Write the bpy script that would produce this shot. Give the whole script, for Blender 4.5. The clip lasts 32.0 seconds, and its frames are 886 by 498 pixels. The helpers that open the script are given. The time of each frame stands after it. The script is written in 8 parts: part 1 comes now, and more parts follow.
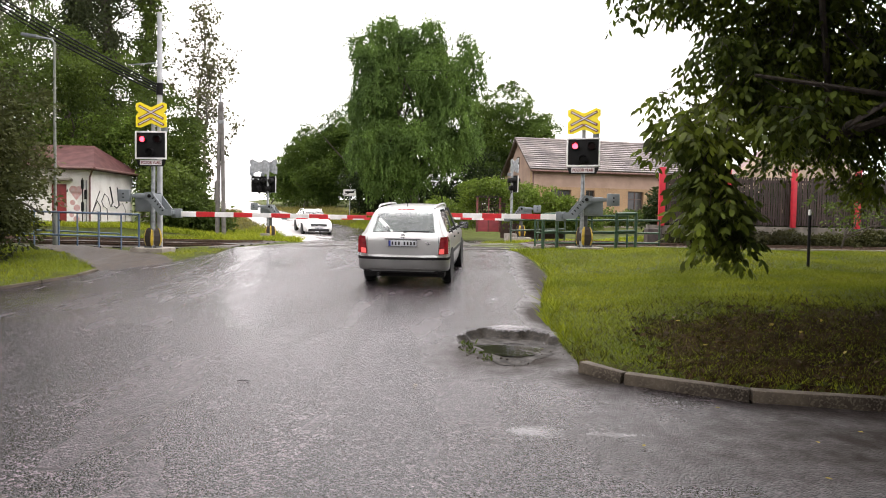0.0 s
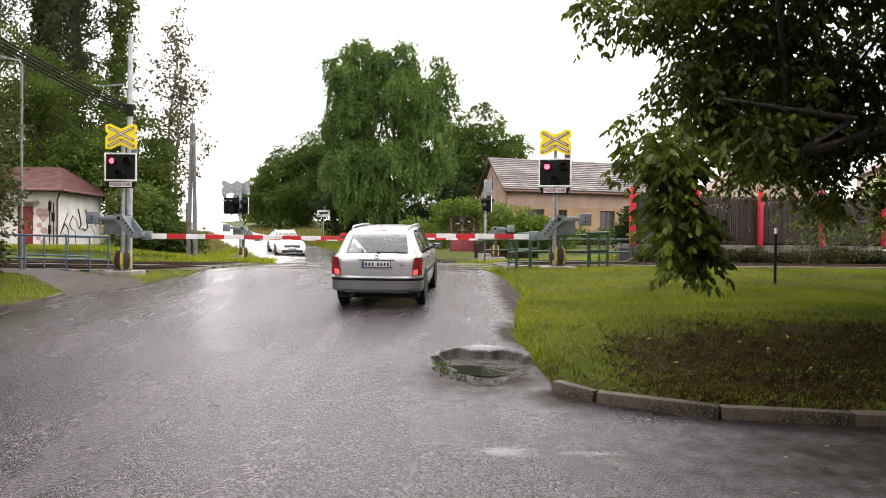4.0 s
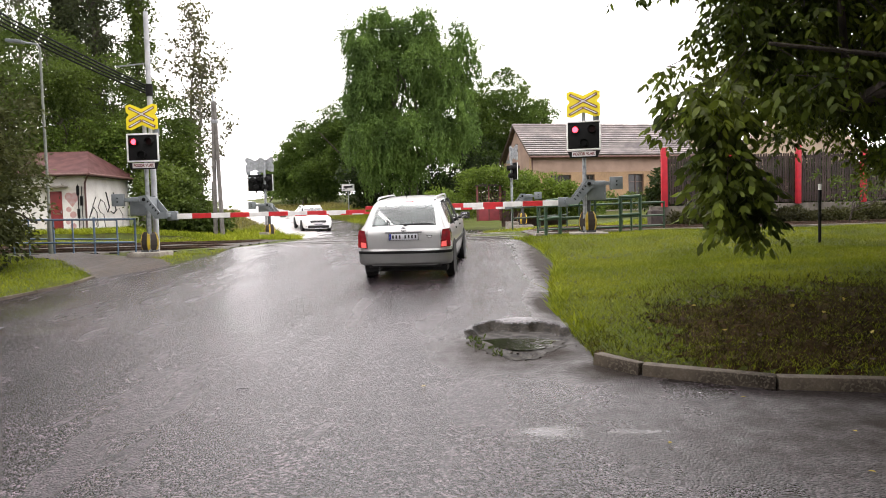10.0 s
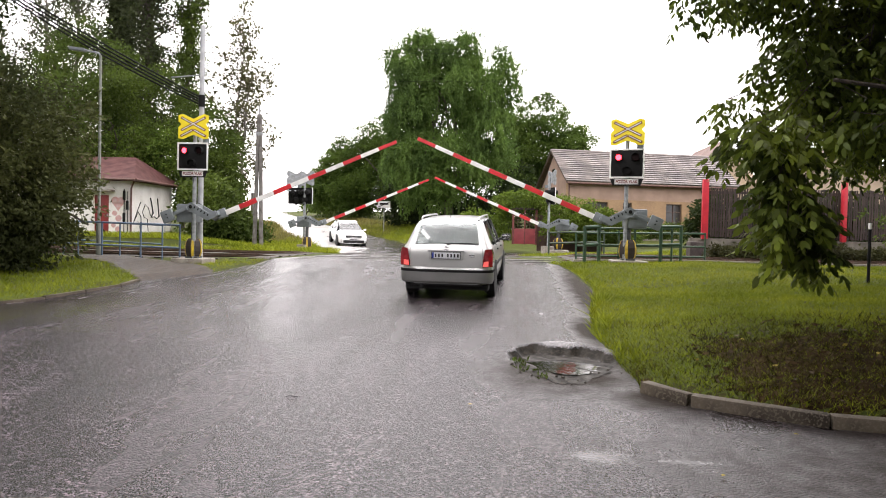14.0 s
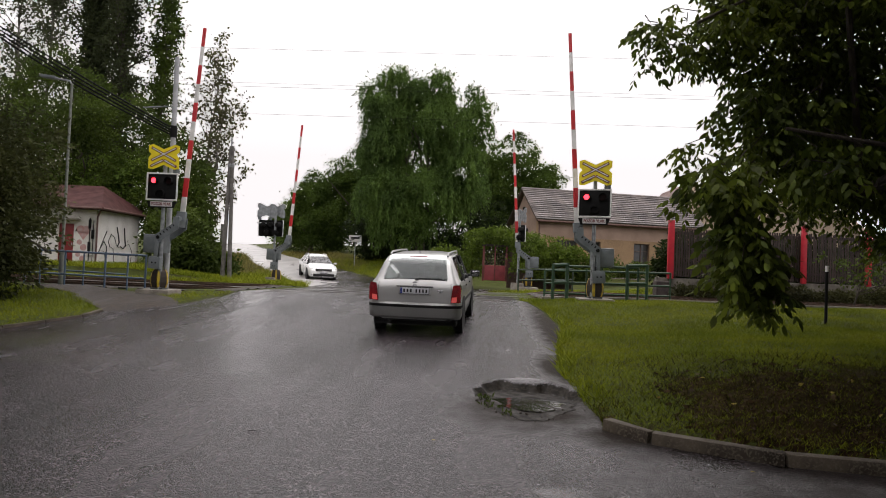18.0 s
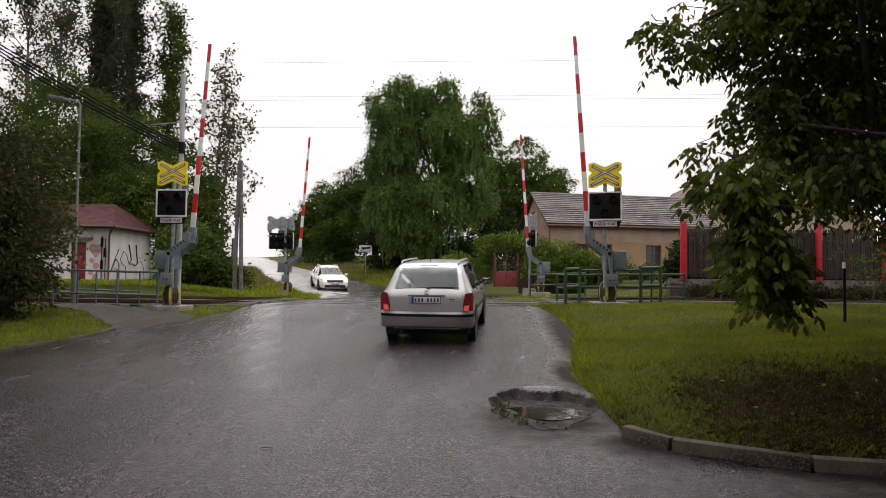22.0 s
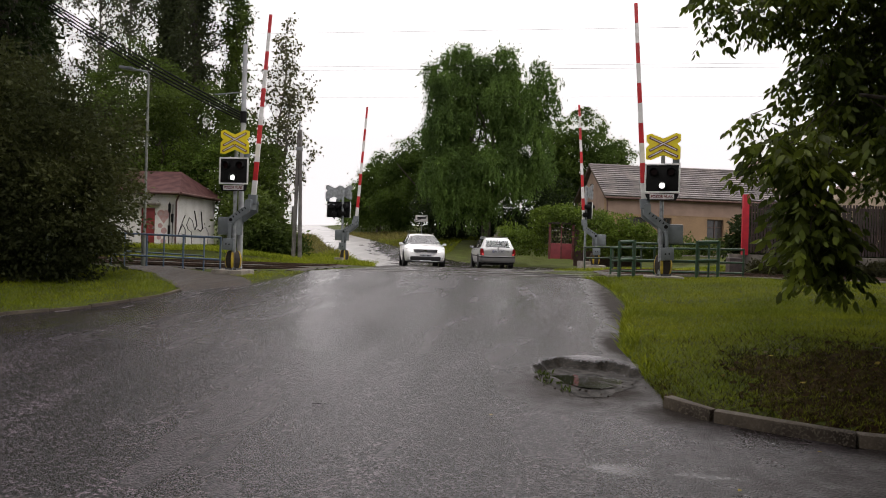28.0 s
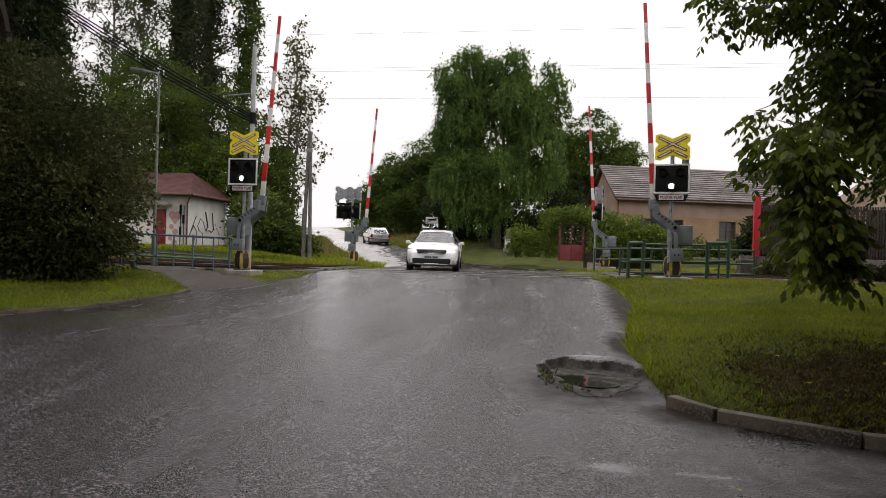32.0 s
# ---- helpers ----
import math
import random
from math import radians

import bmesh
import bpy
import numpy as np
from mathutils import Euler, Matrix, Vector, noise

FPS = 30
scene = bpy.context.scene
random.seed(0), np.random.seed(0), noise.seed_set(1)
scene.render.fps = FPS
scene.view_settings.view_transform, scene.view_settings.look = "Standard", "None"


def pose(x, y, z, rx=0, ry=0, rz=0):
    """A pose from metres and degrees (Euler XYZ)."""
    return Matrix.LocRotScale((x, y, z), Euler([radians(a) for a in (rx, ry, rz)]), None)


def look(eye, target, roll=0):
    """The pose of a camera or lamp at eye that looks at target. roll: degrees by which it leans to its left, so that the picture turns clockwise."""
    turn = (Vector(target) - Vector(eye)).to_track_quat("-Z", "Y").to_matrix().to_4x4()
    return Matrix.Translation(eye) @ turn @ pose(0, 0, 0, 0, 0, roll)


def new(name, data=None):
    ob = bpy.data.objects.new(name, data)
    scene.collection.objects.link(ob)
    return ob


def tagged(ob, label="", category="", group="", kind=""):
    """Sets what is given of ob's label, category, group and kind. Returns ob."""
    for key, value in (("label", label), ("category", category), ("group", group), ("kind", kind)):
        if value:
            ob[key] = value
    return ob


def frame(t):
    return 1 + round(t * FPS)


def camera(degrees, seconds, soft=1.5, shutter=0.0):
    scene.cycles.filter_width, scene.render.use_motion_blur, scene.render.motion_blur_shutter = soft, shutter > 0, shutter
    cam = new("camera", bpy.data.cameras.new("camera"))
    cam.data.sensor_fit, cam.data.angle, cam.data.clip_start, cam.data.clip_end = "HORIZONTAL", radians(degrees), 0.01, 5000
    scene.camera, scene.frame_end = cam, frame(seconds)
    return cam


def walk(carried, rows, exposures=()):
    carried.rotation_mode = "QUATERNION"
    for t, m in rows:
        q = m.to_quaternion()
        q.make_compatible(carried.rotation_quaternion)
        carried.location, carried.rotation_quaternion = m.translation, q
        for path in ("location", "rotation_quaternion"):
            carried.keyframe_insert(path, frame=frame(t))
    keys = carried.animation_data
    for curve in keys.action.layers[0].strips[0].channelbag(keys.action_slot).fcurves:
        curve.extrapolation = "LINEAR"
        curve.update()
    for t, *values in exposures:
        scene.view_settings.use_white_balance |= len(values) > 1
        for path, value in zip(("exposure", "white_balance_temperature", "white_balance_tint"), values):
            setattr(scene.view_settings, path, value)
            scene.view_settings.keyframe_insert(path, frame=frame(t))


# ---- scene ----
cam = camera(66.4, 32.0, soft=1.0)
PATH = [
    (0, (0.789, -0.789, 1.787), (0.705, 1.208, 1.706), 1.0),
    (0.5, (0.78, -0.746, 1.784), (0.698, 1.248, 1.657), 0.8),
    (1, (0.807, -0.775, 1.777), (0.686, 1.217, 1.649), -0.2),
    (1.5, (0.797, -0.735, 1.775), (0.726, 1.259, 1.644), 0.3),
    (2, (0.803, -0.768, 1.779), (0.745, 1.228, 1.678), 0.3),
    (2.5, (0.796, -0.786, 1.78), (0.742, 1.211, 1.679), 0.5),
    (3, (0.807, -0.805, 1.8), (0.764, 1.193, 1.742), 1.0),
    (3.5, (0.812, -0.817, 1.794), (0.813, 1.183, 1.774), 0.6),
    (5.5, (0.796, -0.821, 1.813), (0.725, 1.178, 1.781), 0.6),
    (6, (0.826, -0.821, 1.8), (0.806, 1.178, 1.753), 0.1),
    (6.5, (0.812, -0.822, 1.796), (0.805, 1.175, 1.702), 0.2),
    (7, (0.812, -0.838, 1.796), (0.883, 1.157, 1.678), 0.2),
    (7.5, (0.818, -0.817, 1.802), (0.832, 1.179, 1.682), -0.7),
    (8, (0.808, -0.822, 1.795), (1.0, 1.165, 1.686), 1.6),
    (8.5, (0.819, -0.752, 1.826), (1.012, 1.238, 1.764), 0.7),
    (9, (0.766, -0.682, 1.796), (0.817, 1.316, 1.739), 0.0),
    (9.5, (0.711, -0.591, 1.76), (0.781, 1.405, 1.659), 0.8),
    (9.9, (0.692, -0.461, 1.773), (0.556, 1.529, 1.637), -0.7),
    (10, (0.757, -0.458, 1.792), (0.669, 1.537, 1.684), -1.5),
    (10.5, (0.605, -0.411, 1.762), (0.712, 1.578, 1.577), -0.8),
    (11, (0.506, -0.382, 1.786), (0.745, 1.59, 1.554), 0.5),
    (11.5, (0.471, -0.384, 1.783), (0.642, 1.591, 1.52), 2.3),
    (12, (0.419, -0.401, 1.798), (0.554, 1.578, 1.54), 0.5),
    (12.5, (0.395, -0.494, 1.778), (0.524, 1.486, 1.528), 1.3),
    (13, (0.435, -0.446, 1.801), (0.436, 1.544, 1.595), 1.3),
    (13.5, (0.484, -0.501, 1.738), (0.352, 1.485, 1.548), 0.2),
    (14, (0.543, -0.553, 1.778), (0.367, 1.439, 1.731), 1.3),
    (14.5, (0.573, -0.554, 1.807), (0.287, 1.424, 1.888), 0.4),
    (15, (0.597, -0.61, 1.809), (0.443, 1.377, 1.975), 1.5),
    (15.5, (0.585, -0.617, 1.791), (0.439, 1.377, 1.865), 1.6),
    (17.5, (0.607, -0.631, 1.803), (0.481, 1.363, 1.89), 1.6),
    (18, (0.592, -0.622, 1.782), (0.497, 1.375, 1.842), 2.3),
    (18.5, (0.609, -0.64, 1.805), (0.487, 1.353, 1.916), 2.1),
    (19, (0.611, -0.594, 1.809), (0.498, 1.398, 1.937), 1.6),
    (19.5, (0.605, -0.66, 1.813), (0.48, 1.332, 1.941), 1.2),
    (20, (0.627, -0.663, 1.812), (0.503, 1.327, 1.968), 0.9),
    (20.5, (0.615, -0.664, 1.807), (0.479, 1.328, 1.934), 1.5),
    (21, (0.616, -0.651, 1.805), (0.494, 1.342, 1.927), 1.0),
    (21.5, (0.617, -0.648, 1.806), (0.48, 1.344, 1.916), 1.1),
    (22, (0.593, -0.53, 1.799), (0.466, 1.465, 1.88), 0.6),
    (22.5, (0.607, -0.654, 1.799), (0.445, 1.338, 1.885), 0.8),
    (23, (0.603, -0.667, 1.804), (0.431, 1.324, 1.881), 0.6),
    (23.5, (0.613, -0.674, 1.793), (0.412, 1.314, 1.868), 0.7),
    (24, (0.598, -0.682, 1.797), (0.351, 1.302, 1.857), 0.6),
    (24.5, (0.601, -0.685, 1.789), (0.334, 1.296, 1.846), 0.7),
    (25, (0.599, -0.681, 1.783), (0.338, 1.301, 1.823), 1.2),
    (25.5, (0.605, -0.677, 1.781), (0.36, 1.308, 1.803), 1.0),
    (27.5, (0.711, -0.671, 1.777), (0.412, 1.307, 1.764), 1.5),
    (28, (0.706, -0.671, 1.77), (0.415, 1.307, 1.762), 1.7),
    (28.5, (0.715, -0.669, 1.769), (0.393, 1.305, 1.722), 0.8),
    (29, (0.728, -0.671, 1.769), (0.407, 1.303, 1.757), 0.2),
    (29.5, (0.709, -0.673, 1.773), (0.399, 1.302, 1.767), 0.6),
    (30, (0.714, -0.66, 1.768), (0.394, 1.314, 1.74), 0.5),
    (30.5, (0.737, -0.652, 1.757), (0.413, 1.321, 1.728), 0.5),
    (31, (0.755, -0.665, 1.764), (0.425, 1.307, 1.775), 0.5),
    (31.5, (0.777, -0.637, 1.742), (0.445, 1.335, 1.733), 1.3),
    (32, (0.804, -0.628, 1.726), (0.479, 1.346, 1.724), 1.8),
]
SKY_LOW, SKY_HIGH = 3.35, 8.2
EXPOSURES = [(0, -0.36), (13.8, -0.34), (14.15, -0.42), (14.6, -1.35), (15.0, -1.85), (15.6, -1.85), (17.5, -1.57), (32, -1.52)]
walk(cam, [(t, look(eye, target, roll)) for t, eye, target, roll in PATH], EXPOSURES)
ESTATE_STOPS = [(0, -0.46, 11.5, -3.5), (23.2, -0.46, 11.5, -3.5), (23.5, -0.45, 11.64, -3.5), (24, -0.41, 12.4, -3), (24.5, -0.35, 13.75, -2), (25, -0.31, 15.4, -1), (25.5, -0.31, 17.4, 0),
                (26.5, -0.43, 23.0, 4), (27.5, -0.95, 28.6, 10), (28, -1.35, 31.0, 13), (28.5, -2.1, 33.7, 19), (29, -3.4, 36.6, 24), (29.5, -4.95, 39.7, 28), (30.5, -8.3, 45.2, 30), (31.5, -11.9, 51.6, 28), (32, -13.9, 55.6, 27)]
SALOON_STOPS = [(0, -8.75, 41.1, 203), (23.5, -8.75, 41.1, 203), (24.5, -8.1, 39.6, 202), (25, -7.35, 37.6, 202), (25.5, -6.65, 35.3, 200), (26.5, -5.4, 31.6, 198), (27.5, -4.55, 29.0, 196), (28.5, -4.05, 27.2, 194),
                (29.5, -3.85, 26.1, 192), (30.5, -3.7, 25.1, 190), (31.5, -3.45, 23.4, 187), (32, -3.35, 22.2, 186)]

# ---- light ----
world = bpy.data.worlds.new("overcast_sky")
scene.world = world
world.use_nodes = True
wn = world.node_tree
wn.nodes.clear()
sky = wn.nodes.new("ShaderNodeTexSky")
sky.sky_type, sky.sun_disc = "NISHITA", False
sky.sun_elevation, sky.sun_rotation = radians(62), radians(55)
sky.dust_density, sky.air_density = 4.0, 1.0
soften = wn.nodes.new("ShaderNodeHueSaturation")
soften.inputs["Saturation"].default_value = 0.12
# cloud deck: brighter overhead than at the horizon
geo, sep, grad = wn.nodes.new("ShaderNodeTexCoord"), wn.nodes.new("ShaderNodeSeparateXYZ"), wn.nodes.new("ShaderNodeMapRange")
wn.links.new(geo.outputs["Generated"], sep.inputs[0])
wn.links.new(sep.outputs["Z"], grad.inputs["Value"])
grad.inputs["From Min"].default_value, grad.inputs["From Max"].default_value = 0.15, 1.0
grad.inputs["To Min"].default_value, grad.inputs["To Max"].default_value = SKY_LOW, SKY_HIGH
tint = wn.nodes.new("ShaderNodeMixRGB")
tint.blend_type, tint.inputs[0].default_value = "MULTIPLY", 1.0
tint.inputs[1].default_value = (1.0, 0.945, 0.955, 1)
wn.links.new(grad.outputs[0], tint.inputs[2])
cloud = wn.nodes.new("ShaderNodeMixRGB")
cloud.inputs[0].default_value = 0.88
back = wn.nodes.new("ShaderNodeBackground")
back.inputs["Strength"].default_value = 1.0
dim = wn.nodes.new("ShaderNodeMixRGB")
dim.blend_type, dim.inputs[0].default_value, dim.inputs[2].default_value = "MULTIPLY", 1.0, (0.12, 0.12, 0.12, 1)
wout = wn.nodes.new("ShaderNodeOutputWorld")
wn.links.new(sky.outputs[0], soften.inputs["Color"])
wn.links.new(soften.outputs[0], dim.inputs[1])
wn.links.new(dim.outputs[0], cloud.inputs[1])
wn.links.new(tint.outputs[0], cloud.inputs[2])
wn.links.new(cloud.outputs[0], back.inputs["Color"])
wn.links.new(back.outputs[0], wout.inputs[0])
sun = new("sun", bpy.data.lights.new("sun", "SUN"))
sun.data.energy, sun.data.angle, sun.data.color = 1.2, radians(20), (1.0, 0.97, 0.93)
sun.matrix_world = look((0, 0, 30), (-13, -9, 0))


# ---- materials ----
MATS = {}


def surf(name, a, b=None, scale=6.0, rough=(0.5, 0.7), bump=0.2, bump_scale=60.0, metal=0.0, spec=0.5,
         fine=None, stretch=(1, 1, 1), glow=None, per_object=0.0, island=0.0, coat=0.0, through_light=0.0, distance=0.004):
    """A painted, grown or weathered surface: two tones mixed by coarse and fine noise, uneven gloss, fine relief."""
    if name in MATS:
        return MATS[name]
    m = bpy.data.materials.new(name)
    m.use_nodes = True
    t = m.node_tree
    t.nodes.clear()
    N, L = t.nodes.new, t.links.new
    out, bs = N("ShaderNodeOutputMaterial"), N("ShaderNodeBsdfPrincipled")
    co, mp = N("ShaderNodeTexCoord"), N("ShaderNodeMapping")
    mp.inputs["Scale"].default_value = stretch
    L(co.outputs["Object"], mp.inputs["Vector"])
    n1, n2 = N("ShaderNodeTexNoise"), N("ShaderNodeTexNoise")
    n1.inputs["Scale"].default_value, n1.inputs["Detail"].default_value = scale, 5.0
    n2.inputs["Scale"].default_value, n2.inputs["Detail"].default_value = bump_scale, 4.0
    L(mp.outputs[0], n1.inputs["Vector"]); L(mp.outputs[0], n2.inputs["Vector"])
    b = b or tuple(v * 0.75 for v in a)
    ramp = N("ShaderNodeValToRGB")
    ramp.color_ramp.elements[0].position, ramp.color_ramp.elements[1].position = 0.36, 0.64
    L(n1.outputs["Fac"], ramp.inputs[0])
    mix = N("ShaderNodeMixRGB")
    mix.inputs[1].default_value, mix.inputs[2].default_value = (*a, 1), (*b, 1)
    L(ramp.outputs[0], mix.inputs[0])
    col = mix.outputs[0]
    if fine:
        m2, r2 = N("ShaderNodeMixRGB"), N("ShaderNodeValToRGB")
        r2.color_ramp.elements[0].position, r2.color_ramp.elements[1].position = 0.5, 0.62
        L(n2.outputs["Fac"], r2.inputs[0]); L(r2.outputs[0], m2.inputs[0]); L(col, m2.inputs[1])
        m2.inputs[2].default_value = (*fine, 1)
        col = m2.outputs[0]
    if per_object or island:
        src = N("ShaderNodeObjectInfo") if per_object else N("ShaderNodeNewGeometry")
        amount = per_object or island
        mul, ran = N("ShaderNodeMixRGB"), N("ShaderNodeMapRange")
        ran.inputs["To Min"].default_value, ran.inputs["To Max"].default_value = 1 - amount, 1 + amount * 0.6
        L(src.outputs["Random" if per_object else "Random Per Island"], ran.inputs["Value"])
        mul.blend_type, mul.inputs[0].default_value = "MULTIPLY", 1.0
        cmb = N("ShaderNodeCombineXYZ")
        for k in range(3):
            L(ran.outputs[0], cmb.inputs[k])
        L(col, mul.inputs[1]); L(cmb.outputs[0], mul.inputs[2])
        col = mul.outputs[0]
    L(col, bs.inputs["Base Color"])
    rr = N("ShaderNodeMapRange")
    rr.inputs["From Min"].default_value, rr.inputs["From Max"].default_value = 0.3, 0.7
    rr.inputs["To Min"].default_value, rr.inputs["To Max"].default_value = rough
    L(n1.outputs["Fac"], rr.inputs["Value"]); L(rr.outputs[0], bs.inputs["Roughness"])
    bs.inputs["Metallic"].default_value, bs.inputs["Specular IOR Level"].default_value = metal, spec
    bs.inputs["Coat Weight"].default_value = coat
    if bump:
        bp = N("ShaderNodeBump")
        bp.inputs["Strength"].default_value, bp.inputs["Distance"].default_value = bump, distance
        L(n2.outputs["Fac"], bp.inputs["Height"]); L(bp.outputs[0], bs.inputs["Normal"])
    if glow:
        bs.inputs["Emission Color"].default_value, bs.inputs["Emission Strength"].default_value = (*glow[:3], 1), glow[3]
    last = bs.outputs[0]
    if through_light:
        tr, ms = N("ShaderNodeBsdfTranslucent"), N("ShaderNodeMixShader")
        L(col, tr.inputs["Color"])
        ms.inputs[0].default_value = through_light
        L(bs.outputs[0], ms.inputs[1]); L(tr.outputs[0], ms.inputs[2])
        last = ms.outputs[0]
    L(last, out.inputs["Surface"])
    MATS[name] = m
    return m


def asphalt_surface(name, dark, light, rough, stone=75.0, relief=1.0, smooth_spots=(), dull_spots=()):
    """Wet asphalt: stones in dark binder, uneven wetness, wheel-worn lanes."""
    m = bpy.data.materials.new(name)
    m.use_nodes = True
    t = m.node_tree
    N, L = t.nodes.new, t.links.new
    bs = t.nodes["Principled BSDF"]
    co = N("ShaderNodeTexCoord")
    vo, big, mid, tiny = N("ShaderNodeTexVoronoi"), N("ShaderNodeTexNoise"), N("ShaderNodeTexNoise"), N("ShaderNodeTexNoise")
    lane = N("ShaderNodeMapping")
    lane.inputs["Scale"].default_value = (1.0, 0.3, 1.0)
    L(co.outputs["Object"], lane.inputs["Vector"])
    vo.inputs["Scale"].default_value, vo.inputs["Randomness"].default_value = stone, 1.0
    for n, s, d in ((big, 0.55, 4.0), (mid, 2.0, 2.0), (tiny, 28.0, 3.0)):
        n.inputs["Scale"].default_value, n.inputs["Detail"].default_value = s, d
    L(co.outputs["Object"], vo.inputs["Vector"]); L(lane.outputs[0], big.inputs["Vector"])
    L(lane.outputs[0], mid.inputs["Vector"]); L(co.outputs["Object"], tiny.inputs["Vector"])
    crumb = N("ShaderNodeTexNoise")
    crumb.inputs["Scale"].default_value, crumb.inputs["Detail"].default_value = 5.0, 6.0
    L(co.outputs["Object"], crumb.inputs["Vector"])
    sep = N("ShaderNodeSeparateColor")
    L(vo.outputs["Color"], sep.inputs[0])
    rmp = N("ShaderNodeMapRange")
    rmp.inputs["From Min"].default_value, rmp.inputs["From Max"].default_value = 0.5, 1.0
    L(sep.outputs[0], rmp.inputs["Value"])
    mix, mix2 = N("ShaderNodeMixRGB"), N("ShaderNodeMixRGB")
    mix.inputs[1].default_value, mix.inputs[2].default_value = (*dark, 1), (*light, 1)
    L(rmp.outputs[0], mix.inputs[0])
    r2 = N("ShaderNodeMapRange")
    r2.inputs["From Min"].default_value, r2.inputs["From Max"].default_value = 0.3, 0.7
    r2.inputs["To Min"].default_value, r2.inputs["To Max"].default_value = 0.6, 1.3
    L(mid.outputs["Fac"], r2.inputs["Value"])
    mix2.blend_type, mix2.inputs[0].default_value = "MULTIPLY", 1.0
    L(mix.outputs[0], mix2.inputs[1]); L(r2.outputs[0], mix2.inputs[2])
    L(mix2.outputs[0], bs.inputs["Base Color"])
    add = N("ShaderNodeMath")
    add.operation = "ADD"
    L(big.outputs["Fac"], add.inputs[0]); L(mid.outputs["Fac"], add.inputs[1])
    r3 = N("ShaderNodeMapRange")
    r3.inputs["From Min"].default_value, r3.inputs["From Max"].default_value = 0.78, 1.2
    r3.inputs["To Min"].default_value, r3.inputs["To Max"].default_value = rough
    L(add.outputs[0], r3.inputs["Value"])
    gloss = r3.outputs[0]
    b1, b2 = N("ShaderNodeBump"), N("ShaderNodeBump")
    b1.inputs["Strength"].default_value, b1.inputs["Distance"].default_value = relief, 0.0085
    b2.inputs["Strength"].default_value, b2.inputs["Distance"].default_value = 0.3, 0.01
    b1.invert = True
    L(vo.outputs["Distance"], b1.inputs["Height"]); L(tiny.outputs["Fac"], b2.inputs["Height"])
    L(b2.outputs[0], b1.inputs["Normal"]); L(b1.outputs[0], bs.inputs["Normal"])
    total = None
    for (sx, sy, wx, wy) in smooth_spots:
        # worn, water-filled spot with a ragged edge
        mp = N("ShaderNodeMapping")
        mp.inputs["Location"].default_value, mp.inputs["Scale"].default_value = (-sx / wx, -sy / wy, 0), (1 / wx, 1 / wy, 0)
        ln, mr, jag = N("ShaderNodeVectorMath"), N("ShaderNodeMapRange"), N("ShaderNodeMath")
        ln.operation, jag.operation = "LENGTH", "ADD"
        L(co.outputs["Object"], mp.inputs["Vector"]); L(mp.outputs[0], ln.inputs[0])
        L(ln.outputs["Value"], jag.inputs[0]); L(tiny.outputs["Fac"], jag.inputs[1])
        mr.inputs["From Min"].default_value, mr.inputs["From Max"].default_value = 1.35, 0.75
        L(jag.outputs[0], mr.inputs["Value"])
        if total is None:
            total = mr.outputs[0]
        else:
            mx = N("ShaderNodeMath")
            mx.operation = "MAXIMUM"
            L(total, mx.inputs[0]); L(mr.outputs[0], mx.inputs[1])
            total = mx.outputs[0]
    if total is not None:
        mg, ms = N("ShaderNodeMix"), N("ShaderNodeMapRange")
        L(total, mg.inputs[0]); L(gloss, mg.inputs[2])
        mg.inputs[3].default_value = 0.07
        gloss = mg.outputs[0]
        ms.inputs["To Min"].default_value, ms.inputs["To Max"].default_value = relief, relief * 0.07
        L(total, ms.inputs["Value"]); L(ms.outputs[0], b1.inputs["Strength"])
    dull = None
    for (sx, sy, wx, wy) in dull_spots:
        # mud and coarse old patching, dull beside the wet binder; kerb spots add painted shade
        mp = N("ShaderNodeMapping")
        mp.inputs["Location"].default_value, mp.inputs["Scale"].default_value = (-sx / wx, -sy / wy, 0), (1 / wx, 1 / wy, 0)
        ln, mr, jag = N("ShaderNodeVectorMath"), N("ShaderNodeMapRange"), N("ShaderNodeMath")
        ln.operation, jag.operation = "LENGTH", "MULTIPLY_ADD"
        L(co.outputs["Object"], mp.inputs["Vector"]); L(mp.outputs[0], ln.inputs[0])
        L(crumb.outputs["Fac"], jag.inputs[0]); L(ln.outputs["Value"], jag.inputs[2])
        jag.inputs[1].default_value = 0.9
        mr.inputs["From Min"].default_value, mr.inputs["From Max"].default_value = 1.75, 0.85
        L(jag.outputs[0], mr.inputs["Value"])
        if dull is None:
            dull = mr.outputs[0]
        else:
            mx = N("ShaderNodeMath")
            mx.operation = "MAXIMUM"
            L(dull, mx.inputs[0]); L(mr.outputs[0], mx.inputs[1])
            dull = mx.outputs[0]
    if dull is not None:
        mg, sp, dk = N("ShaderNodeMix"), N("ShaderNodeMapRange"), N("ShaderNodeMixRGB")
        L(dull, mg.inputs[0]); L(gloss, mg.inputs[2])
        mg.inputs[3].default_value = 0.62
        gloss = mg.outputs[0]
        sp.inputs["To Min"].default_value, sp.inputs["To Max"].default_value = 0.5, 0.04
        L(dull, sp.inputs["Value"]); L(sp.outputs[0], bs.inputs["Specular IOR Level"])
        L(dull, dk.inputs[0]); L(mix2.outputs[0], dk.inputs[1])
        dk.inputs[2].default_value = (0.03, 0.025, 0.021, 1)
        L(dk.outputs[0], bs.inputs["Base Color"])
    L(gloss, bs.inputs["Roughness"])
    return m


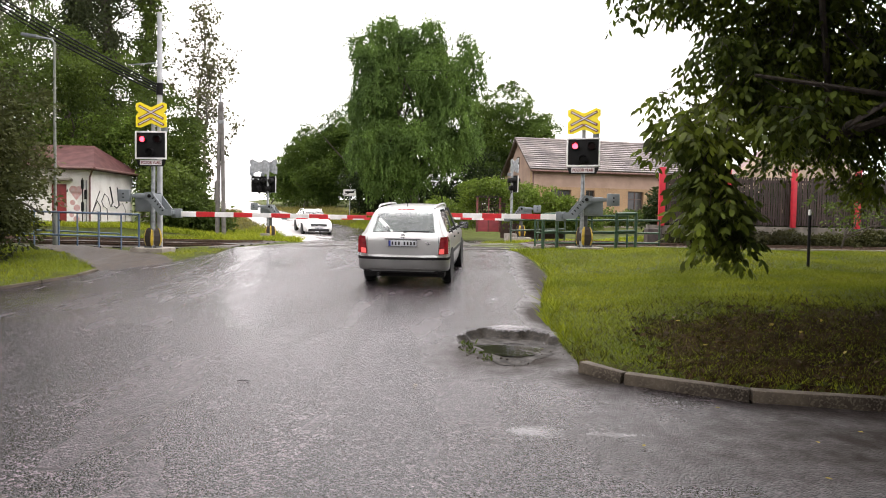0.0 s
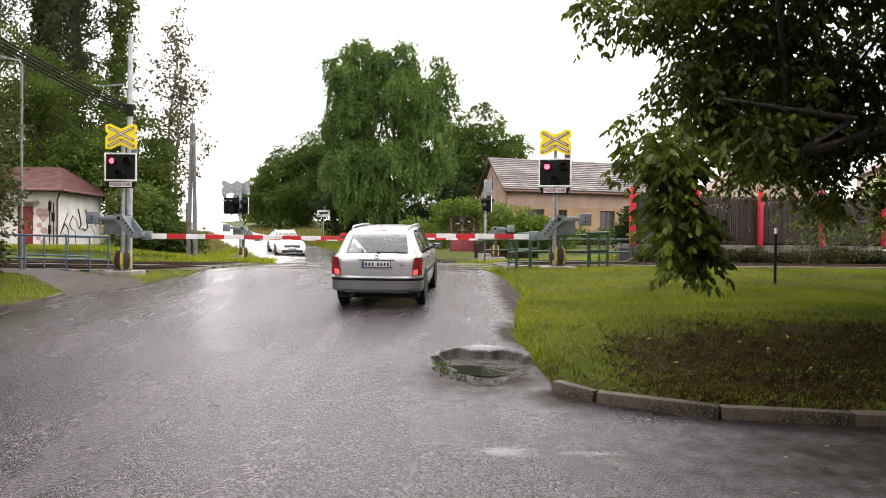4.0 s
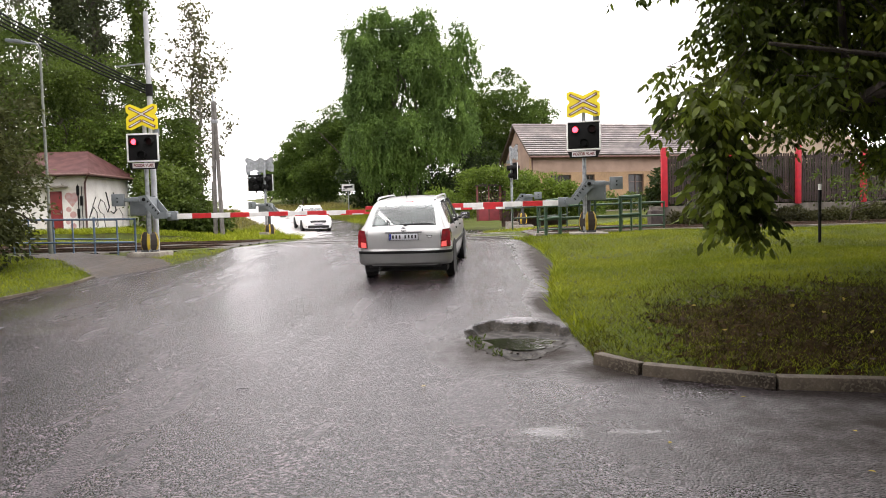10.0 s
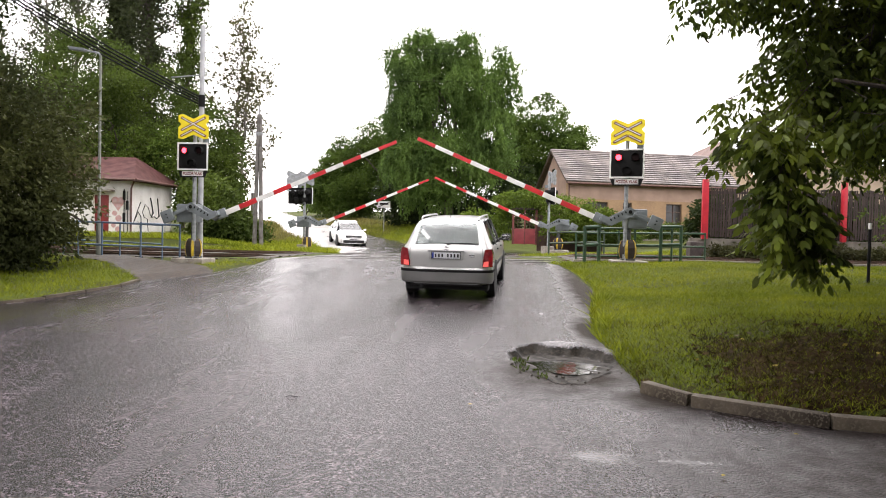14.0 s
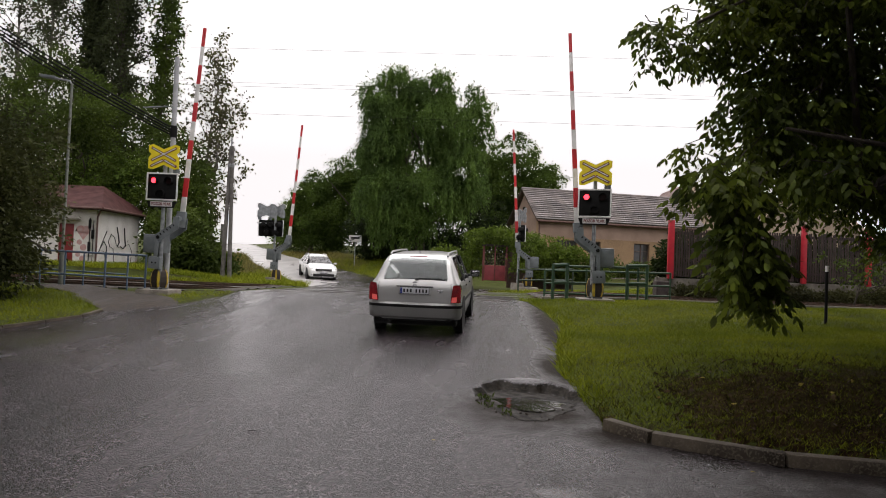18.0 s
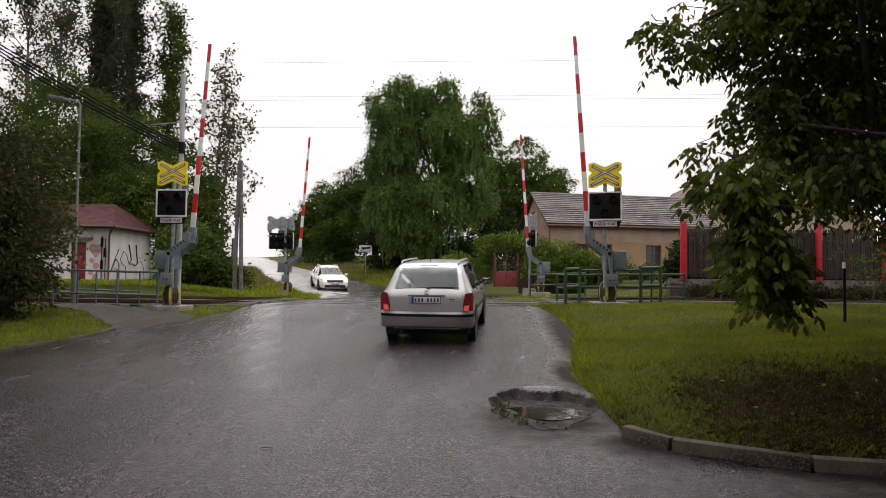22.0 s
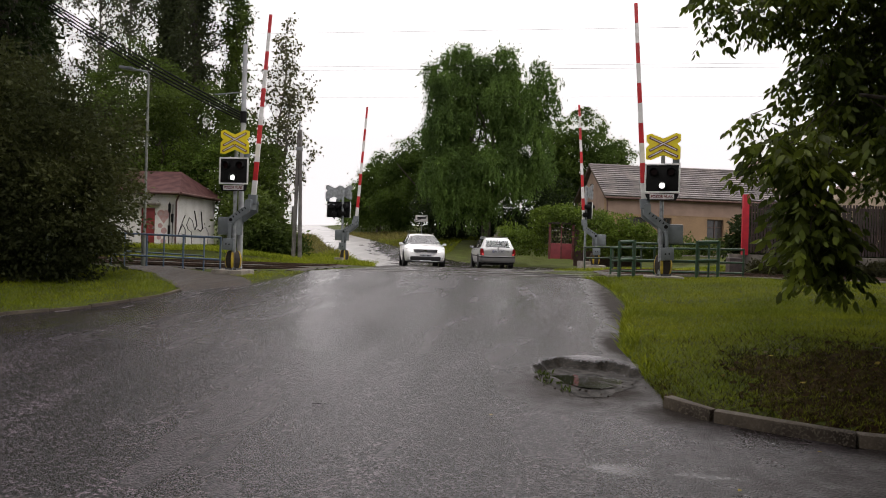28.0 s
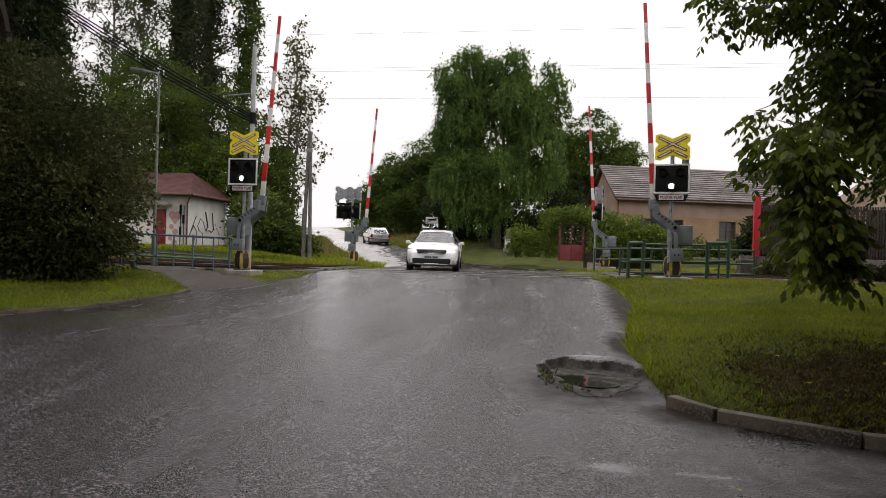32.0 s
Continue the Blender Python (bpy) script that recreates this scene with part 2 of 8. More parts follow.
def glass(name, tint=(0.9, 0.95, 0.95), rough=0.02):
    m = bpy.data.materials.new(name)
    m.use_nodes = True
    bs = m.node_tree.nodes["Principled BSDF"]
    bs.inputs["Base Color"].default_value = (*tint, 1)
    bs.inputs["Transmission Weight"].default_value, bs.inputs["Roughness"].default_value = 1.0, rough
    bs.inputs["IOR"].default_value = 1.45
    return m


# ---- mesh helpers ----
def M3(x=0, y=0, z=0, rx=0, ry=0, rz=0, s=(1, 1, 1)):
    return pose(x, y, z, rx, ry, rz) @ Matrix.Diagonal((*s, 1))


def box(bm, size, m=Matrix(), bevel=0.0):
    made = bmesh.ops.create_cube(bm, size=1.0, matrix=m @ Matrix.Diagonal((*size, 1)))["verts"]
    if bevel:
        edges = list({e for v in made for e in v.link_edges})
        bmesh.ops.bevel(bm, geom=edges, offset=bevel, segments=2, affect="EDGES", profile=0.6)
    return made


def rod(bm, a, b, r1, r2=None, seg=10, caps=True):
    a, b = Vector(a), Vector(b)
    d = b - a
    m = Matrix.Translation((a + b) / 2) @ d.to_track_quat("Z", "Y").to_matrix().to_4x4()
    return bmesh.ops.create_cone(bm, cap_ends=caps, segments=seg, radius1=r1, radius2=r1 if r2 is None else r2, depth=d.length, matrix=m)["verts"]


def pipe(bm, pts, r, seg=8):
    sweep(bm, pts, round_profile(r, seg))


def sweep(bm, pts, prof, closed=True):
    """A profile of (sideways, up) pairs swept along a line, as one piece."""
    pts = [Vector(p) for p in pts]
    rows = []
    for i, p in enumerate(pts):
        d = (pts[min(i + 1, len(pts) - 1)] - pts[max(i - 1, 0)]).normalized()
        side = d.cross(Vector((0, 0, 1)))
        side = side.normalized() if side.length > 1e-4 else Vector((1, 0, 0))
        up = side.cross(d)
        rows.append([bm.verts.new(p + side * a + up * b) for a, b in prof])
    n = len(prof)
    for a, b in zip(rows, rows[1:]):
        for i in range(n):
            bm.faces.new((a[i], a[(i + 1) % n], b[(i + 1) % n], b[i]))
    bm.faces.new(rows[0]); bm.faces.new(rows[-1][::-1])


def round_profile(r, n=8):
    return [(r * math.cos(2 * math.pi * i / n), r * math.sin(2 * math.pi * i / n)) for i in range(n)]


def disc(bm, r, m, depth=0.02, seg=20):
    return bmesh.ops.create_cone(bm, cap_ends=True, segments=seg, radius1=r, radius2=r, depth=depth, matrix=m)["verts"]


def prism(bm, pts, y0, y1):
    """An outline in x and z, pushed from y0 to y1."""
    lo, hi = [bm.verts.new((x, y0, z)) for x, z in pts], [bm.verts.new((x, y1, z)) for x, z in pts]
    n = len(pts)
    bm.faces.new(lo); bm.faces.new(hi[::-1])
    for i in range(n):
        bm.faces.new((lo[i], hi[i], hi[(i + 1) % n], lo[(i + 1) % n]))


def mesh_of(name, bm, material, smooth=False):
    bmesh.ops.recalc_face_normals(bm, faces=bm.faces)
    me = bpy.data.meshes.new(name)
    bm.to_mesh(me)
    bm.free()
    for m in (material if isinstance(material, (list, tuple)) else [material]):
        me.materials.append(m)
    if smooth:
        me.polygons.foreach_set("use_smooth", [True] * len(me.polygons))
        me.set_sharp_from_angle(angle=radians(38))
    return me


def part(name, bm, material, parent, label="", smooth=True, at=None):
    ob = new(name, mesh_of(name, bm, material, smooth) if isinstance(bm, bmesh.types.BMesh) else bm)
    ob.parent = parent
    if at is not None:
        ob.matrix_basis = at
    if label:
        ob["label"] = label
    return ob


def thing(name, m, label, category, group="", kind=""):
    ob = new(name)
    ob.empty_display_size = 0.2
    ob.matrix_basis = m
    return tagged(ob, label, category, group, kind)


def raw_mesh(name, verts, faces, material, smooth=False):
    me = bpy.data.meshes.new(name)
    me.from_pydata(verts, [], faces)
    me.materials.append(material)
    if smooth:
        me.polygons.foreach_set("use_smooth", [True] * len(me.polygons))
    return me


# ---- the lie of the land ----
RISE_Y = (-40, -8, 0, 3, 5.6, 7.65, 11.6, 18, 25.5, 32, 42, 53, 72, 105, 150, 400)
RISE_Z = (-0.2, -0.05, 0.0, 0.06, 0.2, 0.40, 0.59, 0.95, 0.91, 0.80, 0.83, 1.7, 2.68, 4.15, 5.75, 7.4)


def road_z(x, y):
    """Height of the road: it climbs to the level crossing, lies flat over the tracks and climbs again behind."""
    base = np.interp(y, RISE_Y, RISE_Z)
    fall = np.clip((-4.5 - np.asarray(x)) * 0.1, 0, 0.36) * np.clip((np.asarray(y) - 7) / 5, 0, 1) * np.clip((20 - np.asarray(y)) / 1.5, 0.3, 1) * np.clip((40 - np.asarray(y)) / 8, 0, 1)
    rise = np.clip((np.asarray(x) - 1.5) * 0.05, 0, 0.12) * np.clip((np.asarray(y) - 12) / 5, 0, 1) * np.clip((40 - np.asarray(y)) / 8, 0, 1)
    return base - fall + rise


RIGHT_EDGE = [(80, 5.0), (5.8, 5.15), (4.6, 5.2), (3.42, 5.4), (2.6, 5.66), (2.15, 5.92), (1.92, 6.25), (1.83, 7.2), (1.74, 8.8), (2.0, 11.0),
              (2.34, 13.2), (2.26, 15.9), (2.1, 17.5), (1.85, 19.6), (1.5, 22.5), (0.3, 25), (-0.2, 26.2), (0.4, 27.6), (2.6, 29.4), (8, 31.2), (22, 33)]
BACK_EDGE = [(22, 37.5), (3, 34.6), (-0.4, 34.8), (-2.4, 37.4), (-4.6, 41.5), (-6.9, 45.6), (-11.4, 53), (-20, 71), (-33, 102), (-49, 145), (-120, 400)]
LEFT_EDGE = [(-126, 400), (-57, 150), (-43.5, 119), (-26.8, 75.3), (-21.4, 64), (-17.2, 53), (-14.5, 47.5), (-12.3, 43.5), (-9.9, 37), (-8.3, 31.9), (-6.8, 28.8), (-5.7, 25.5), (-6.4, 20.4), (-6.6, 18.3),
             (-7.0, 16.5), (-8.25, 15.3), (-8.15, 14.2), (-8.5, 12.8), (-8.8, 11.5), (-8.9, 9.9), (-9.4, 8.0), (-11, 5), (-80, 2)]
OUTLINE = np.array(RIGHT_EDGE + BACK_EDGE + LEFT_EDGE + [(-80, -60), (80, -60)], float)


def edge_distance(x, y):
    """Metres outside the road's outline; negative on the road."""
    p = np.stack([np.ravel(x), np.ravel(y)], 1)
    a, b = OUTLINE, np.roll(OUTLINE, -1, 0)
    best, inside = np.full(len(p), 1e9), np.zeros(len(p), bool)
    for (ax, ay), (bx, by) in zip(a, b):
        dx, dy = bx - ax, by - ay
        t = np.clip(((p[:, 0] - ax) * dx + (p[:, 1] - ay) * dy) / (dx * dx + dy * dy), 0, 1)
        best = np.minimum(best, np.hypot(p[:, 0] - ax - t * dx, p[:, 1] - ay - t * dy))
        cross = (ay > p[:, 1]) != (by > p[:, 1])
        with np.errstate(divide="ignore", invalid="ignore"):
            inside ^= cross & (p[:, 0] < (bx - ax) * (p[:, 1] - ay) / (by - ay + 1e-12) + ax)
    return np.where(inside, -best, best).reshape(np.shape(x))


def ground_z(x, y):
    x, y = np.asarray(x, float), np.asarray(y, float)
    d = edge_distance(x, y)
    z = road_z(x, y)
    lawn = np.clip(d, 0, 0.25) * 0.4 + np.clip(d - 0.2, 0, 4) * 0.045
    lawn = np.where(y < 6.2, np.clip(d - 0.13, 0, 0.1) * 1.1 - 0.03 + np.clip(d - 0.1, 0, 5) * 0.065 + np.clip(d - 0.16, 0, 0.1) * 0.3, lawn)
    # the verge beside the far road lies low, then banks up
    lawn = np.where((y > 26.5) & (x < -4), np.clip(d, 0, 0.3) * 0.08 + np.clip(d - 2.2, 0, 5) * 0.1, lawn)
    # the bank behind the right kerb
    lawn = lawn + 0.17 * (1 - np.exp(-(np.clip(d, 0, 9) / 1.15) ** 2)) * np.clip((x - 2.1) / 1.6, 0, 1) * np.clip((12.5 - y) / 5, 0, 1)
    lawn = lawn * np.where(x > 0, np.interp(y, (12, 18.3), (1, 0.2)), 1)
    bed = (np.abs(y - 23) < 4.6) & (d > 0)
    lawn = np.where(bed, np.minimum(lawn, 0.02), lawn)
    far_right = np.clip((x - 6) / 3, 0, 1) * np.clip((y - 26) / 2, 0, 1) * 0.25
    wobble = 0.03 * np.sin(x * 1.7 + y * 0.9) * np.sin(y * 1.3 - x * 0.6) * np.clip(d, 0, 1)
    # under the broken patch at the road edge
    sunk = np.clip((1.5 - np.hypot((x - 1.27) / 0.6, (y - 7.15) / 0.8)) / 0.3, 0, 1) * (d < 0.03) * 0.25
    return z + np.where(d > 0, lawn + wobble + far_right, np.maximum(d * 0.35, -0.12)) - sunk


def gz(x, y):
    return float(ground_z(np.array([x]), np.array([y]))[0])


def rz(x, y):
    return float(road_z(np.array([float(x)]), np.array([float(y)]))[0])

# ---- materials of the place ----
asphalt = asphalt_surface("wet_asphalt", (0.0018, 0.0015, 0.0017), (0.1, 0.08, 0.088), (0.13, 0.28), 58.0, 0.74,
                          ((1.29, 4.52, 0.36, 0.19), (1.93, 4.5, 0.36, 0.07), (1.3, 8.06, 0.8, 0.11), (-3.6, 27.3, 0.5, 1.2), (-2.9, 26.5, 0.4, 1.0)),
                          # last two spots: gutter silt, widened and dulled to paint the walnut's shade
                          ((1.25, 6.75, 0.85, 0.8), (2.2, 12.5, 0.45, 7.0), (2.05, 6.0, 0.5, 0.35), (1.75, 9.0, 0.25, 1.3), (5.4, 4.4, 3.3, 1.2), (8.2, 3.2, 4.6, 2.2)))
mud_floor = surf("muddy_broken_asphalt", (0.016, 0.0125, 0.008), (0.006, 0.005, 0.0035), 6, (0.45, 0.75), 0.6, 40, fine=(0.035, 0.029, 0.021), distance=0.01, spec=0.18)
path_asphalt = asphalt_surface("worn_tarmac", (0.018, 0.013, 0.009), (0.08, 0.058, 0.041), (0.55, 0.8), 55.0, 0.8)
kerb_mat = surf("dirty_kerb_concrete", (0.085, 0.069, 0.05), (0.027, 0.021, 0.016), 3, (0.6, 0.85), 0.8, 50, fine=(0.1, 0.085, 0.064), spec=0.2)
soil = surf("grassy_soil", (0.05, 0.066, 0.012), (0.036, 0.034, 0.012), 1.3, (0.8, 0.95), 0.8, 25.0, fine=(0.06, 0.075, 0.016), distance=0.03, spec=0.1)
ballast_mat = surf("track_ballast", (0.045, 0.035, 0.027), (0.02, 0.016, 0.012), 6, (0.7, 0.9), 0.9, 30, fine=(0.085, 0.072, 0.06), distance=0.03)
concrete = surf("weathered_concrete", (0.25, 0.225, 0.19), (0.12, 0.1, 0.08), 4, (0.6, 0.85), 0.6, 70, fine=(0.27, 0.25, 0.21))
steel = surf("galvanised_steel", (0.36, 0.38, 0.39), (0.24, 0.25, 0.26), 9, (0.35, 0.55), 0.1, 90, metal=0.6)
rail_steel = surf("rusty_rail", (0.16, 0.1, 0.07), (0.09, 0.06, 0.045), 12, (0.35, 0.6), 0.3, 80, metal=0.6)
rail_shine = surf("worn_rail_steel", (0.28, 0.27, 0.26), (0.18, 0.17, 0.16), 10, (0.3, 0.45), 0.05, 80, metal=0.7)
grey_paint = surf("grey_machine_paint", (0.17, 0.19, 0.2), (0.12, 0.135, 0.14), 4, (0.35, 0.55), 0.1, 60)
white_paint = surf("white_paint", (0.78, 0.78, 0.76), (0.62, 0.61, 0.58), 4, (0.35, 0.5), 0.05, 60)
red_paint = surf("signal_red_paint", (0.55, 0.02, 0.025), (0.42, 0.02, 0.025), 5, (0.3, 0.45), 0.05, 60)
black_paint = surf("black_plastic", (0.006, 0.006, 0.006), (0.01, 0.01, 0.01), 8, (0.6, 0.8), 0.1, 80, spec=0.15)
yellow_paint = surf("fluorescent_yellow", (0.85, 0.72, 0.01), (0.78, 0.62, 0.01), 5, (0.4, 0.5), 0.0, 60)
blue_paint = surf("chipped_blue_paint", (0.06, 0.11, 0.2), (0.1, 0.13, 0.17), 14, (0.4, 0.6), 0.2, 60)
green_paint = surf("green_rail_paint", (0.018, 0.065, 0.03), (0.03, 0.055, 0.028), 12, (0.4, 0.6), 0.2, 60)
water_mat = surf("puddle_water", (0.02, 0.018, 0.014), (0.015, 0.014, 0.012), 2, (0.01, 0.04), 0.25, 14, spec=0.6)

# ---- ground, road, tracks ----


def axis_steps(stops):
    out = []
    for (a, b, n) in stops:
        out += list(np.linspace(a, b, n, endpoint=False))
    return np.array(out + [stops[-1][1]])


def sheet(name, xs, ys, height, material, keep=None):
    X, Y = np.meshgrid(xs, ys)
    Z = height(X, Y)
    v = np.stack([X.ravel(), Y.ravel(), Z.ravel()], 1)
    nx, ny = len(xs), len(ys)
    i = (np.arange(ny - 1)[:, None] * nx + np.arange(nx - 1)[None]).ravel()
    f = np.stack([i, i + 1, i + nx + 1, i + nx], 1)
    if keep is not None:
        f = f[keep(X, Y).ravel()[f].any(1)]
    return new(name, raw_mesh(name, v.tolist(), f.tolist(), material, True))


gx = axis_steps([(-900, -60, 14), (-60, -20, 30), (-20, -10, 30), (-10, 0.4, 60), (0.4, 3, 40), (3, 10, 40), (10, 20, 36), (20, 60, 30), (60, 900, 14)])
gy = axis_steps([(-300, -10, 10), (-10, 4, 12), (4, 9, 70), (9, 20, 60), (20, 40, 60), (40, 80, 40), (80, 160, 24), (160, 1500, 16)])
ground = tagged(sheet("ground", gx, gy, ground_z, soil), "grassy ground with bare soil, rising behind the crossing", "ground", kind="structure")

POT = (1.27, 7.15)


POT_FLOOR = rz(*POT) - 0.05


def pot_mask(x, y):
    """1 on the sunken patch's level floor, 0 outside its broken rim."""
    a = np.arctan2(y - POT[1], x - POT[0])
    wob = 1 + 0.1 * np.sin(3 * a + 0.5) + 0.06 * np.sin(7 * a) + 0.03 * np.sin(17 * a)
    d = np.hypot((x - POT[0]) / 0.58, (y - POT[1]) / 0.8) / wob
    # steep at the far rim, a slow ramp on the near side
    return np.clip((1.08 - d) / np.interp(y, (POT[1] - 0.8, POT[1] - 0.1, POT[1] + 0.3), (0.75, 0.5, 0.16)), 0, 1)


def road_surface(x, y):
    """The road with a sunken, broken patch beside the lawn."""
    rut = 0.007 * np.sin(x * 2.1 + 0.4) * np.cos(y * 0.35)
    top = road_z(x, y) + 0.004 + rut
    m = pot_mask(x, y)
    d = np.hypot((x - POT[0]) / 0.58, (y - POT[1]) / 0.8)
    lip = 0.02 * np.exp(-((d - 1.16) / 0.09) ** 2) * np.clip((y - POT[1]) / 0.5, 0, 1)
    floor = POT_FLOOR + 0.007 * np.sin(x * 9 + 1) * np.sin(y * 11) + 0.004 * np.sin(x * 23 + y * 17)
    return np.where(m > 0, top * (1 - m) + np.minimum(floor, top - 0.012) * m, top) + lip


rx_ = axis_steps([(-80, -18, 24), (-18, -8, 24), (-8, 0, 48), (0, 2.6, 80), (2.6, 8, 30), (8, 80, 26)])
ry_ = axis_steps([(-60, -2, 12), (-2, 5, 30), (5, 9, 120), (9, 20, 60), (20, 48, 70), (48, 160, 60), (160, 400, 24)])
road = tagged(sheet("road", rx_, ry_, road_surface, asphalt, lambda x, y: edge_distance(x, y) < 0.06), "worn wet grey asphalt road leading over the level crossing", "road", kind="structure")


def ribbon(name, pts, wide, material, lift, n=40):
    """A narrow strip along a line, on the road."""
    p = np.array(pts, float)
    s = np.linspace(0, len(p) - 1, n)
    x, y = np.interp(s, range(len(p)), p[:, 0]), np.interp(s, range(len(p)), p[:, 1])
    t = np.stack([np.gradient(x), np.gradient(y)], 1)
    t /= np.linalg.norm(t, axis=1)[:, None]
    a = np.stack([x - t[:, 1] * wide / 2, y + t[:, 0] * wide / 2], 1)
    b = np.stack([x + t[:, 1] * wide / 2, y - t[:, 0] * wide / 2], 1)
    q = np.concatenate([a, b])
    z = road_surface(q[:, 0], q[:, 1]) + lift
    return raw_mesh(name, np.c_[q, z].tolist(), [(i, i + 1, n + i + 1, n + i) for i in range(n - 1)], material, True)


# broken floor of the sunken patch, its puddle and loose stones
hole = tagged(sheet("broken_patch", axis_steps([(0.4, 2.1, 110)]), axis_steps([(6.1, 8.25, 110)]),
                    lambda x, y: road_surface(x, y) + 0.002 + 0.002 * np.sin(x * 31) * np.sin(y * 23 + x * 9) + 0.003, mud_floor,
                    lambda x, y: pot_mask(x, y) > 0.3), "sunken broken asphalt patch at the road edge", "pothole", kind="stuff")
bm = bmesh.new()
ring = [bm.verts.new((POT[0] + 0.02 + 0.5 * math.cos(a) * (1 + 0.12 * math.sin(3 * a + 1)), POT[1] - 0.08 + 0.36 * math.sin(a) * (1 + 0.15 * math.cos(4 * a)), POT_FLOOR + 0.013)) for a in np.linspace(0, 2 * math.pi, 49)[:-1]]
bm.faces.new(ring)
puddle = tagged(new("puddle", mesh_of("puddle", bm, water_mat)), "shallow rain puddle in the broken road edge", "puddle", kind="stuff")
# wet far road: a pale sheet whose colour stands in for the mirrored sky
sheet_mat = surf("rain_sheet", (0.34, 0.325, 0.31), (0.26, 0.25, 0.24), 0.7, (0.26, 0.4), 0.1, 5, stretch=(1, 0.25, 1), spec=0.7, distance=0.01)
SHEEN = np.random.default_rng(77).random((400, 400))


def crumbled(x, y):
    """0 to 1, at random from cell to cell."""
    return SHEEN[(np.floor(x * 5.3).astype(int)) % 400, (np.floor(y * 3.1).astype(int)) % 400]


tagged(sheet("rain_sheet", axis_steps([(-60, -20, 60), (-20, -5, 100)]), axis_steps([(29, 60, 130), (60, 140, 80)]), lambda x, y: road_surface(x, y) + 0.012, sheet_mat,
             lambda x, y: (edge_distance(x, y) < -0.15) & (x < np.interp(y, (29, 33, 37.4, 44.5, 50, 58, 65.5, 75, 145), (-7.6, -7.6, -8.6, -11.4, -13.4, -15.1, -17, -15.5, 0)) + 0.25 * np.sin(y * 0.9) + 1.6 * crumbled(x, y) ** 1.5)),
       "pale sheet with the sky's reflection in its colour on the wet far road", "puddle", kind="stuff")
# small dark twig on the road
bm = bmesh.new()
sweep(bm, [(-1.45, 5.62, rz(-1.45, 5.62) + 0.012), (-1.41, 5.61, rz(-1.41, 5.61) + 0.02), (-1.34, 5.625, rz(-1.34, 5.625) + 0.012)], round_profile(0.004, 6))
tagged(new("twig", mesh_of("twig", bm, black_paint)), "small dark twig lying on the road", "twig")
# concrete edging between lawn and tracks
bm = bmesh.new()
sweep(bm, [(x, 19.35, max(gz(x, 19.35), rz(min(x, 12), 19.35)) + 0.03) for x in (2.6, 5, 8, 12, 20, 40)], [(-0.1, -0.15), (0.1, -0.15), (0.1, 0.06), (-0.1, 0.06)])
tagged(new("track_edging", mesh_of("track_edging", bm, concrete)), "low pale concrete edging along the tracks", "edging", kind="structure")
rng = random.Random(9)
for k in range(24):
    a, q = rng.uniform(3.3, 6.1), rng.uniform(0.55, 1.15)
    x, y = POT[0] + 0.6 * q * math.cos(a), POT[1] + 0.74 * q * math.sin(a)
    bm = bmesh.new()
    bmesh.ops.create_icosphere(bm, subdivisions=1, radius=rng.uniform(0.008, 0.022))
    for v in bm.verts:
        v.co += Vector(noise.noise_vector(v.co * 40 + Vector((k, 0, 0)))) * 0.008
    st = new("loose_stone", mesh_of("loose_stone", bm, ballast_mat, False))
    st.matrix_basis = pose(x, y, float(road_surface(np.array([x]), np.array([y]))[0]) + 0.006, rng.uniform(0, 90), 0, rng.uniform(0, 90))
    tagged(st, "small loose stone at the broken road edge", "stone", "loose stones")

# path to the left footway
def on_path(x, y):
    return (x < -6.9) & (y > np.interp(x, (-17, -12.4, -10.1, -8.3), (20.5, 18.2, 17.1, 15.3))) & (y < np.interp(x, (-9.1, -7.0), (18.75, 16.45)))


path = tagged(sheet("footpath", axis_steps([(-17, -6.4, 70)]), axis_steps([(14.5, 19, 48)]), lambda x, y: ground_z(x, y) + 0.025, path_asphalt,
                    lambda x, y: (edge_distance(x, y) > -0.2) & on_path(x, y)), "worn tarmac footpath beside the blue railing", "path", kind="structure")

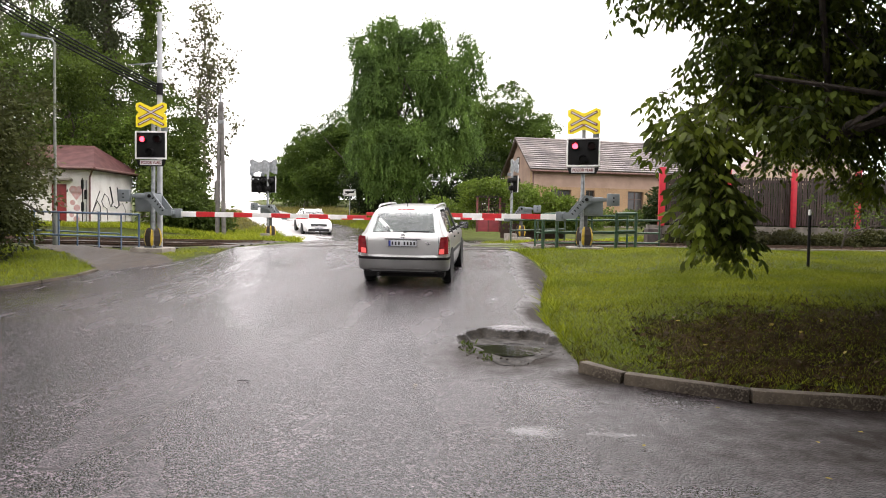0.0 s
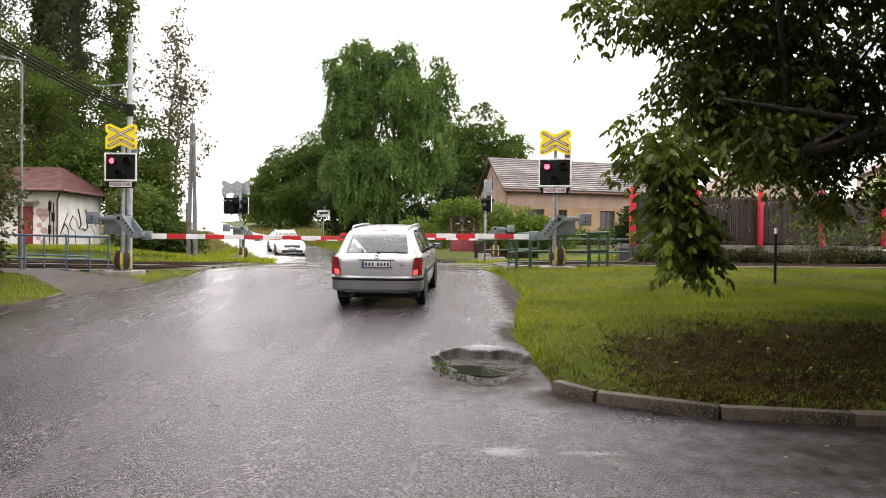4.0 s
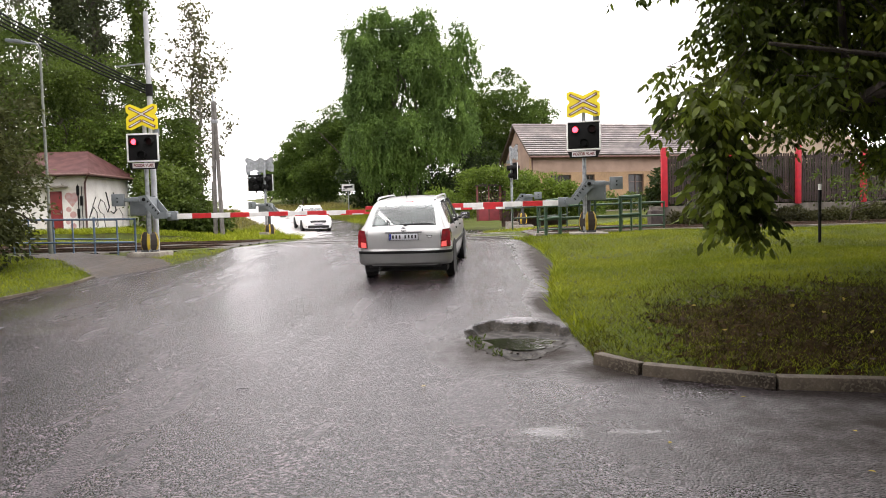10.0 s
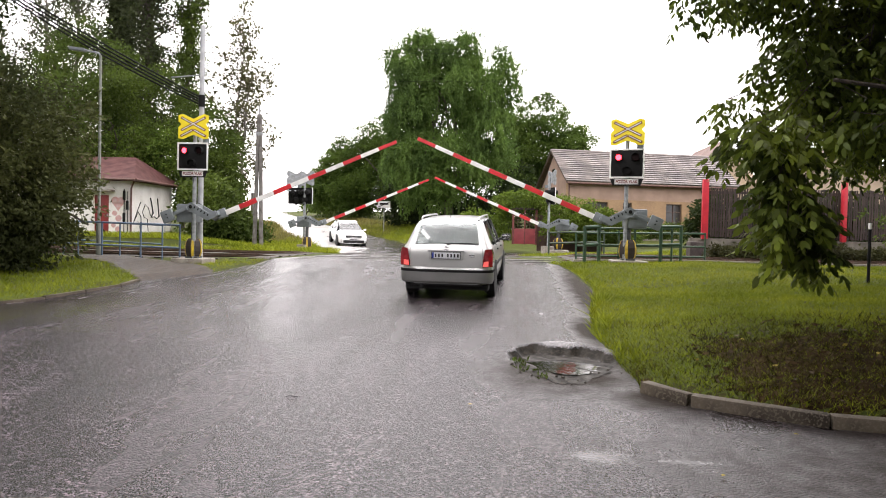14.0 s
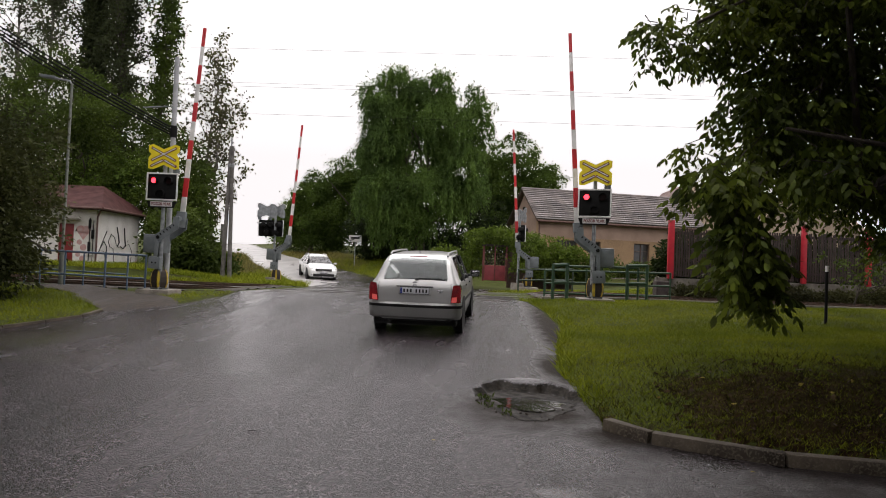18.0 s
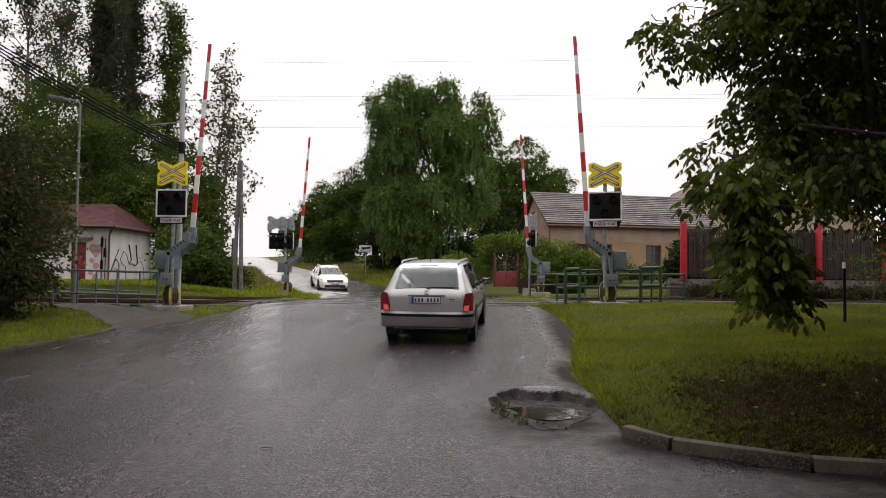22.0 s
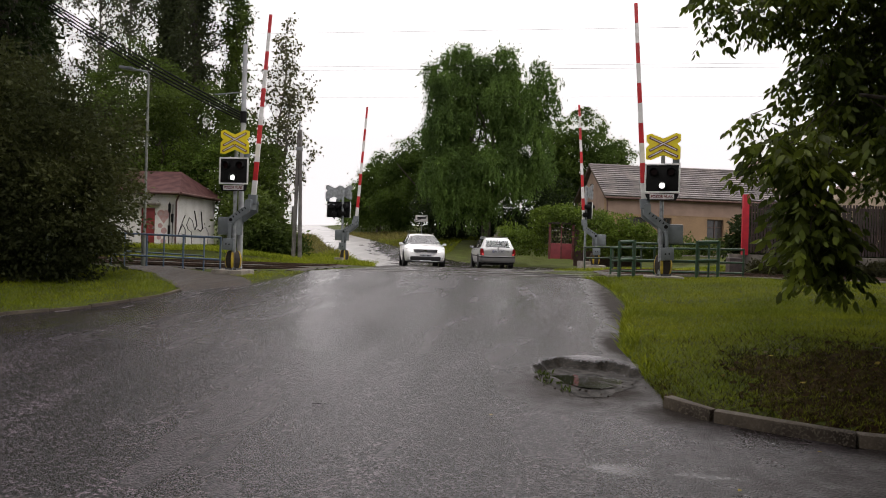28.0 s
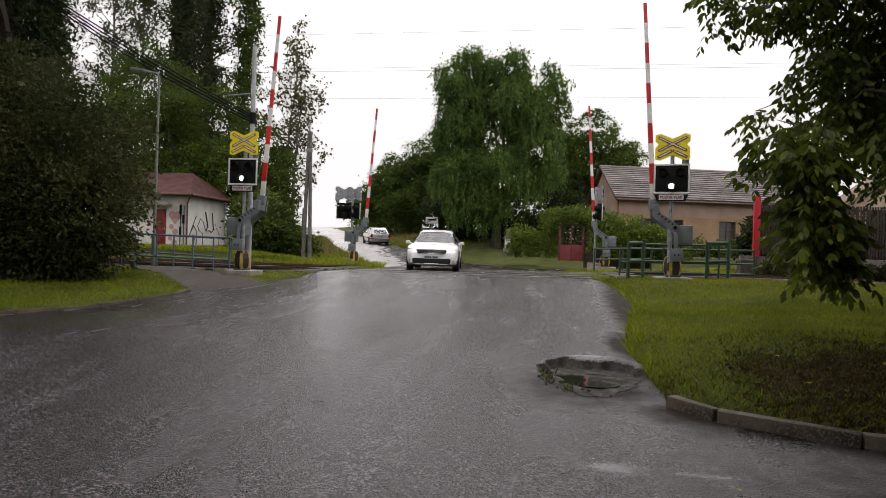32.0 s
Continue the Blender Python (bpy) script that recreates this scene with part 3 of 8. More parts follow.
# tracks
TRACKS = (20.6, 25.0)
tarred_wood = surf("tarred_wood", (0.06, 0.045, 0.035), (0.035, 0.028, 0.022), 8, (0.6, 0.8), 0.5, 40, per_object=0.3)
for ty in TRACKS:
    tr = thing("railway_track", pose(0, ty, 1.0), "rusty steel rails on ballast crossing the road", "railway track", "tracks")
    for side in (-0.7175, 0.7175):
        line = []
        for x in (-90, -30, -12, -9, -7.6, -6.4, -3, 0, 1.7, 2.4, 3.4, 5, 8, 12, 30, 90):
            lift = -0.005 if -6.9 < x < 2.6 else 0.1
            line.append((x, side, rz(max(-12, min(12, x)), ty) - 1.0 + 0.008 + lift))
        bm = bmesh.new()
        sweep(bm, line, [(-0.035, 0), (0.035, 0), (0.035, -0.035), (0.01, -0.05), (0.01, -0.12), (0.07, -0.14), (0.07, -0.155), (-0.07, -0.155), (-0.07, -0.14), (-0.01, -0.12), (-0.01, -0.05), (-0.035, -0.035)])
        part("rail", bm, rail_steel, tr, smooth=False)
        bm = bmesh.new()
        sweep(bm, [(x, side, rz(x, ty) - 1.0 + 0.012) for x in (-5.6, -4, -2, 0, 2.3)], [(-0.035, -0.04), (0.035, -0.04), (0.035, 0.012), (0.028, 0.016), (-0.028, 0.016), (-0.035, 0.012)])
        part("worn_rail_head", bm, rail_shine, tr, "shiny worn rail head in the road", smooth=False)
    bm = bmesh.new()
    box(bm, (0.26, 2.5, 0.15), M3(0, 0, -0.045), 0.012)
    sleeper_me = mesh_of("sleeper", bm, tarred_wood)
    for x in np.arange(-40, 40, 0.6):
        if not -6.9 < x < 3.0:
            part("sleeper", sleeper_me, None, tr, at=pose(x, 0, rz(np.clip(x, -12, 12), ty) - 1.0))
    # flangeway edges cast in the road
    for side in (-1.15, 1.15):
        part("crossing_edge_strip", ribbon("strip", [(-5.7, ty + side), (1.75, ty + side)], 0.09, concrete, 0.006), None, tr, at=Matrix.Translation((0, -ty, -1.0)))
for side, (xa, xb) in (("left", (-60, -6.5)), ("right", (2.6, 60))):
    tagged(sheet("ballast_bed", axis_steps([(xa, xb, 70)]), axis_steps([(19.2, 26.6, 24)]),
                 lambda x, y: road_z(np.clip(x, -12, 12), y) + 0.035 + 0.03 * np.sin(x * 5) * np.sin(y * 7) - 0.1 * np.clip(np.abs(y - 22.9) - 3.2, 0, 1), ballast_mat), "brown track ballast with weeds", "ballast", kind="stuff")

# kerb stones
kerb_line = [(1.95, 6.22), (2.2, 5.96), (2.62, 5.72), (3.42, 5.47), (4.6, 5.29), (5.8, 5.24), (8, 5.22), (14, 5.18)]


def along(pts, s):
    p = np.array(pts, float)
    seg = np.r_[0, np.cumsum(np.hypot(*np.diff(p, axis=0).T))]
    return np.interp(s, seg, p[:, 0]), np.interp(s, seg, p[:, 1]), seg[-1]


def kerb_row(name, pts, length, wide, high, label, first=None):
    row = thing(name, pose(0, 0, 0), label, "kerb", kind="structure")
    total, s, k = along(pts, 0)[2], 0.0, 0
    while s < total - 0.1:
        step = min(first if (k == 0 and first) else length, total - s)
        ax, ay, _ = along(pts, s + 0.008)
        bx, by, _ = along(pts, s + step - 0.008)
        d = math.degrees(math.atan2(by - ay, bx - ax))
        bm = bmesh.new()
        box(bm, (math.hypot(bx - ax, by - ay), wide, high + 0.2), M3(0, 0, (high - 0.2) / 2), 0.014)
        for v in bm.verts:
            v.co += Vector(noise.noise_vector(v.co * 7 + Vector((k * 3.1, 0, 0)))) * 0.014
        zc = rz((ax + bx) / 2, (ay + by) / 2)
        tilt = math.degrees(math.atan2(rz(bx, by) - rz(ax, ay), math.hypot(bx - ax, by - ay)))
        part("kerb_stone", bm, kerb_mat, row, at=pose((ax + bx) / 2, (ay + by) / 2, zc, 1.5 * math.sin(k * 2.3), -tilt, d))
        s += step
        k += 1
    return row


kerb_row("kerb_right", kerb_line, 1.13, 0.14, 0.115, "worn concrete kerb stones along the lawn", 0.5)
kerb_row("kerb_left", [(-8.3, 15.25), (-8.2, 14.2), (-8.55, 12.8), (-8.85, 11.5), (-8.95, 9.9), (-9.45, 8.0), (-11.05, 5.0)], 1.0, 0.1, 0.06, "low mossy kerb stones along the grass", None)

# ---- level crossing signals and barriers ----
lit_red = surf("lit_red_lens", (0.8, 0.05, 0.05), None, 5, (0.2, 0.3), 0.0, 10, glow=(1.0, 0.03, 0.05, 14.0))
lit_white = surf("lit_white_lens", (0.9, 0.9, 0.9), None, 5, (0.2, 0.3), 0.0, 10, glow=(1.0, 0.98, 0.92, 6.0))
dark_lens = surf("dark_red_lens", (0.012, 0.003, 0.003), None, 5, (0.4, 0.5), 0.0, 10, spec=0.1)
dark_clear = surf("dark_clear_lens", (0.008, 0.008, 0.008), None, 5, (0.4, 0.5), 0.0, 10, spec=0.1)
cross_red = surf("faded_dark_red", (0.17, 0.03, 0.025), (0.12, 0.022, 0.02), 5, (0.4, 0.55), 0.05, 60)
plate_white = surf("dirty_white_plate", (0.62, 0.6, 0.6), (0.5, 0.47, 0.46), 6, (0.4, 0.6), 0.05, 60)


def text_mesh(words, size, material, m=Matrix()):
    cu = bpy.data.curves.new("lettering", "FONT")
    cu.body, cu.size, cu.align_x, cu.align_y, cu.extrude = words, size, "CENTER", "CENTER", 0.001
    cu.offset = 0.0035
    ob = bpy.data.objects.new("lettering", cu)
    me = bpy.data.meshes.new_from_object(ob)
    bpy.data.objects.remove(ob)
    me.transform(m @ pose(0, 0, 0, 90))
    me.materials.clear()
    me.materials.append(material)
    return me


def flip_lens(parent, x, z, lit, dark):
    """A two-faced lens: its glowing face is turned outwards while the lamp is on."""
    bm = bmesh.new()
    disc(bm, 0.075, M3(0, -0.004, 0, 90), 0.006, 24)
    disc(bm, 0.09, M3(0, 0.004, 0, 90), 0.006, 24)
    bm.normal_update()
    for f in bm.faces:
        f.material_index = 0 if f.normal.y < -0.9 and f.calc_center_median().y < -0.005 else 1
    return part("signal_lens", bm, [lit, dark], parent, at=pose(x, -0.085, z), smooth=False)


def signal(x, y, z0, yaw, label, top=3.62, plate=True, mast=True, drop=0.0):
    """A warning signal: mast, black board with white rim, three hooded lamps, plate and warning cross."""
    s = thing("crossing_signal", pose(x, y, z0, 0, 0, yaw), label, "railway signal", "crossing signals")
    bm = bmesh.new()
    if mast:
        rod(bm, (0, 0.12, -0.3 - drop), (0, 0.12, top + 0.25), 0.055, 0.055, 14)
        part("mast", bm, steel, s)
        bm = bmesh.new()
        box(bm, (0.5, 0.5, 0.5), M3(0, 0.12, -0.12 - drop), 0.03)
        part("concrete_foot", bm, concrete, s)
    else:
        rod(bm, (0, 0.1, top - 0.6), (0.45, 0.2, top - 0.6), 0.03, 0.03, 8)
        part("bracket", bm, steel, s)
    zb = top - 1.22
    bw = 0.84 if plate else 0.66
    bm = bmesh.new()
    box(bm, (bw, 0.05, 0.78), M3(0, 0, zb + 0.39), 0.05)
    b = part("signal_board", bm, black_paint, s, "black board with white rim")
    bm = bmesh.new()
    for (cx, cz, wx, wz) in ((0, 0.02, bw + 0.06, 0.045), (0, 0.76, bw + 0.06, 0.045), (-bw / 2 - 0.01, 0.39, 0.045, 0.7), (bw / 2 + 0.01, 0.39, 0.045, 0.7)):
        box(bm, (wx, 0.03, wz), M3(cx, -0.03, zb + cz), 0.012)
    part("white_rim", bm, white_paint, b)
    bm = bmesh.new()
    for lx, lz in ((-0.26 * bw, 0.55), (0.26 * bw, 0.55), (0, 0.19)):
        rod(bm, (lx, 0.02, zb + lz), (lx, 0.24, zb + lz), 0.14, 0.11, 16)
        rod(bm, (lx, 0.24, zb + lz), (lx, 0.27, zb + lz), 0.05, 0.05, 10)
        pipe(bm, [(lx, 0.2, zb + lz - 0.1), (lx, 0.22, zb + lz - 0.22), (0, 0.14, zb - 0.1)], 0.016)
    part("lamp_housing", bm, black_paint, s)
    lenses = []
    for lx, lz in ((-0.26 * bw, 0.55), (0.26 * bw, 0.55), (0, 0.19)):
        bm = bmesh.new()
        for a in np.linspace(-20, 200, 12):
            c, sn = math.cos(radians(a)), math.sin(radians(a))
            box(bm, (0.045, 0.16, 0.008), M3(lx + c * 0.105, -0.1, zb + lz + sn * 0.105, 0, 90 - a, 0))
        part("hood", bm, black_paint, b, smooth=False)
        # black cylinder added to block glow from the lens face turned inwards
        bm = bmesh.new()
        rod(bm, (lx, -0.02, zb + lz), (lx, -0.0755, zb + lz), 0.098, 0.098, 20)
        part("lens_seat", bm, black_paint, b)
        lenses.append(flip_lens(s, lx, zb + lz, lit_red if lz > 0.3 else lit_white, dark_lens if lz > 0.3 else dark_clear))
    if plate:
        bm = bmesh.new()
        prism(bm, [(-0.43, zb - 0.02), (0.43, zb - 0.02), (0.36, zb - 0.2), (-0.36, zb - 0.2)], -0.02, 0.0)
        p = part("plate_backing", bm, black_paint, s, smooth=False)
        bm = bmesh.new()
        box(bm, (0.62, 0.01, 0.135), M3(0, -0.028, zb - 0.1), 0.003)
        part("text_plate", bm, plate_white, p, "white plate with red lettering", smooth=False)
        part("lettering", text_mesh("POZOR VLAK", 0.1, cross_red, M3(0, -0.036, zb - 0.1, s=(0.92, 1, 1.1))), None, p, smooth=False)
    # warning cross
    zc = top + 0.02
    bm = bmesh.new()
    prism(bm, [(-0.44, zc - 0.34), (-0.3, zc - 0.36), (0, zc - 0.23), (0.3, zc - 0.36), (0.44, zc - 0.34), (0.44, zc - 0.03), (0.36, zc + 0.06), (0.44, zc + 0.14), (0.44, zc + 0.31), (0.31, zc + 0.35),
               (0, zc + 0.21), (-0.31, zc + 0.35), (-0.44, zc + 0.31), (-0.44, zc + 0.14), (-0.36, zc + 0.06), (-0.44, zc - 0.03)], -0.01, 0.01)
    cr = part("warning_cross", bm, yellow_paint if plate else steel, s, "yellow board with a red and white cross" if plate else "", smooth=False)
    if plate:
        strokes = [(0, zc + 0.07, math.degrees(math.atan2(0.38, 0.74)), 0.8), (0, zc + 0.07, -math.degrees(math.atan2(0.38, 0.74)), 0.8), (-0.19, zc - 0.19, -27, 0.41), (0.19, zc - 0.19, 27, 0.41)]
        for k, (sx, sz, tilt, ln) in enumerate(strokes):
            bm = bmesh.new()
            box(bm, (ln, 0.008, 0.07), M3(sx, -0.016 - 0.001 * k, sz, 0, tilt, 0), 0.003)
            part("red_bar", bm, cross_red, cr, smooth=False)
            bm = bmesh.new()
            box(bm, (ln - 0.06, 0.008, 0.024), M3(sx, -0.0225 - 0.001 * k, sz, 0, tilt, 0), 0.002)
            part("white_bar", bm, white_paint, cr, smooth=False)
    # bell and cable box on the board
    bm = bmesh.new()
    disc(bm, 0.09, M3(0.33, 0.1, zb + 0.85), 0.14, 16)
    part("bell", bm, grey_paint, s)
    return s, lenses


def barrier(x, y, zp, z0, dirx, label, arm_len=5.45):
    """A barrier drive with a cranked arm. dirx: the way that the lowered arm points along x."""
    s = thing("level_crossing_barrier", pose(x, y, z0, 0, 0, 0 if dirx > 0 else 180), label, "barrier", "crossing barriers")
    h = zp - z0
    bm = bmesh.new()
    rod(bm, (0.0, 0.0, -0.2), (0.0, 0.0, h - 0.35), 0.075, 0.075, 14)
    box(bm, (0.36, 0.36, 0.06), M3(0, 0, 0.2), 0.01)
    part("stand", bm, surf("dark_stand_paint", (0.06, 0.064, 0.066), (0.04, 0.042, 0.043), 6, (0.4, 0.6), 0.2, 60), s)
    bm = bmesh.new()
    box(bm, (0.95, 0.9, 0.6), M3(0, 0, -0.12), 0.05)
    part("concrete_base", bm, concrete, s)
    # barrel-shaped guard of alternating staves
    stave = [(0.2, 0.16), (0.26, 0.21), (0.38, 0.24), (0.52, 0.24), (0.66, 0.21), (0.74, 0.16)]
    for k in range(10):
        c, half = (surf("dirty_yellow", (0.5, 0.36, 0.02), (0.3, 0.2, 0.02), 8, (0.5, 0.7), 0.1, 50), 9) if k % 2 == 0 else (surf("sooty_brown", (0.02, 0.014, 0.01), (0.03, 0.02, 0.014), 8, (0.6, 0.8), 0.1, 50), 22)
        bm = bmesh.new()
        rows = []
        for z, r in stave:
            rows.append([bm.verts.new((rr * math.sin(a), -rr * math.cos(a), z)) for rr, a in ((r, radians(36 * k + 18 - half)), (r, radians(36 * k + 18 + half)), (r - 0.02, radians(36 * k + 18 + half)), (r - 0.02, radians(36 * k + 18 - half)))])
        for a, b in zip(rows, rows[1:]):
            for i in range(4):
                bm.faces.new((a[i], a[(i + 1) % 4], b[(i + 1) % 4], b[i]))
        bm.faces.new(rows[0]); bm.faces.new(rows[-1])
        part("guard_stave", bm, c, s, "yellow guard stave" if k % 2 == 0 else "sooty dark guard stave", smooth=False)
    bm = bmesh.new()
    box(bm, (0.6, 0.42, 0.52), M3(-0.18, 0.1, h - 0.18), 0.03)
    c = part("drive_cabinet", bm, grey_paint, s)
    bm = bmesh.new()
    box(bm, (0.5, 0.02, 0.4), M3(-0.18, -0.118, h - 0.18), 0.008)
    box(bm, (0.05, 0.03, 0.09), M3(0.0, -0.135, h - 0.18), 0.006)
    part("cabinet_door", bm, grey_paint, c)
    # arm, about its pivot
    bm = bmesh.new()
    for yy in (-0.2, 0.34):
        prism(bm, [(-0.16, 0.1), (0.05, 0.12), (0.42, -0.36), (0.62, -0.36), (0.62, -0.54), (0.3, -0.54), (-0.05, -0.13), (-0.16, -0.1)], yy - 0.02, yy + 0.02)
    rod(bm, (0, -0.24, 0), (0, 0.38, 0), 0.07, 0.07, 12)
    box(bm, (0.3, 0.5, 0.12), M3(0.5, 0.07, -0.45), 0.015)
    box(bm, (0.28, 0.14, 0.26), M3(0.66, 0.07, -0.47), 0.02)
    arm = part("arm_crank", bm, grey_paint, s, "grey cranked arm bracket", at=pose(0, 0, h))
    bm = bmesh.new()
    box(bm, (0.62, 0.05, 0.1), M3(-0.42, -0.24, 0.0), 0.01)
    box(bm, (0.34, 0.12, 0.34), M3(-0.72, -0.24, 0.0), 0.02)
    part("counterweight", bm, grey_paint, arm)
    # raised black discs stand in for two dark holes in the counterweight
    for zz in (-0.05, 0.05):
        bm = bmesh.new()
        disc(bm, 0.022, M3(-0.72, -0.305, zz, 90), 0.012, 12)
        part("bolt", bm, black_paint, arm, smooth=False)
    bm = bmesh.new()
    disc(bm, 0.05, M3(0, -0.245, 0, 90), 0.02, 14)
    part("pivot_cap", bm, black_paint, arm, smooth=False)
    for k2 in range(5):
        bm = bmesh.new()
        box(bm, (0.03, 0.012, 0.06), M3(0.1 + k2 * 0.07, -0.226, -0.06 - k2 * 0.085, 0, 45, 0))
        part("crank_slot", bm, black_paint, arm, smooth=False)
    n = 10
    step = arm_len / n
    for k in range(n):
        hh = 0.15 - 0.06 * k / n
        bm = bmesh.new()
        box(bm, (step, 0.05, hh), M3(0.68 + step * (k + 0.5), 0.07, -0.49), 0.008)
        part("arm_segment", bm, white_paint if k % 2 == 0 else red_paint, arm, "white arm segment" if k % 2 == 0 else "red reflective arm segment", smooth=False)
    if dirx < 0:
        # the mirrored drive keeps its doors and weights on the same side
        for ob in s.children_recursive:
            if ob.type == "MESH":
                ob.data.transform(Matrix.Diagonal((1, -1, 1, 1)))
                ob.data.flip_normals()
    return s, arm, h


SIG_LEFT, LENS_LEFT = signal(-8.27, 18.0, 1.0, 0, "level crossing signal with yellow warning cross beside the blue railing", drop=0.33)
SIG_RIGHT, LENS_RIGHT = signal(3.8, 18.0, 1.02, -12, "level crossing signal with yellow warning cross beside the lawn", 3.56)
signal(-9.5, 31.5, 0.95, 205, "second far signal board hung on the same mast", 3.3, False, False)
signal(-8.95, 31.4, 0.95, 160, "far level crossing signal seen from its grey back", 3.3, False)
signal(2.75, 31.4, 1.15, 112, "far level crossing signal turned away on its steel mast", 3.3, False)
BARRIERS = [barrier(-8.335, 18.25, 2.365, rz(-8.3, 18.2) + 0.13, 1, "red and white half barrier on grey drive beside the blue railing"),
            barrier(3.93, 18.25, 2.46, 0.97, -1, "red and white half barrier on grey drive beside the lawn"),
            barrier(-8.85, 31.3, 2.35, rz(-8.8, 31.3), 1, "far red and white half barrier at the road edge"),
            barrier(3.1, 31.3, 2.45, 0.93, -1, "far red and white half barrier before the garden gate")]


# ---- rails beside the footways ----
def railing(name, pts, high, r, material, label, category, bars=(1.0, 0.45), n_posts=None):
    t = thing(name, pose(0, 0, 0), label, category)
    for (xa, ya), (xb, yb) in zip(pts, pts[1:]):
        za, zb = gz(xa, ya), gz(xb, yb)
        for k in bars:
            bm = bmesh.new()
            pipe(bm, [(xa, ya, za + high * k), (xb, yb, zb + high * k)], r)
            part("rail_bar", bm, material, t)
        n = max(1, round(math.hypot(xb - xa, yb - ya) / 1.35))
        for i in range(n + 1):
            if i == 0 and (xa, ya) != pts[0]:
                continue
            f = i / n
            x, y = xa + (xb - xa) * f, ya + (yb - ya) * f
            bm = bmesh.new()
            rod(bm, (x, y, gz(x, y) - 0.1), (x, y, gz(x, y) + high + r * 0.8), r, r, 10)
            part("post", bm, material, t)
    return t


railing("blue_railing", [(-8.95, 18.65), (-12.6, 18.7), (-16, 18.8)], 1.22, 0.03, blue_paint, "chipped blue tubular footway railing", "railing")
railing("blue_railing", [(-9.8, 19.25), (-12.6, 19.4)], 1.05, 0.025, blue_paint, "chipped blue tubular footway railing", "railing")
railing("green_railing", [(2.85, 18.9), (3.25, 18.9)], 1.0, 0.05, green_paint, "green tubular pedestrian barrier beside the tracks", "railing", (1.0, 0.5))
railing("green_railing", [(3.25, 19.1), (5.3, 19.1)], 0.95, 0.03, green_paint, "green tubular pedestrian barrier beside the tracks", "railing", (1.0, 0.5))
railing("green_railing", [(4.9, 18.7), (5.45, 18.7)], 1.0, 0.045, green_paint, "green tubular pedestrian barrier beside the tracks", "railing", (1.0, 0.5))
railing("green_railing", [(2.7, 19.75), (6.4, 19.75)], 0.85, 0.03, green_paint, "green tubular pedestrian barrier beside the tracks", "railing", (1.0, 0.55, 0.2))
railing("green_railing", [(2.4, 27.2), (4.6, 27.2)], 0.95, 0.035, surf("dark_green_paint", (0.03, 0.05, 0.03), None, 10), "dark weathered pedestrian barrier behind the tracks", "railing", (1.0, 0.55))


# ---- poles and wires ----
pole_green = surf("weathered_lamp_paint", (0.2, 0.21, 0.18), (0.14, 0.15, 0.13), 7, (0.5, 0.7), 0.2, 60)


def lamp_post():
    t = thing("street_lamp", pose(-11.79, 19.17, 0.6), "tall slim grey street lamp post with a short arm", "street lamp")
    bm = bmesh.new()
    rod(bm, (0, 0, -0.2), (0, 0, 1.3), 0.08, 0.08, 14)
    rod(bm, (0, 0, 1.3), (0, 0, 6.35), 0.045, 0.035, 14)
    part("pole", bm, pole_green, t)
    bm = bmesh.new()
    pipe(bm, [(0, 0, 6.3), (-0.06, 0, 6.42), (-0.55, -0.05, 6.5)], 0.03)
    part("arm", bm, steel, t)
    bm = bmesh.new()
    box(bm, (0.5, 0.2, 0.1), M3(-0.7, -0.05, 6.52, 0, 8), 0.035)
    part("lamp_head", bm, grey_paint, t)


lamp_post()
bm = bmesh.new()
t = thing("steel_mast", pose(-8.45, 18.9, 0.85), "tall pale steel mast carrying black cables", "mast")
rod(bm, (0, 0, -0.3), (0, 0, 6.9), 0.085, 0.07, 14)
part("pole", bm, surf("pale_mast", (0.42, 0.43, 0.44), (0.33, 0.34, 0.35), 6, (0.4, 0.6), 0.1, 60), t)
bm = bmesh.new()
rod(bm, (0.05, 0, 5.45), (-1.0, 0.1, 5.4), 0.02, 0.02, 8)
part("cross_arm", bm, steel, t)
bm = bmesh.new()
rod(bm, (0, 0, 4.5), (0, 0, 4.85), 0.1, 0.1, 12)
part("cable_clamp", bm, black_paint, t)
pole_grey = surf("grey_pole_concrete", (0.15, 0.14, 0.13), (0.09, 0.083, 0.076), 5, (0.7, 0.9), 0.4, 60)
t = thing("concrete_pole", pose(-10.88, 30.2, 0.9), "twin-legged weathered concrete power pole", "utility pole")
for dx in (-0.2, 0.22):
    bm = bmesh.new()
    rod(bm, (dx * 0.8, 0, -0.3), (dx * 0.2, 0, 6.2), 0.105, 0.08, 10)
    part("leg", bm, pole_grey, t)
bm = bmesh.new()
rod(bm, (0, 0, 5.6), (-0.02, 0, 6.6), 0.06, 0.04, 8)
box(bm, (0.3, 0.16, 0.18), M3(0, 0, 5.3), 0.02)
part("pole_top", bm, steel, t)
t = thing("concrete_pole", pose(-18.3, 49, 1.5), "grey concrete power pole by the far road", "utility pole")
bm = bmesh.new()
rod(bm, (0, 0, -0.5), (0, 0, 3.0), 0.16, 0.12, 10)
part("leg", bm, pole_grey, t)


def wire(a, b, sag, r, label):
    bm = bmesh.new()
    sweep(bm, [Vector(a).lerp(Vector(b), s) - Vector((0, 0, 4 * sag * s * (1 - s))) for s in np.linspace(0, 1, 15)], round_profile(r, 6))
    tagged(new("overhead_wire", mesh_of("overhead_wire", bm, black_paint)), label, "wire", "overhead wires")


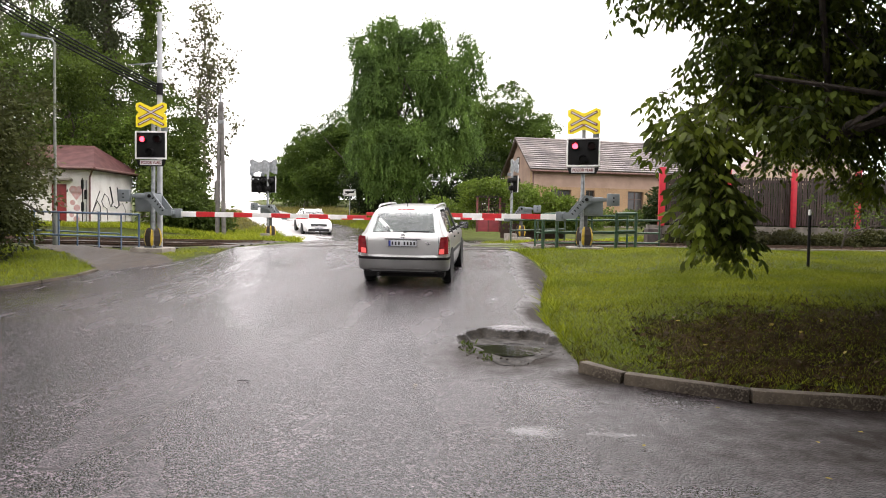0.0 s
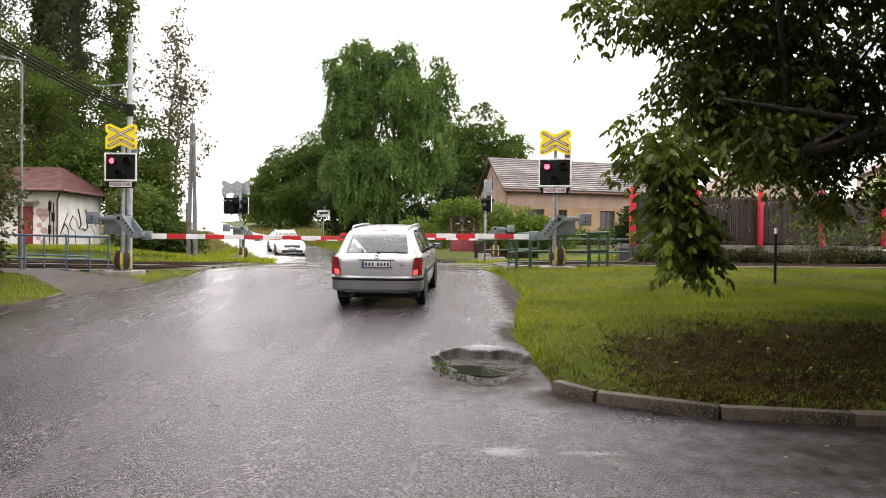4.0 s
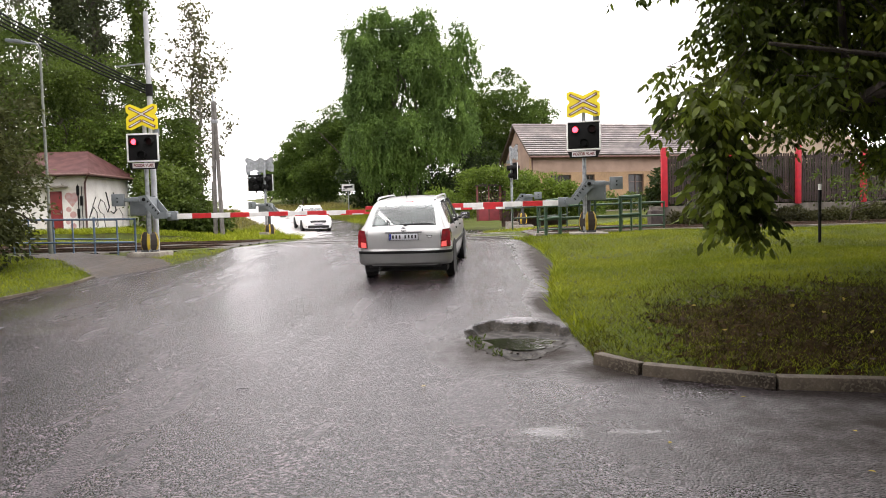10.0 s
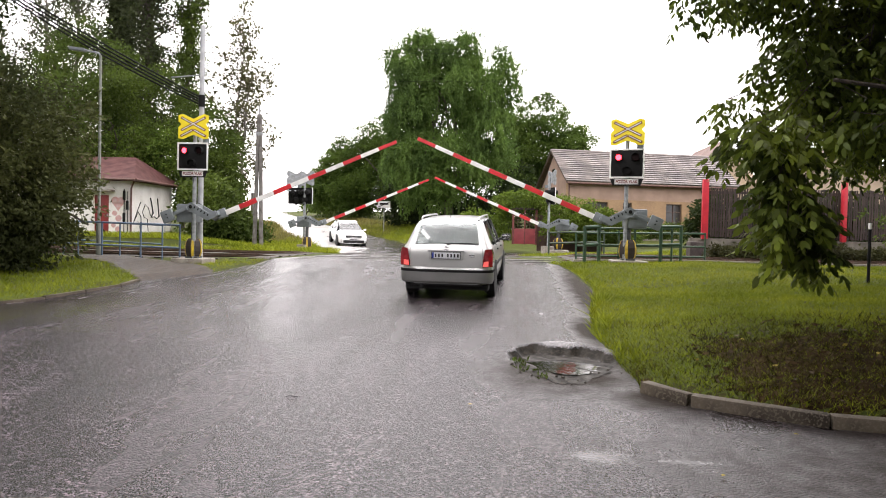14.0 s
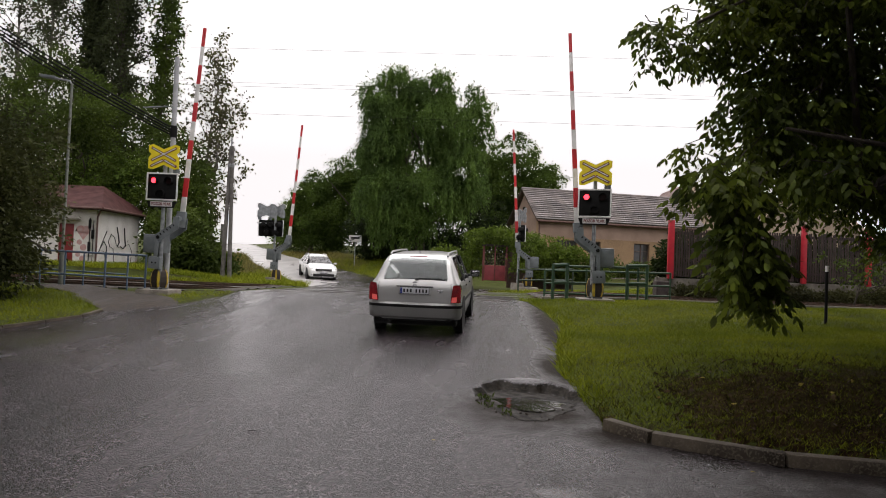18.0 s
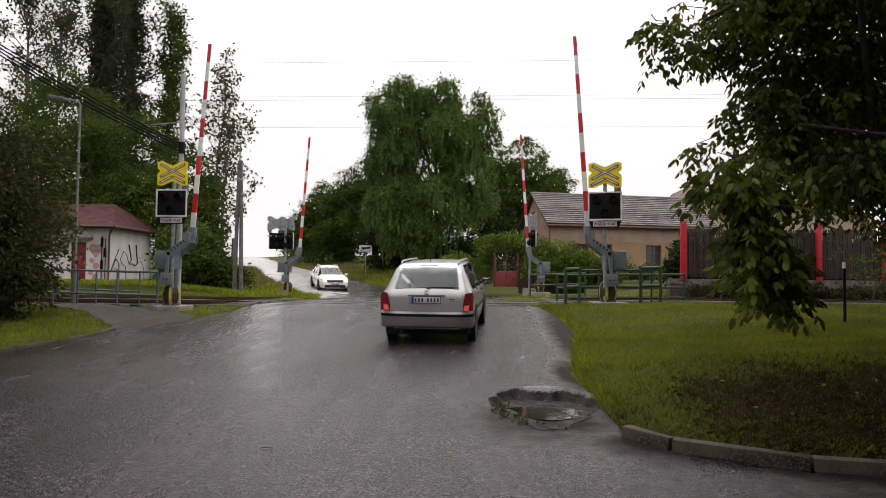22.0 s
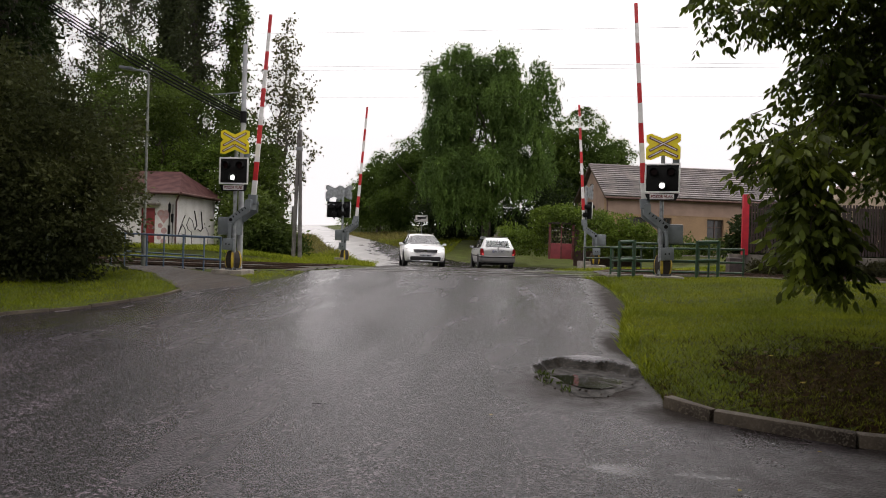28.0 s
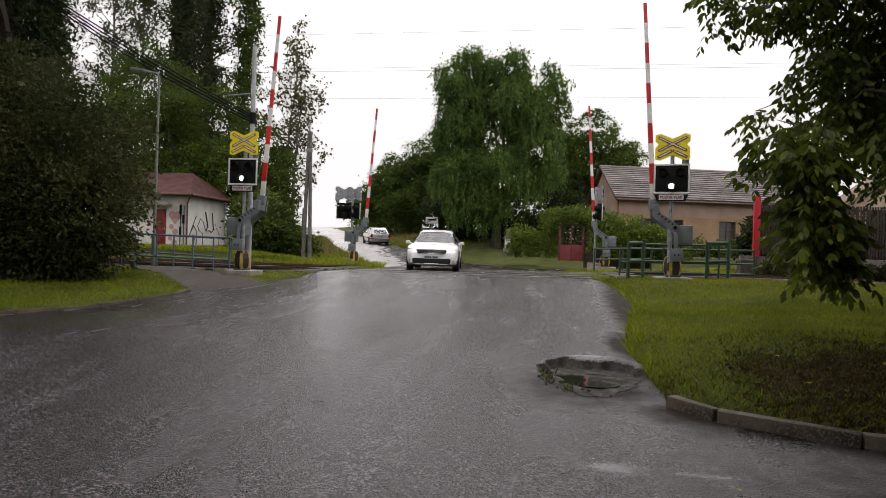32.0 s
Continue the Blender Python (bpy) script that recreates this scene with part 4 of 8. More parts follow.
CABLE_Z = 10.6
for k in range(4):
    wire((-8.45, 18.9, 5.62 - 0.07 * k), (-17.6, 20.2, CABLE_Z - 0.07 * k), 0.12 + 0.05 * k, 0.027, "bundle of thick black overhead cables")
for ty, z, s in ((20.6, 8.6, 0.1), (20.6, 7.3, 0.02), (25.0, 8.7, 0.12), (25.0, 7.4, 0.02)):
    wire((-60, ty, z + 0.2), (60, ty, z), s, 0.0045, "thin overhead line wire along the track")

# ---- buildings ----
plaster = surf("stained_white_plaster", (0.74, 0.72, 0.69), (0.58, 0.56, 0.52), 1.6, (0.75, 0.9), 0.3, 40, fine=(0.78, 0.76, 0.72))
ochre = surf("ochre_plaster", (0.29, 0.19, 0.105), (0.2, 0.13, 0.078), 0.8, (0.75, 0.9), 0.3, 40, fine=(0.35, 0.235, 0.13))
pale_plaster = surf("faded_pink_plaster", (0.33, 0.23, 0.18), (0.25, 0.175, 0.135), 0.9, (0.75, 0.9), 0.3, 40)
red_sheet = surf("dull_red_sheet", (0.07, 0.026, 0.024), (0.045, 0.018, 0.017), 2.5, (0.6, 0.8), 0.15, 30, spec=0.2)
tile_mat = surf("grey_roof_tile", (0.17, 0.145, 0.135), (0.1, 0.088, 0.085), 1.2, (0.6, 0.8), 0.3, 40, per_object=0.35)
door_red = surf("red_door_paint", (0.25, 0.02, 0.02), (0.18, 0.02, 0.02), 3, (0.4, 0.6), 0.1, 50)
timber = surf("dark_weathered_wood", (0.055, 0.035, 0.028), (0.03, 0.02, 0.018), 3, (0.6, 0.8), 0.5, 50, stretch=(6, 6, 0.6), per_object=0.4)
window_dark = surf("dim_window_glass", (0.03, 0.028, 0.028), (0.02, 0.02, 0.02), 3, (0.05, 0.12), 0.0, 10, spec=0.6)
frame_brown = surf("brown_window_frame", (0.09, 0.05, 0.035), (0.06, 0.035, 0.025), 6, (0.5, 0.7), 0.2, 50)
spray_black = surf("black_spray_paint", (0.02, 0.02, 0.02), None, 6, (0.5, 0.7), 0.0, 40)
spray_pink = surf("pink_spray_paint", (0.48, 0.24, 0.23), (0.5, 0.38, 0.36), 5, (0.6, 0.8), 0.0, 40)


def wall_with_holes(bm, length, height, thick, holes, m=Matrix()):
    """A wall from x = 0 to length with rectangular openings (x0, x1, z0, z1) through it; its outer face at y = 0."""
    xs = sorted({0, length, *[v for h in holes for v in h[:2]]})
    zs = sorted({0, height, *[v for h in holes for v in h[2:]]})
    for xa, xb in zip(xs, xs[1:]):
        for za, zb in zip(zs, zs[1:]):
            cx, cz = (xa + xb) / 2, (za + zb) / 2
            if any(h[0] < cx < h[1] and h[2] < cz < h[3] for h in holes):
                continue
            box(bm, (xb - xa, thick, zb - za), m @ M3(cx, thick / 2, cz))
    bmesh.ops.remove_doubles(bm, verts=bm.verts, dist=1e-4)


def hut():
    """A small relay hut with a hipped red roof."""
    W, D, H = 4.8, 4.4, 2.7
    t = thing("relay_hut", pose(-17.92, 31.6, 1.3, 0, 0, 3), "small white plastered relay hut with red hipped roof", "hut")
    bm = bmesh.new()
    wall_with_holes(bm, W, H, 0.25, [(2.95, 3.7, 0.0, 2.0)], M3(-W, 0, 0))
    part("front_wall", bm, plaster, t, smooth=False)
    bm = bmesh.new()
    wall_with_holes(bm, D, H, 0.25, [], M3(0, 0.25, 0, 0, 0, 90))
    part("side_wall", bm, plaster, t, "white side wall sprayed with black scrawl", smooth=False)
    bm = bmesh.new()
    wall_with_holes(bm, W, H, 0.25, [], M3(-W, D, 0))
    part("back_wall", bm, plaster, t, smooth=False)
    bm = bmesh.new()
    wall_with_holes(bm, D, H, 0.25, [], M3(-W, 0.25, 0, 0, 0, 90))
    part("side_wall", bm, plaster, t, smooth=False)
    bm = bmesh.new()
    box(bm, (0.74, 0.06, 1.98), M3(-1.475, 0.09, 1.0), 0.01)
    for k in range(3):
        box(bm, (0.6, 0.02, 0.04), M3(-1.475, 0.055, 0.5 + 0.5 * k), 0.005)
    d = part("door", bm, door_red, t, "faded red wooden door")
    bm = bmesh.new()
    box(bm, (0.03, 0.05, 0.12), M3(-1.2, 0.045, 1.0), 0.008)
    part("door_handle", bm, steel, d)
    bm = bmesh.new()
    box(bm, (1.6, 0.45, 0.1), M3(-1.6, -0.2, 2.2), 0.015)
    part("door_canopy", bm, concrete, t)
    # hipped roof
    o = 0.42
    bm = bmesh.new()
    e = [(-W - o, -o, H), (o, -o, H), (o, D + o + 0.25, H), (-W - o, D + o + 0.25, H)]
    lo, mid = [bm.verts.new((x, y, z)) for x, y, z in e], [bm.verts.new((x, y, z + 0.12)) for x, y, z in e]
    ra, rb = bm.verts.new((-W + 1.0, D / 2, H + 1.4)), bm.verts.new((-0.85, D / 2, H + 1.4))
    bm.faces.new(lo)
    for i in range(4):
        bm.faces.new((lo[i], lo[(i + 1) % 4], mid[(i + 1) % 4], mid[i]))
    bm.faces.new((mid[0], mid[1], rb, ra)); bm.faces.new((mid[1], mid[2], rb)); bm.faces.new((mid[2], mid[3], ra, rb)); bm.faces.new((mid[3], mid[0], ra))
    r = part("roof", bm, red_sheet, t, "dull red sheet roof", smooth=False)
    bm = bmesh.new()
    rod(bm, (-W - o, -o - 0.05, H + 0.06), (o, -o - 0.05, H + 0.06), 0.06, 0.06, 8)
    rod(bm, (o + 0.05, -o, H + 0.06), (o + 0.05, D + o, H + 0.06), 0.06, 0.06, 8)
    part("gutter", bm, surf("brown_gutter", (0.12, 0.06, 0.05), None, 6), r)
    bm = bmesh.new()
    pipe(bm, [(0.35, -0.35, H), (0.06, -0.06, H - 0.35), (0.06, -0.06, 0.1)], 0.045)
    part("downpipe", bm, surf("brown_gutter", (0.12, 0.06, 0.05)), t)
    # sprayed scrawl on the side wall: looping strokes along the wall and up it
    strokes = (((1.0, 1.7), (0.6, 1.15), (0.25, 0.6), (0.45, 0.85), (0.75, 1.2), (1.05, 0.95), (1.1, 0.25)), ((1.5, 1.6), (1.2, 1.2), (1.4, 0.95), (1.75, 0.85), (1.85, 0.2)), ((1.5, 1.6), (1.85, 1.45), (2.1, 1.05), (2.35, 0.95)),
               ((2.05, 1.95), (2.2, 1.6), (2.35, 1.2), (2.15, 0.98)), ((2.85, 1.95), (2.95, 1.5), (3.05, 1.05), (2.8, 0.9), (2.5, 1.0)), ((3.05, 1.05), (3.5, 1.15), (3.85, 0.8), (3.8, 0.2)), ((0.3, 0.75), (0.8, 0.7), (1.1, 0.1)))
    for k, line in enumerate(strokes):
        wide = (0.07, 0.06, 0.05, 0.12, 0.12, 0.035, 0.035)[k]
        bm = bmesh.new()
        for (ya, za), (yb, zb) in zip(line, line[1:]):
            a, b = Vector((0.004, ya, za)), Vector((0.004, yb, zb))
            box(bm, (0.008, wide, (b - a).length + wide * 0.7), Matrix.Translation((a + b) / 2) @ (b - a).to_track_quat("Z", "X").to_matrix().to_4x4(), 0.0)
        part("scrawl_stroke", bm, spray_black, t, "black sprayed stroke", smooth=False)
    bm = bmesh.new()
    for sx in (-1, 1):
        disc(bm, 0.2, M3(-0.62 + sx * 0.15, -0.004, 1.72, 90), 0.008, 20)
    prism(bm, [(-0.95, 1.65), (-0.29, 1.65), (-0.62, 1.2)], -0.008, 0.0)
    for xx, zz, rr in ((-0.8, 1.1, 0.13), (-0.6, 0.85, 0.16), (-0.85, 0.5, 0.12), (-0.62, 0.3, 0.15)):
        disc(bm, rr, M3(xx, -0.003, zz, 90), 0.006, 14)
    part("scrawl", bm, spray_pink, t, "faded pink sprayed heart", smooth=False)
    bm = bmesh.new()
    for k, zz in enumerate((0.9, 1.5, 2.0)):
        box(bm, (0.1, 0.1, 0.45), M3(-0.3 + 0.16 * (k % 2), -0.06, zz), 0.01)
    pipe(bm, [(-0.3, -0.05, 0.1), (-0.3, -0.05, 2.3)], 0.025)
    pipe(bm, [(-0.12, -0.05, 0.1), (-0.12, -0.05, 2.2)], 0.02)
    part("cable_boxes", bm, black_paint, t)


hut()


def house():
    """A low cottage with a tiled gable roof; its gable end faces the road."""
    L, D, H, R = 12.4, 6.0, 3.88, 2.4
    t = thing("cottage", pose(4.85, 46.0, 1.5, 0, 0, 15), "low ochre cottage with a grey tiled gable roof", "house")
    holes = [(1.4, 2.9, 1.2, 2.65), (4.0, 4.65, 1.2, 2.65), (7.2, 8.4, 0.95, 2.65), (10.2, 11.4, 0.95, 2.65)]
    bm = bmesh.new()
    wall_with_holes(bm, L, H, 0.4, holes)
    f = part("front_wall", bm, ochre, t, smooth=False)
    bm = bmesh.new()
    box(bm, (L + 0.01, 0.02, 1.05), M3(L / 2, -0.006, H - 0.53))
    part("frieze_band", bm, pale_plaster, f, "faded pinkish plaster band under the eaves", smooth=False)
    for xa, xb, za, zb in holes:
        w = part("window", window_mesh(xb - xa, zb - za), None, t, at=pose((xa + xb) / 2, 0.16, za))
        bm = bmesh.new()
        box(bm, (xb - xa - 0.05, 0.012, zb - za - 0.05), M3(0, 0.03, (zb - za) / 2))
        part("pane", bm, window_dark, w, smooth=False)
        bm = bmesh.new()
        box(bm, (xb - xa + 0.16, 0.14, 0.05), M3(0, -0.2, -0.03), 0.008)
        part("sill", bm, concrete, w)
    for y, nm in ((D, "back_wall"),):
        bm = bmesh.new()
        wall_with_holes(bm, L, H, 0.4, [], M3(0, y - 0.4, 0))
        part(nm, bm, ochre, t, smooth=False)
    for x in (0.0, L - 0.4):
        bm = bmesh.new()
        pts = [(0.4, 0), (D - 0.4, 0), (D - 0.4, H), (D / 2, H + R - 0.12), (0.4, H)]
        lo = [bm.verts.new((x + 0.002, y, z)) for y, z in pts]
        hi = [bm.verts.new((x + 0.398, y, z)) for y, z in pts]
        bm.faces.new(lo); bm.faces.new(hi)
        for i in range(5):
            bm.faces.new((lo[i], lo[(i + 1) % 5], hi[(i + 1) % 5], hi[i]))
        g = part("gable_wall", bm, pale_plaster, t, smooth=False)
    bm = bmesh.new()
    box(bm, (0.05, 0.55, 0.85), M3(-0.01, D / 2, H + 0.75), 0.01)
    part("gable_window", bm, window_dark, t)
    bm = bmesh.new()
    for sg in (-1, 1):
        a = math.degrees(math.atan2(R, D / 2 + 0.35))
        ln = math.hypot(R, D / 2 + 0.35)
        box(bm, (L + 0.5, ln + 0.1, 0.1), M3(L / 2, D / 2 + sg * (D / 2 + 0.35) / 2, H + R / 2 + 0.02, -sg * a))
    rf = part("roof", bm, surf("roof_boards", (0.1, 0.07, 0.05), None, 4), t, smooth=False)
    bm = bmesh.new()
    rod(bm, (-0.2, -0.38, H - 0.02), (L + 0.2, -0.38, H - 0.02), 0.07, 0.07, 8)
    part("gutter", bm, surf("brown_gutter", (0.12, 0.06, 0.05)), rf)
    for px in (0.06, L - 0.1):
        bm = bmesh.new()
        rod(bm, (px, -0.06, 0.1), (px, -0.06, H - 0.05), 0.045, 0.045, 8)
        part("downpipe", bm, surf("brown_gutter", (0.12, 0.06, 0.05)), t)
    bm = bmesh.new()
    box(bm, (L + 0.02, 0.03, 0.5), M3(L / 2, -0.012, 0.15), 0.0)
    part("plinth", bm, concrete, t, smooth=False)
    # tile courses, each a row of tiles lapped over the next
    a, ln = math.atan2(R, D / 2 + 0.35), math.hypot(R, D / 2 + 0.35)
    for sg in (-1, 1):
        n = 15
        for k in range(n):
            s = (k + 0.5) / n * ln
            bm = bmesh.new()
            vs = []
            m = 62
            for i in range(m + 1):
                x = -0.28 + (L + 0.56) * i / m
                lift = 0.012 if i % 2 else 0.0
                vs.append((x, lift))
            dn, up = s + ln / n * 0.58, s - ln / n * 0.5
            top = Vector((0, D / 2, H + R + 0.1))
            dirv, nor = Vector((0, sg * math.cos(a), -math.sin(a))), Vector((0, sg * math.sin(a), math.cos(a)))
            r0 = [bm.verts.new(top + Vector((x, 0, 0)) + dirv * up + nor * 0.02) for x, l in vs]
            r1 = [bm.verts.new(top + Vector((x, 0, 0)) + dirv * dn + nor * (0.075 + l)) for x, l in vs]
            r2 = [bm.verts.new(top + Vector((x, 0, 0)) + dirv * dn + nor * 0.03) for x, l in vs]
            for i in range(m):
                bm.faces.new((r0[i], r0[i + 1], r1[i + 1], r1[i])); bm.faces.new((r1[i], r1[i + 1], r2[i + 1], r2[i]))
            part("tile_course", bm, tile_mat, rf, smooth=False)
    bm = bmesh.new()
    rod(bm, (-0.3, D / 2, H + R + 0.13), (L + 0.3, D / 2, H + R + 0.13), 0.11, 0.11, 10)
    part("ridge_cap", bm, tile_mat, rf)


def window_mesh(w, h):
    bm = bmesh.new()
    for cx, cz, sx, sz in ((-w / 2 + 0.03, h / 2, 0.06, h), (w / 2 - 0.03, h / 2, 0.06, h), (0, 0.03, w - 0.13, 0.06), (0, h - 0.03, w - 0.13, 0.06), (0, h / 2, 0.05, h - 0.13), (0, h * 0.68, w - 0.13, 0.04)):
        box(bm, (sx, 0.06, sz), M3(cx, 0, cz), 0.006)
    return mesh_of("window", bm, frame_brown)


house()


cream_board = surf("cream_board_paint", (0.5, 0.4, 0.29), (0.4, 0.31, 0.22), 3, (0.5, 0.7), 0.1, 40)


def neighbour(x, y, z, w, d, h, r, yaw, wall, label):
    t = thing("house", pose(x, y, z, 0, 0, yaw), label, "house")
    bm = bmesh.new()
    pts = [(0, 0), (w, 0), (w, h), (w / 2, h + r), (0, h)]
    prism(bm, pts, 0.0, 0.4)
    part("gable_wall", bm, wall, t, smooth=False)
    bm = bmesh.new()
    prism(bm, pts, d - 0.4, d)
    part("gable_wall", bm, wall, t, smooth=False)
    for xx in (0.2, w - 0.2):
        bm = bmesh.new()
        box(bm, (0.4, d - 0.8, h), M3(xx, d / 2, h / 2))
        part("side_wall", bm, wall, t, smooth=False)
    for sg in (-1, 1):
        bm = bmesh.new()
        a, ln = math.degrees(math.atan2(r, w / 2)), math.hypot(r, w / 2) + 0.35
        box(bm, (ln, d + 0.6, 0.14), M3(w / 2 + sg * (w / 4 + 0.1), d / 2, h + r / 2 - 0.02, 0, sg * a, 0))
        part("roof", bm, surf("brown_roof_tile", (0.16, 0.09, 0.07), (0.1, 0.06, 0.05), 2, (0.6, 0.8), 0.4, 20), t, smooth=False)
    for sg in (-1, 1):
        bm = bmesh.new()
        a, ln = math.degrees(math.atan2(r, w / 2)), math.hypot(r, w / 2) + 0.3
        box(bm, (ln, 0.05, 0.34), M3(w / 2 + sg * (w / 4 + 0.08), -0.33, h + r / 2 - 0.12, 0, sg * a, 0), 0.01)
        part("barge_board", bm, cream_board, t, "pale cream barge board", smooth=False)
    for k in (0.28, 0.72):
        w_ = part("window", window_mesh(1.0, 1.3), None, t, at=pose(w * k, -0.02, h * 0.45))
        bm = bmesh.new()
        box(bm, (0.95, 0.012, 1.25), M3(0, 0.02, 0.65))
        part("pane", bm, window_dark, w_, smooth=False)
    return t


neighbour(17.6, 43.0, 1.8, 6.5, 8, 3.4, 2.6, -12, surf("cream_plaster", (0.36, 0.29, 0.21), (0.28, 0.22, 0.16), 1.0, (0.7, 0.9), 0.2, 40), "cream gabled house behind the wooden fence")
neighbour(15.15, 57.0, 2.0, 6.4, 8, 3.9, 3.85, 0, surf("buff_plaster", (0.4, 0.32, 0.22), (0.31, 0.25, 0.17), 1.0, (0.7, 0.9), 0.2, 40), "steep gabled house with cream barge boards behind the cottage")
neighbour(31.0, 46.0, 1.8, 9, 9, 5.6, 3.0, -20, surf("yellow_plaster", (0.45, 0.37, 0.26), (0.38, 0.3, 0.2), 1.0, (0.7, 0.9), 0.2, 40), "tall pale yellow house behind the trees")

# garden fence with red posts
fence = thing("garden_fence", pose(0, 25.9, 0), "dark wooden paling fence with red posts on a concrete plinth", "fence")
post_red = surf("bright_red_post", (0.5, 0.025, 0.04), (0.4, 0.02, 0.035), 5, (0.35, 0.5), 0.1, 50)
FENCE_X = [8.1, 10.62, 13.1, 15.5, 17.96, 20.4, 22.9, 25.4, 27.9]
PLINTH = 1.8
for x in FENCE_X:
    bm = bmesh.new()
    box(bm, (0.22 if x == 8.1 else 0.17, 0.17, 2.25), M3(x, -0.12, PLINTH + 1.1), 0.015)
    part("post", bm, post_red, fence, "red painted post")
bm = bmesh.new()
box(bm, (FENCE_X[-1] - 7.6, 0.3, 0.75), M3((FENCE_X[-1] + 7.6) / 2, 0.05, PLINTH - 0.37), 0.02)
part("plinth", bm, surf("dirty_plinth", (0.15, 0.135, 0.11), (0.065, 0.057, 0.046), 3, (0.7, 0.9), 0.5, 50), fence)
for z in (0.35, 1.75):
    bm = bmesh.new()
    box(bm, (FENCE_X[-1] - 8, 0.05, 0.1), M3((FENCE_X[-1] + 8) / 2, 0.08, PLINTH + z), 0.005)
    part("cross_rail", bm, timber, fence)
bm = bmesh.new()
box(bm, (0.062, 0.022, 1.85), M3(0, 0, 0.98), 0.004)
pale_me = mesh_of("pale", bm, timber)
rng = random.Random(3)
x = 8.2
while x < FENCE_X[-1]:
    part("pale", pale_me, None, fence, at=pose(x, 0.03 + rng.uniform(-0.004, 0.004), PLINTH + rng.uniform(-0.02, 0.02), 0, rng.uniform(-0.6, 0.6), 0))
    x += 0.092
bm = bmesh.new()
box(bm, (0.55, 0.6, 0.75), M3(7.75, 25.6, 1.3), 0.05)
tagged(new("stone_block", mesh_of("stone_block", bm, surf("dark_stone", (0.06, 0.045, 0.04), (0.04, 0.03, 0.028), 5, (0.7, 0.9), 0.6, 30))), "dark stone block at the fence corner", "stone")
bm = bmesh.new()
rod(bm, (17.65, 25.3, 1.05), (17.65, 25.3, 1.7), 0.24, 0.2, 16)
tagged(new("white_marker", mesh_of("white_marker", bm, white_paint, True)), "short white painted concrete marker by the fence", "marker")

# black and white marker post on the lawn
t = thing("marker_post", pose(7.79, 13.58, gz(7.79, 13.58)), "slim black marker post with a white band", "post")
bm = bmesh.new()
rod(bm, (0, 0, -0.1), (0, 0, 1.2), 0.03, 0.03, 10)
part("pole", bm, black_paint, t)
bm = bmesh.new()
rod(bm, (0, 0, 1.08), (0, 0, 1.2), 0.033, 0.033, 10)
part("white_band", bm, white_paint, t)

# garden gate and wall behind the crossing
t = thing("garden_gate", pose(-0.15, 35.0, 1.28), "red panelled garden gate with dark mesh above", "gate")
for xx in (1.2, 1.8, 2.4):
    bm = bmesh.new()
    box(bm, (0.07 if xx == 1.8 else 0.11, 0.1, 1.85), M3(xx, 0, 0.92), 0.01)
    part("gate_post", bm, surf("red_brown_frame", (0.16, 0.04, 0.035), (0.1, 0.03, 0.025), 5, (0.5, 0.7), 0.1, 40), t)
for xx in (1.8,):
    bm = bmesh.new()
    box(bm, (1.08, 0.04, 0.8), M3(xx, 0, 0.42), 0.01)
    part("panel", bm, surf("red_gate_paint", (0.24, 0.035, 0.04), (0.18, 0.03, 0.035), 3, (0.5, 0.7), 0.1, 40), t, "red lower panel")
    bm = bmesh.new()
    for i in range(9):
        box(bm, (0.015, 0.015, 0.85), M3(xx - 0.5 + i * 0.125, 0, 1.22))
    for i in range(6):
        box(bm, (1.05, 0.012, 0.012), M3(xx, 0.012, 0.85 + i * 0.15))
    part("mesh_panel", bm, frame_brown, t, smooth=False)
bm = bmesh.new()
box(bm, (1.4, 0.12, 0.1), M3(1.8, 0, 1.86), 0.01)
part("lintel", bm, timber, t)
bm = bmesh.new()
box(bm, (3.4, 0.25, 1.9), M3(4.0, 35.3, 1.9), 0.02)
tagged(new("wall_garden", mesh_of("wall_garden", bm, frame_brown)), "brown garden wall beside the gate", "wall", kind="structure")

# wayside shrine
t = thing("wayside_shrine", pose(-1.75, 37.0, 1.4), "small grey stone wayside shrine under the trees", "shrine")
for nm, sx, z0, z1, m in (("base", 0.5, 0, 0.45, concrete), ("shaft", 0.34, 0.45, 0.95, white_paint), ("cap", 0.46, 0.95, 1.1, concrete), ("finial", 0.2, 1.1, 1.5, concrete)):
    bm = bmesh.new()
    box(bm, (sx, sx * 0.8, z1 - z0), M3(0, 0, (z0 + z1) / 2), 0.02)
    part(nm, bm, m, t)

# town limit sign
t = thing("town_sign", pose(-8.9, 52.5, 1.98), "white town limit sign on a thin post", "road sign")
bm = bmesh.new()
rod(bm, (0, 0, -0.3), (0, 0, 1.9), 0.035, 0.035, 8)
part("pole", bm, steel, t)
bm = bmesh.new()
box(bm, (1.0, 0.03, 0.52), M3(0, -0.05, 1.95), 0.02)
b = part("board", bm, white_paint, t)
bm = bmesh.new()
box(bm, (0.7, 0.01, 0.14), M3(0, -0.072, 2.0))
part("lettering_bar", bm, black_paint, b, smooth=False)
bm = bmesh.new()
box(bm, (1.05, 0.01, 0.05), M3(0, -0.08, 1.95, 0, -24))
part("cancel_stroke", bm, black_paint, b, smooth=False)

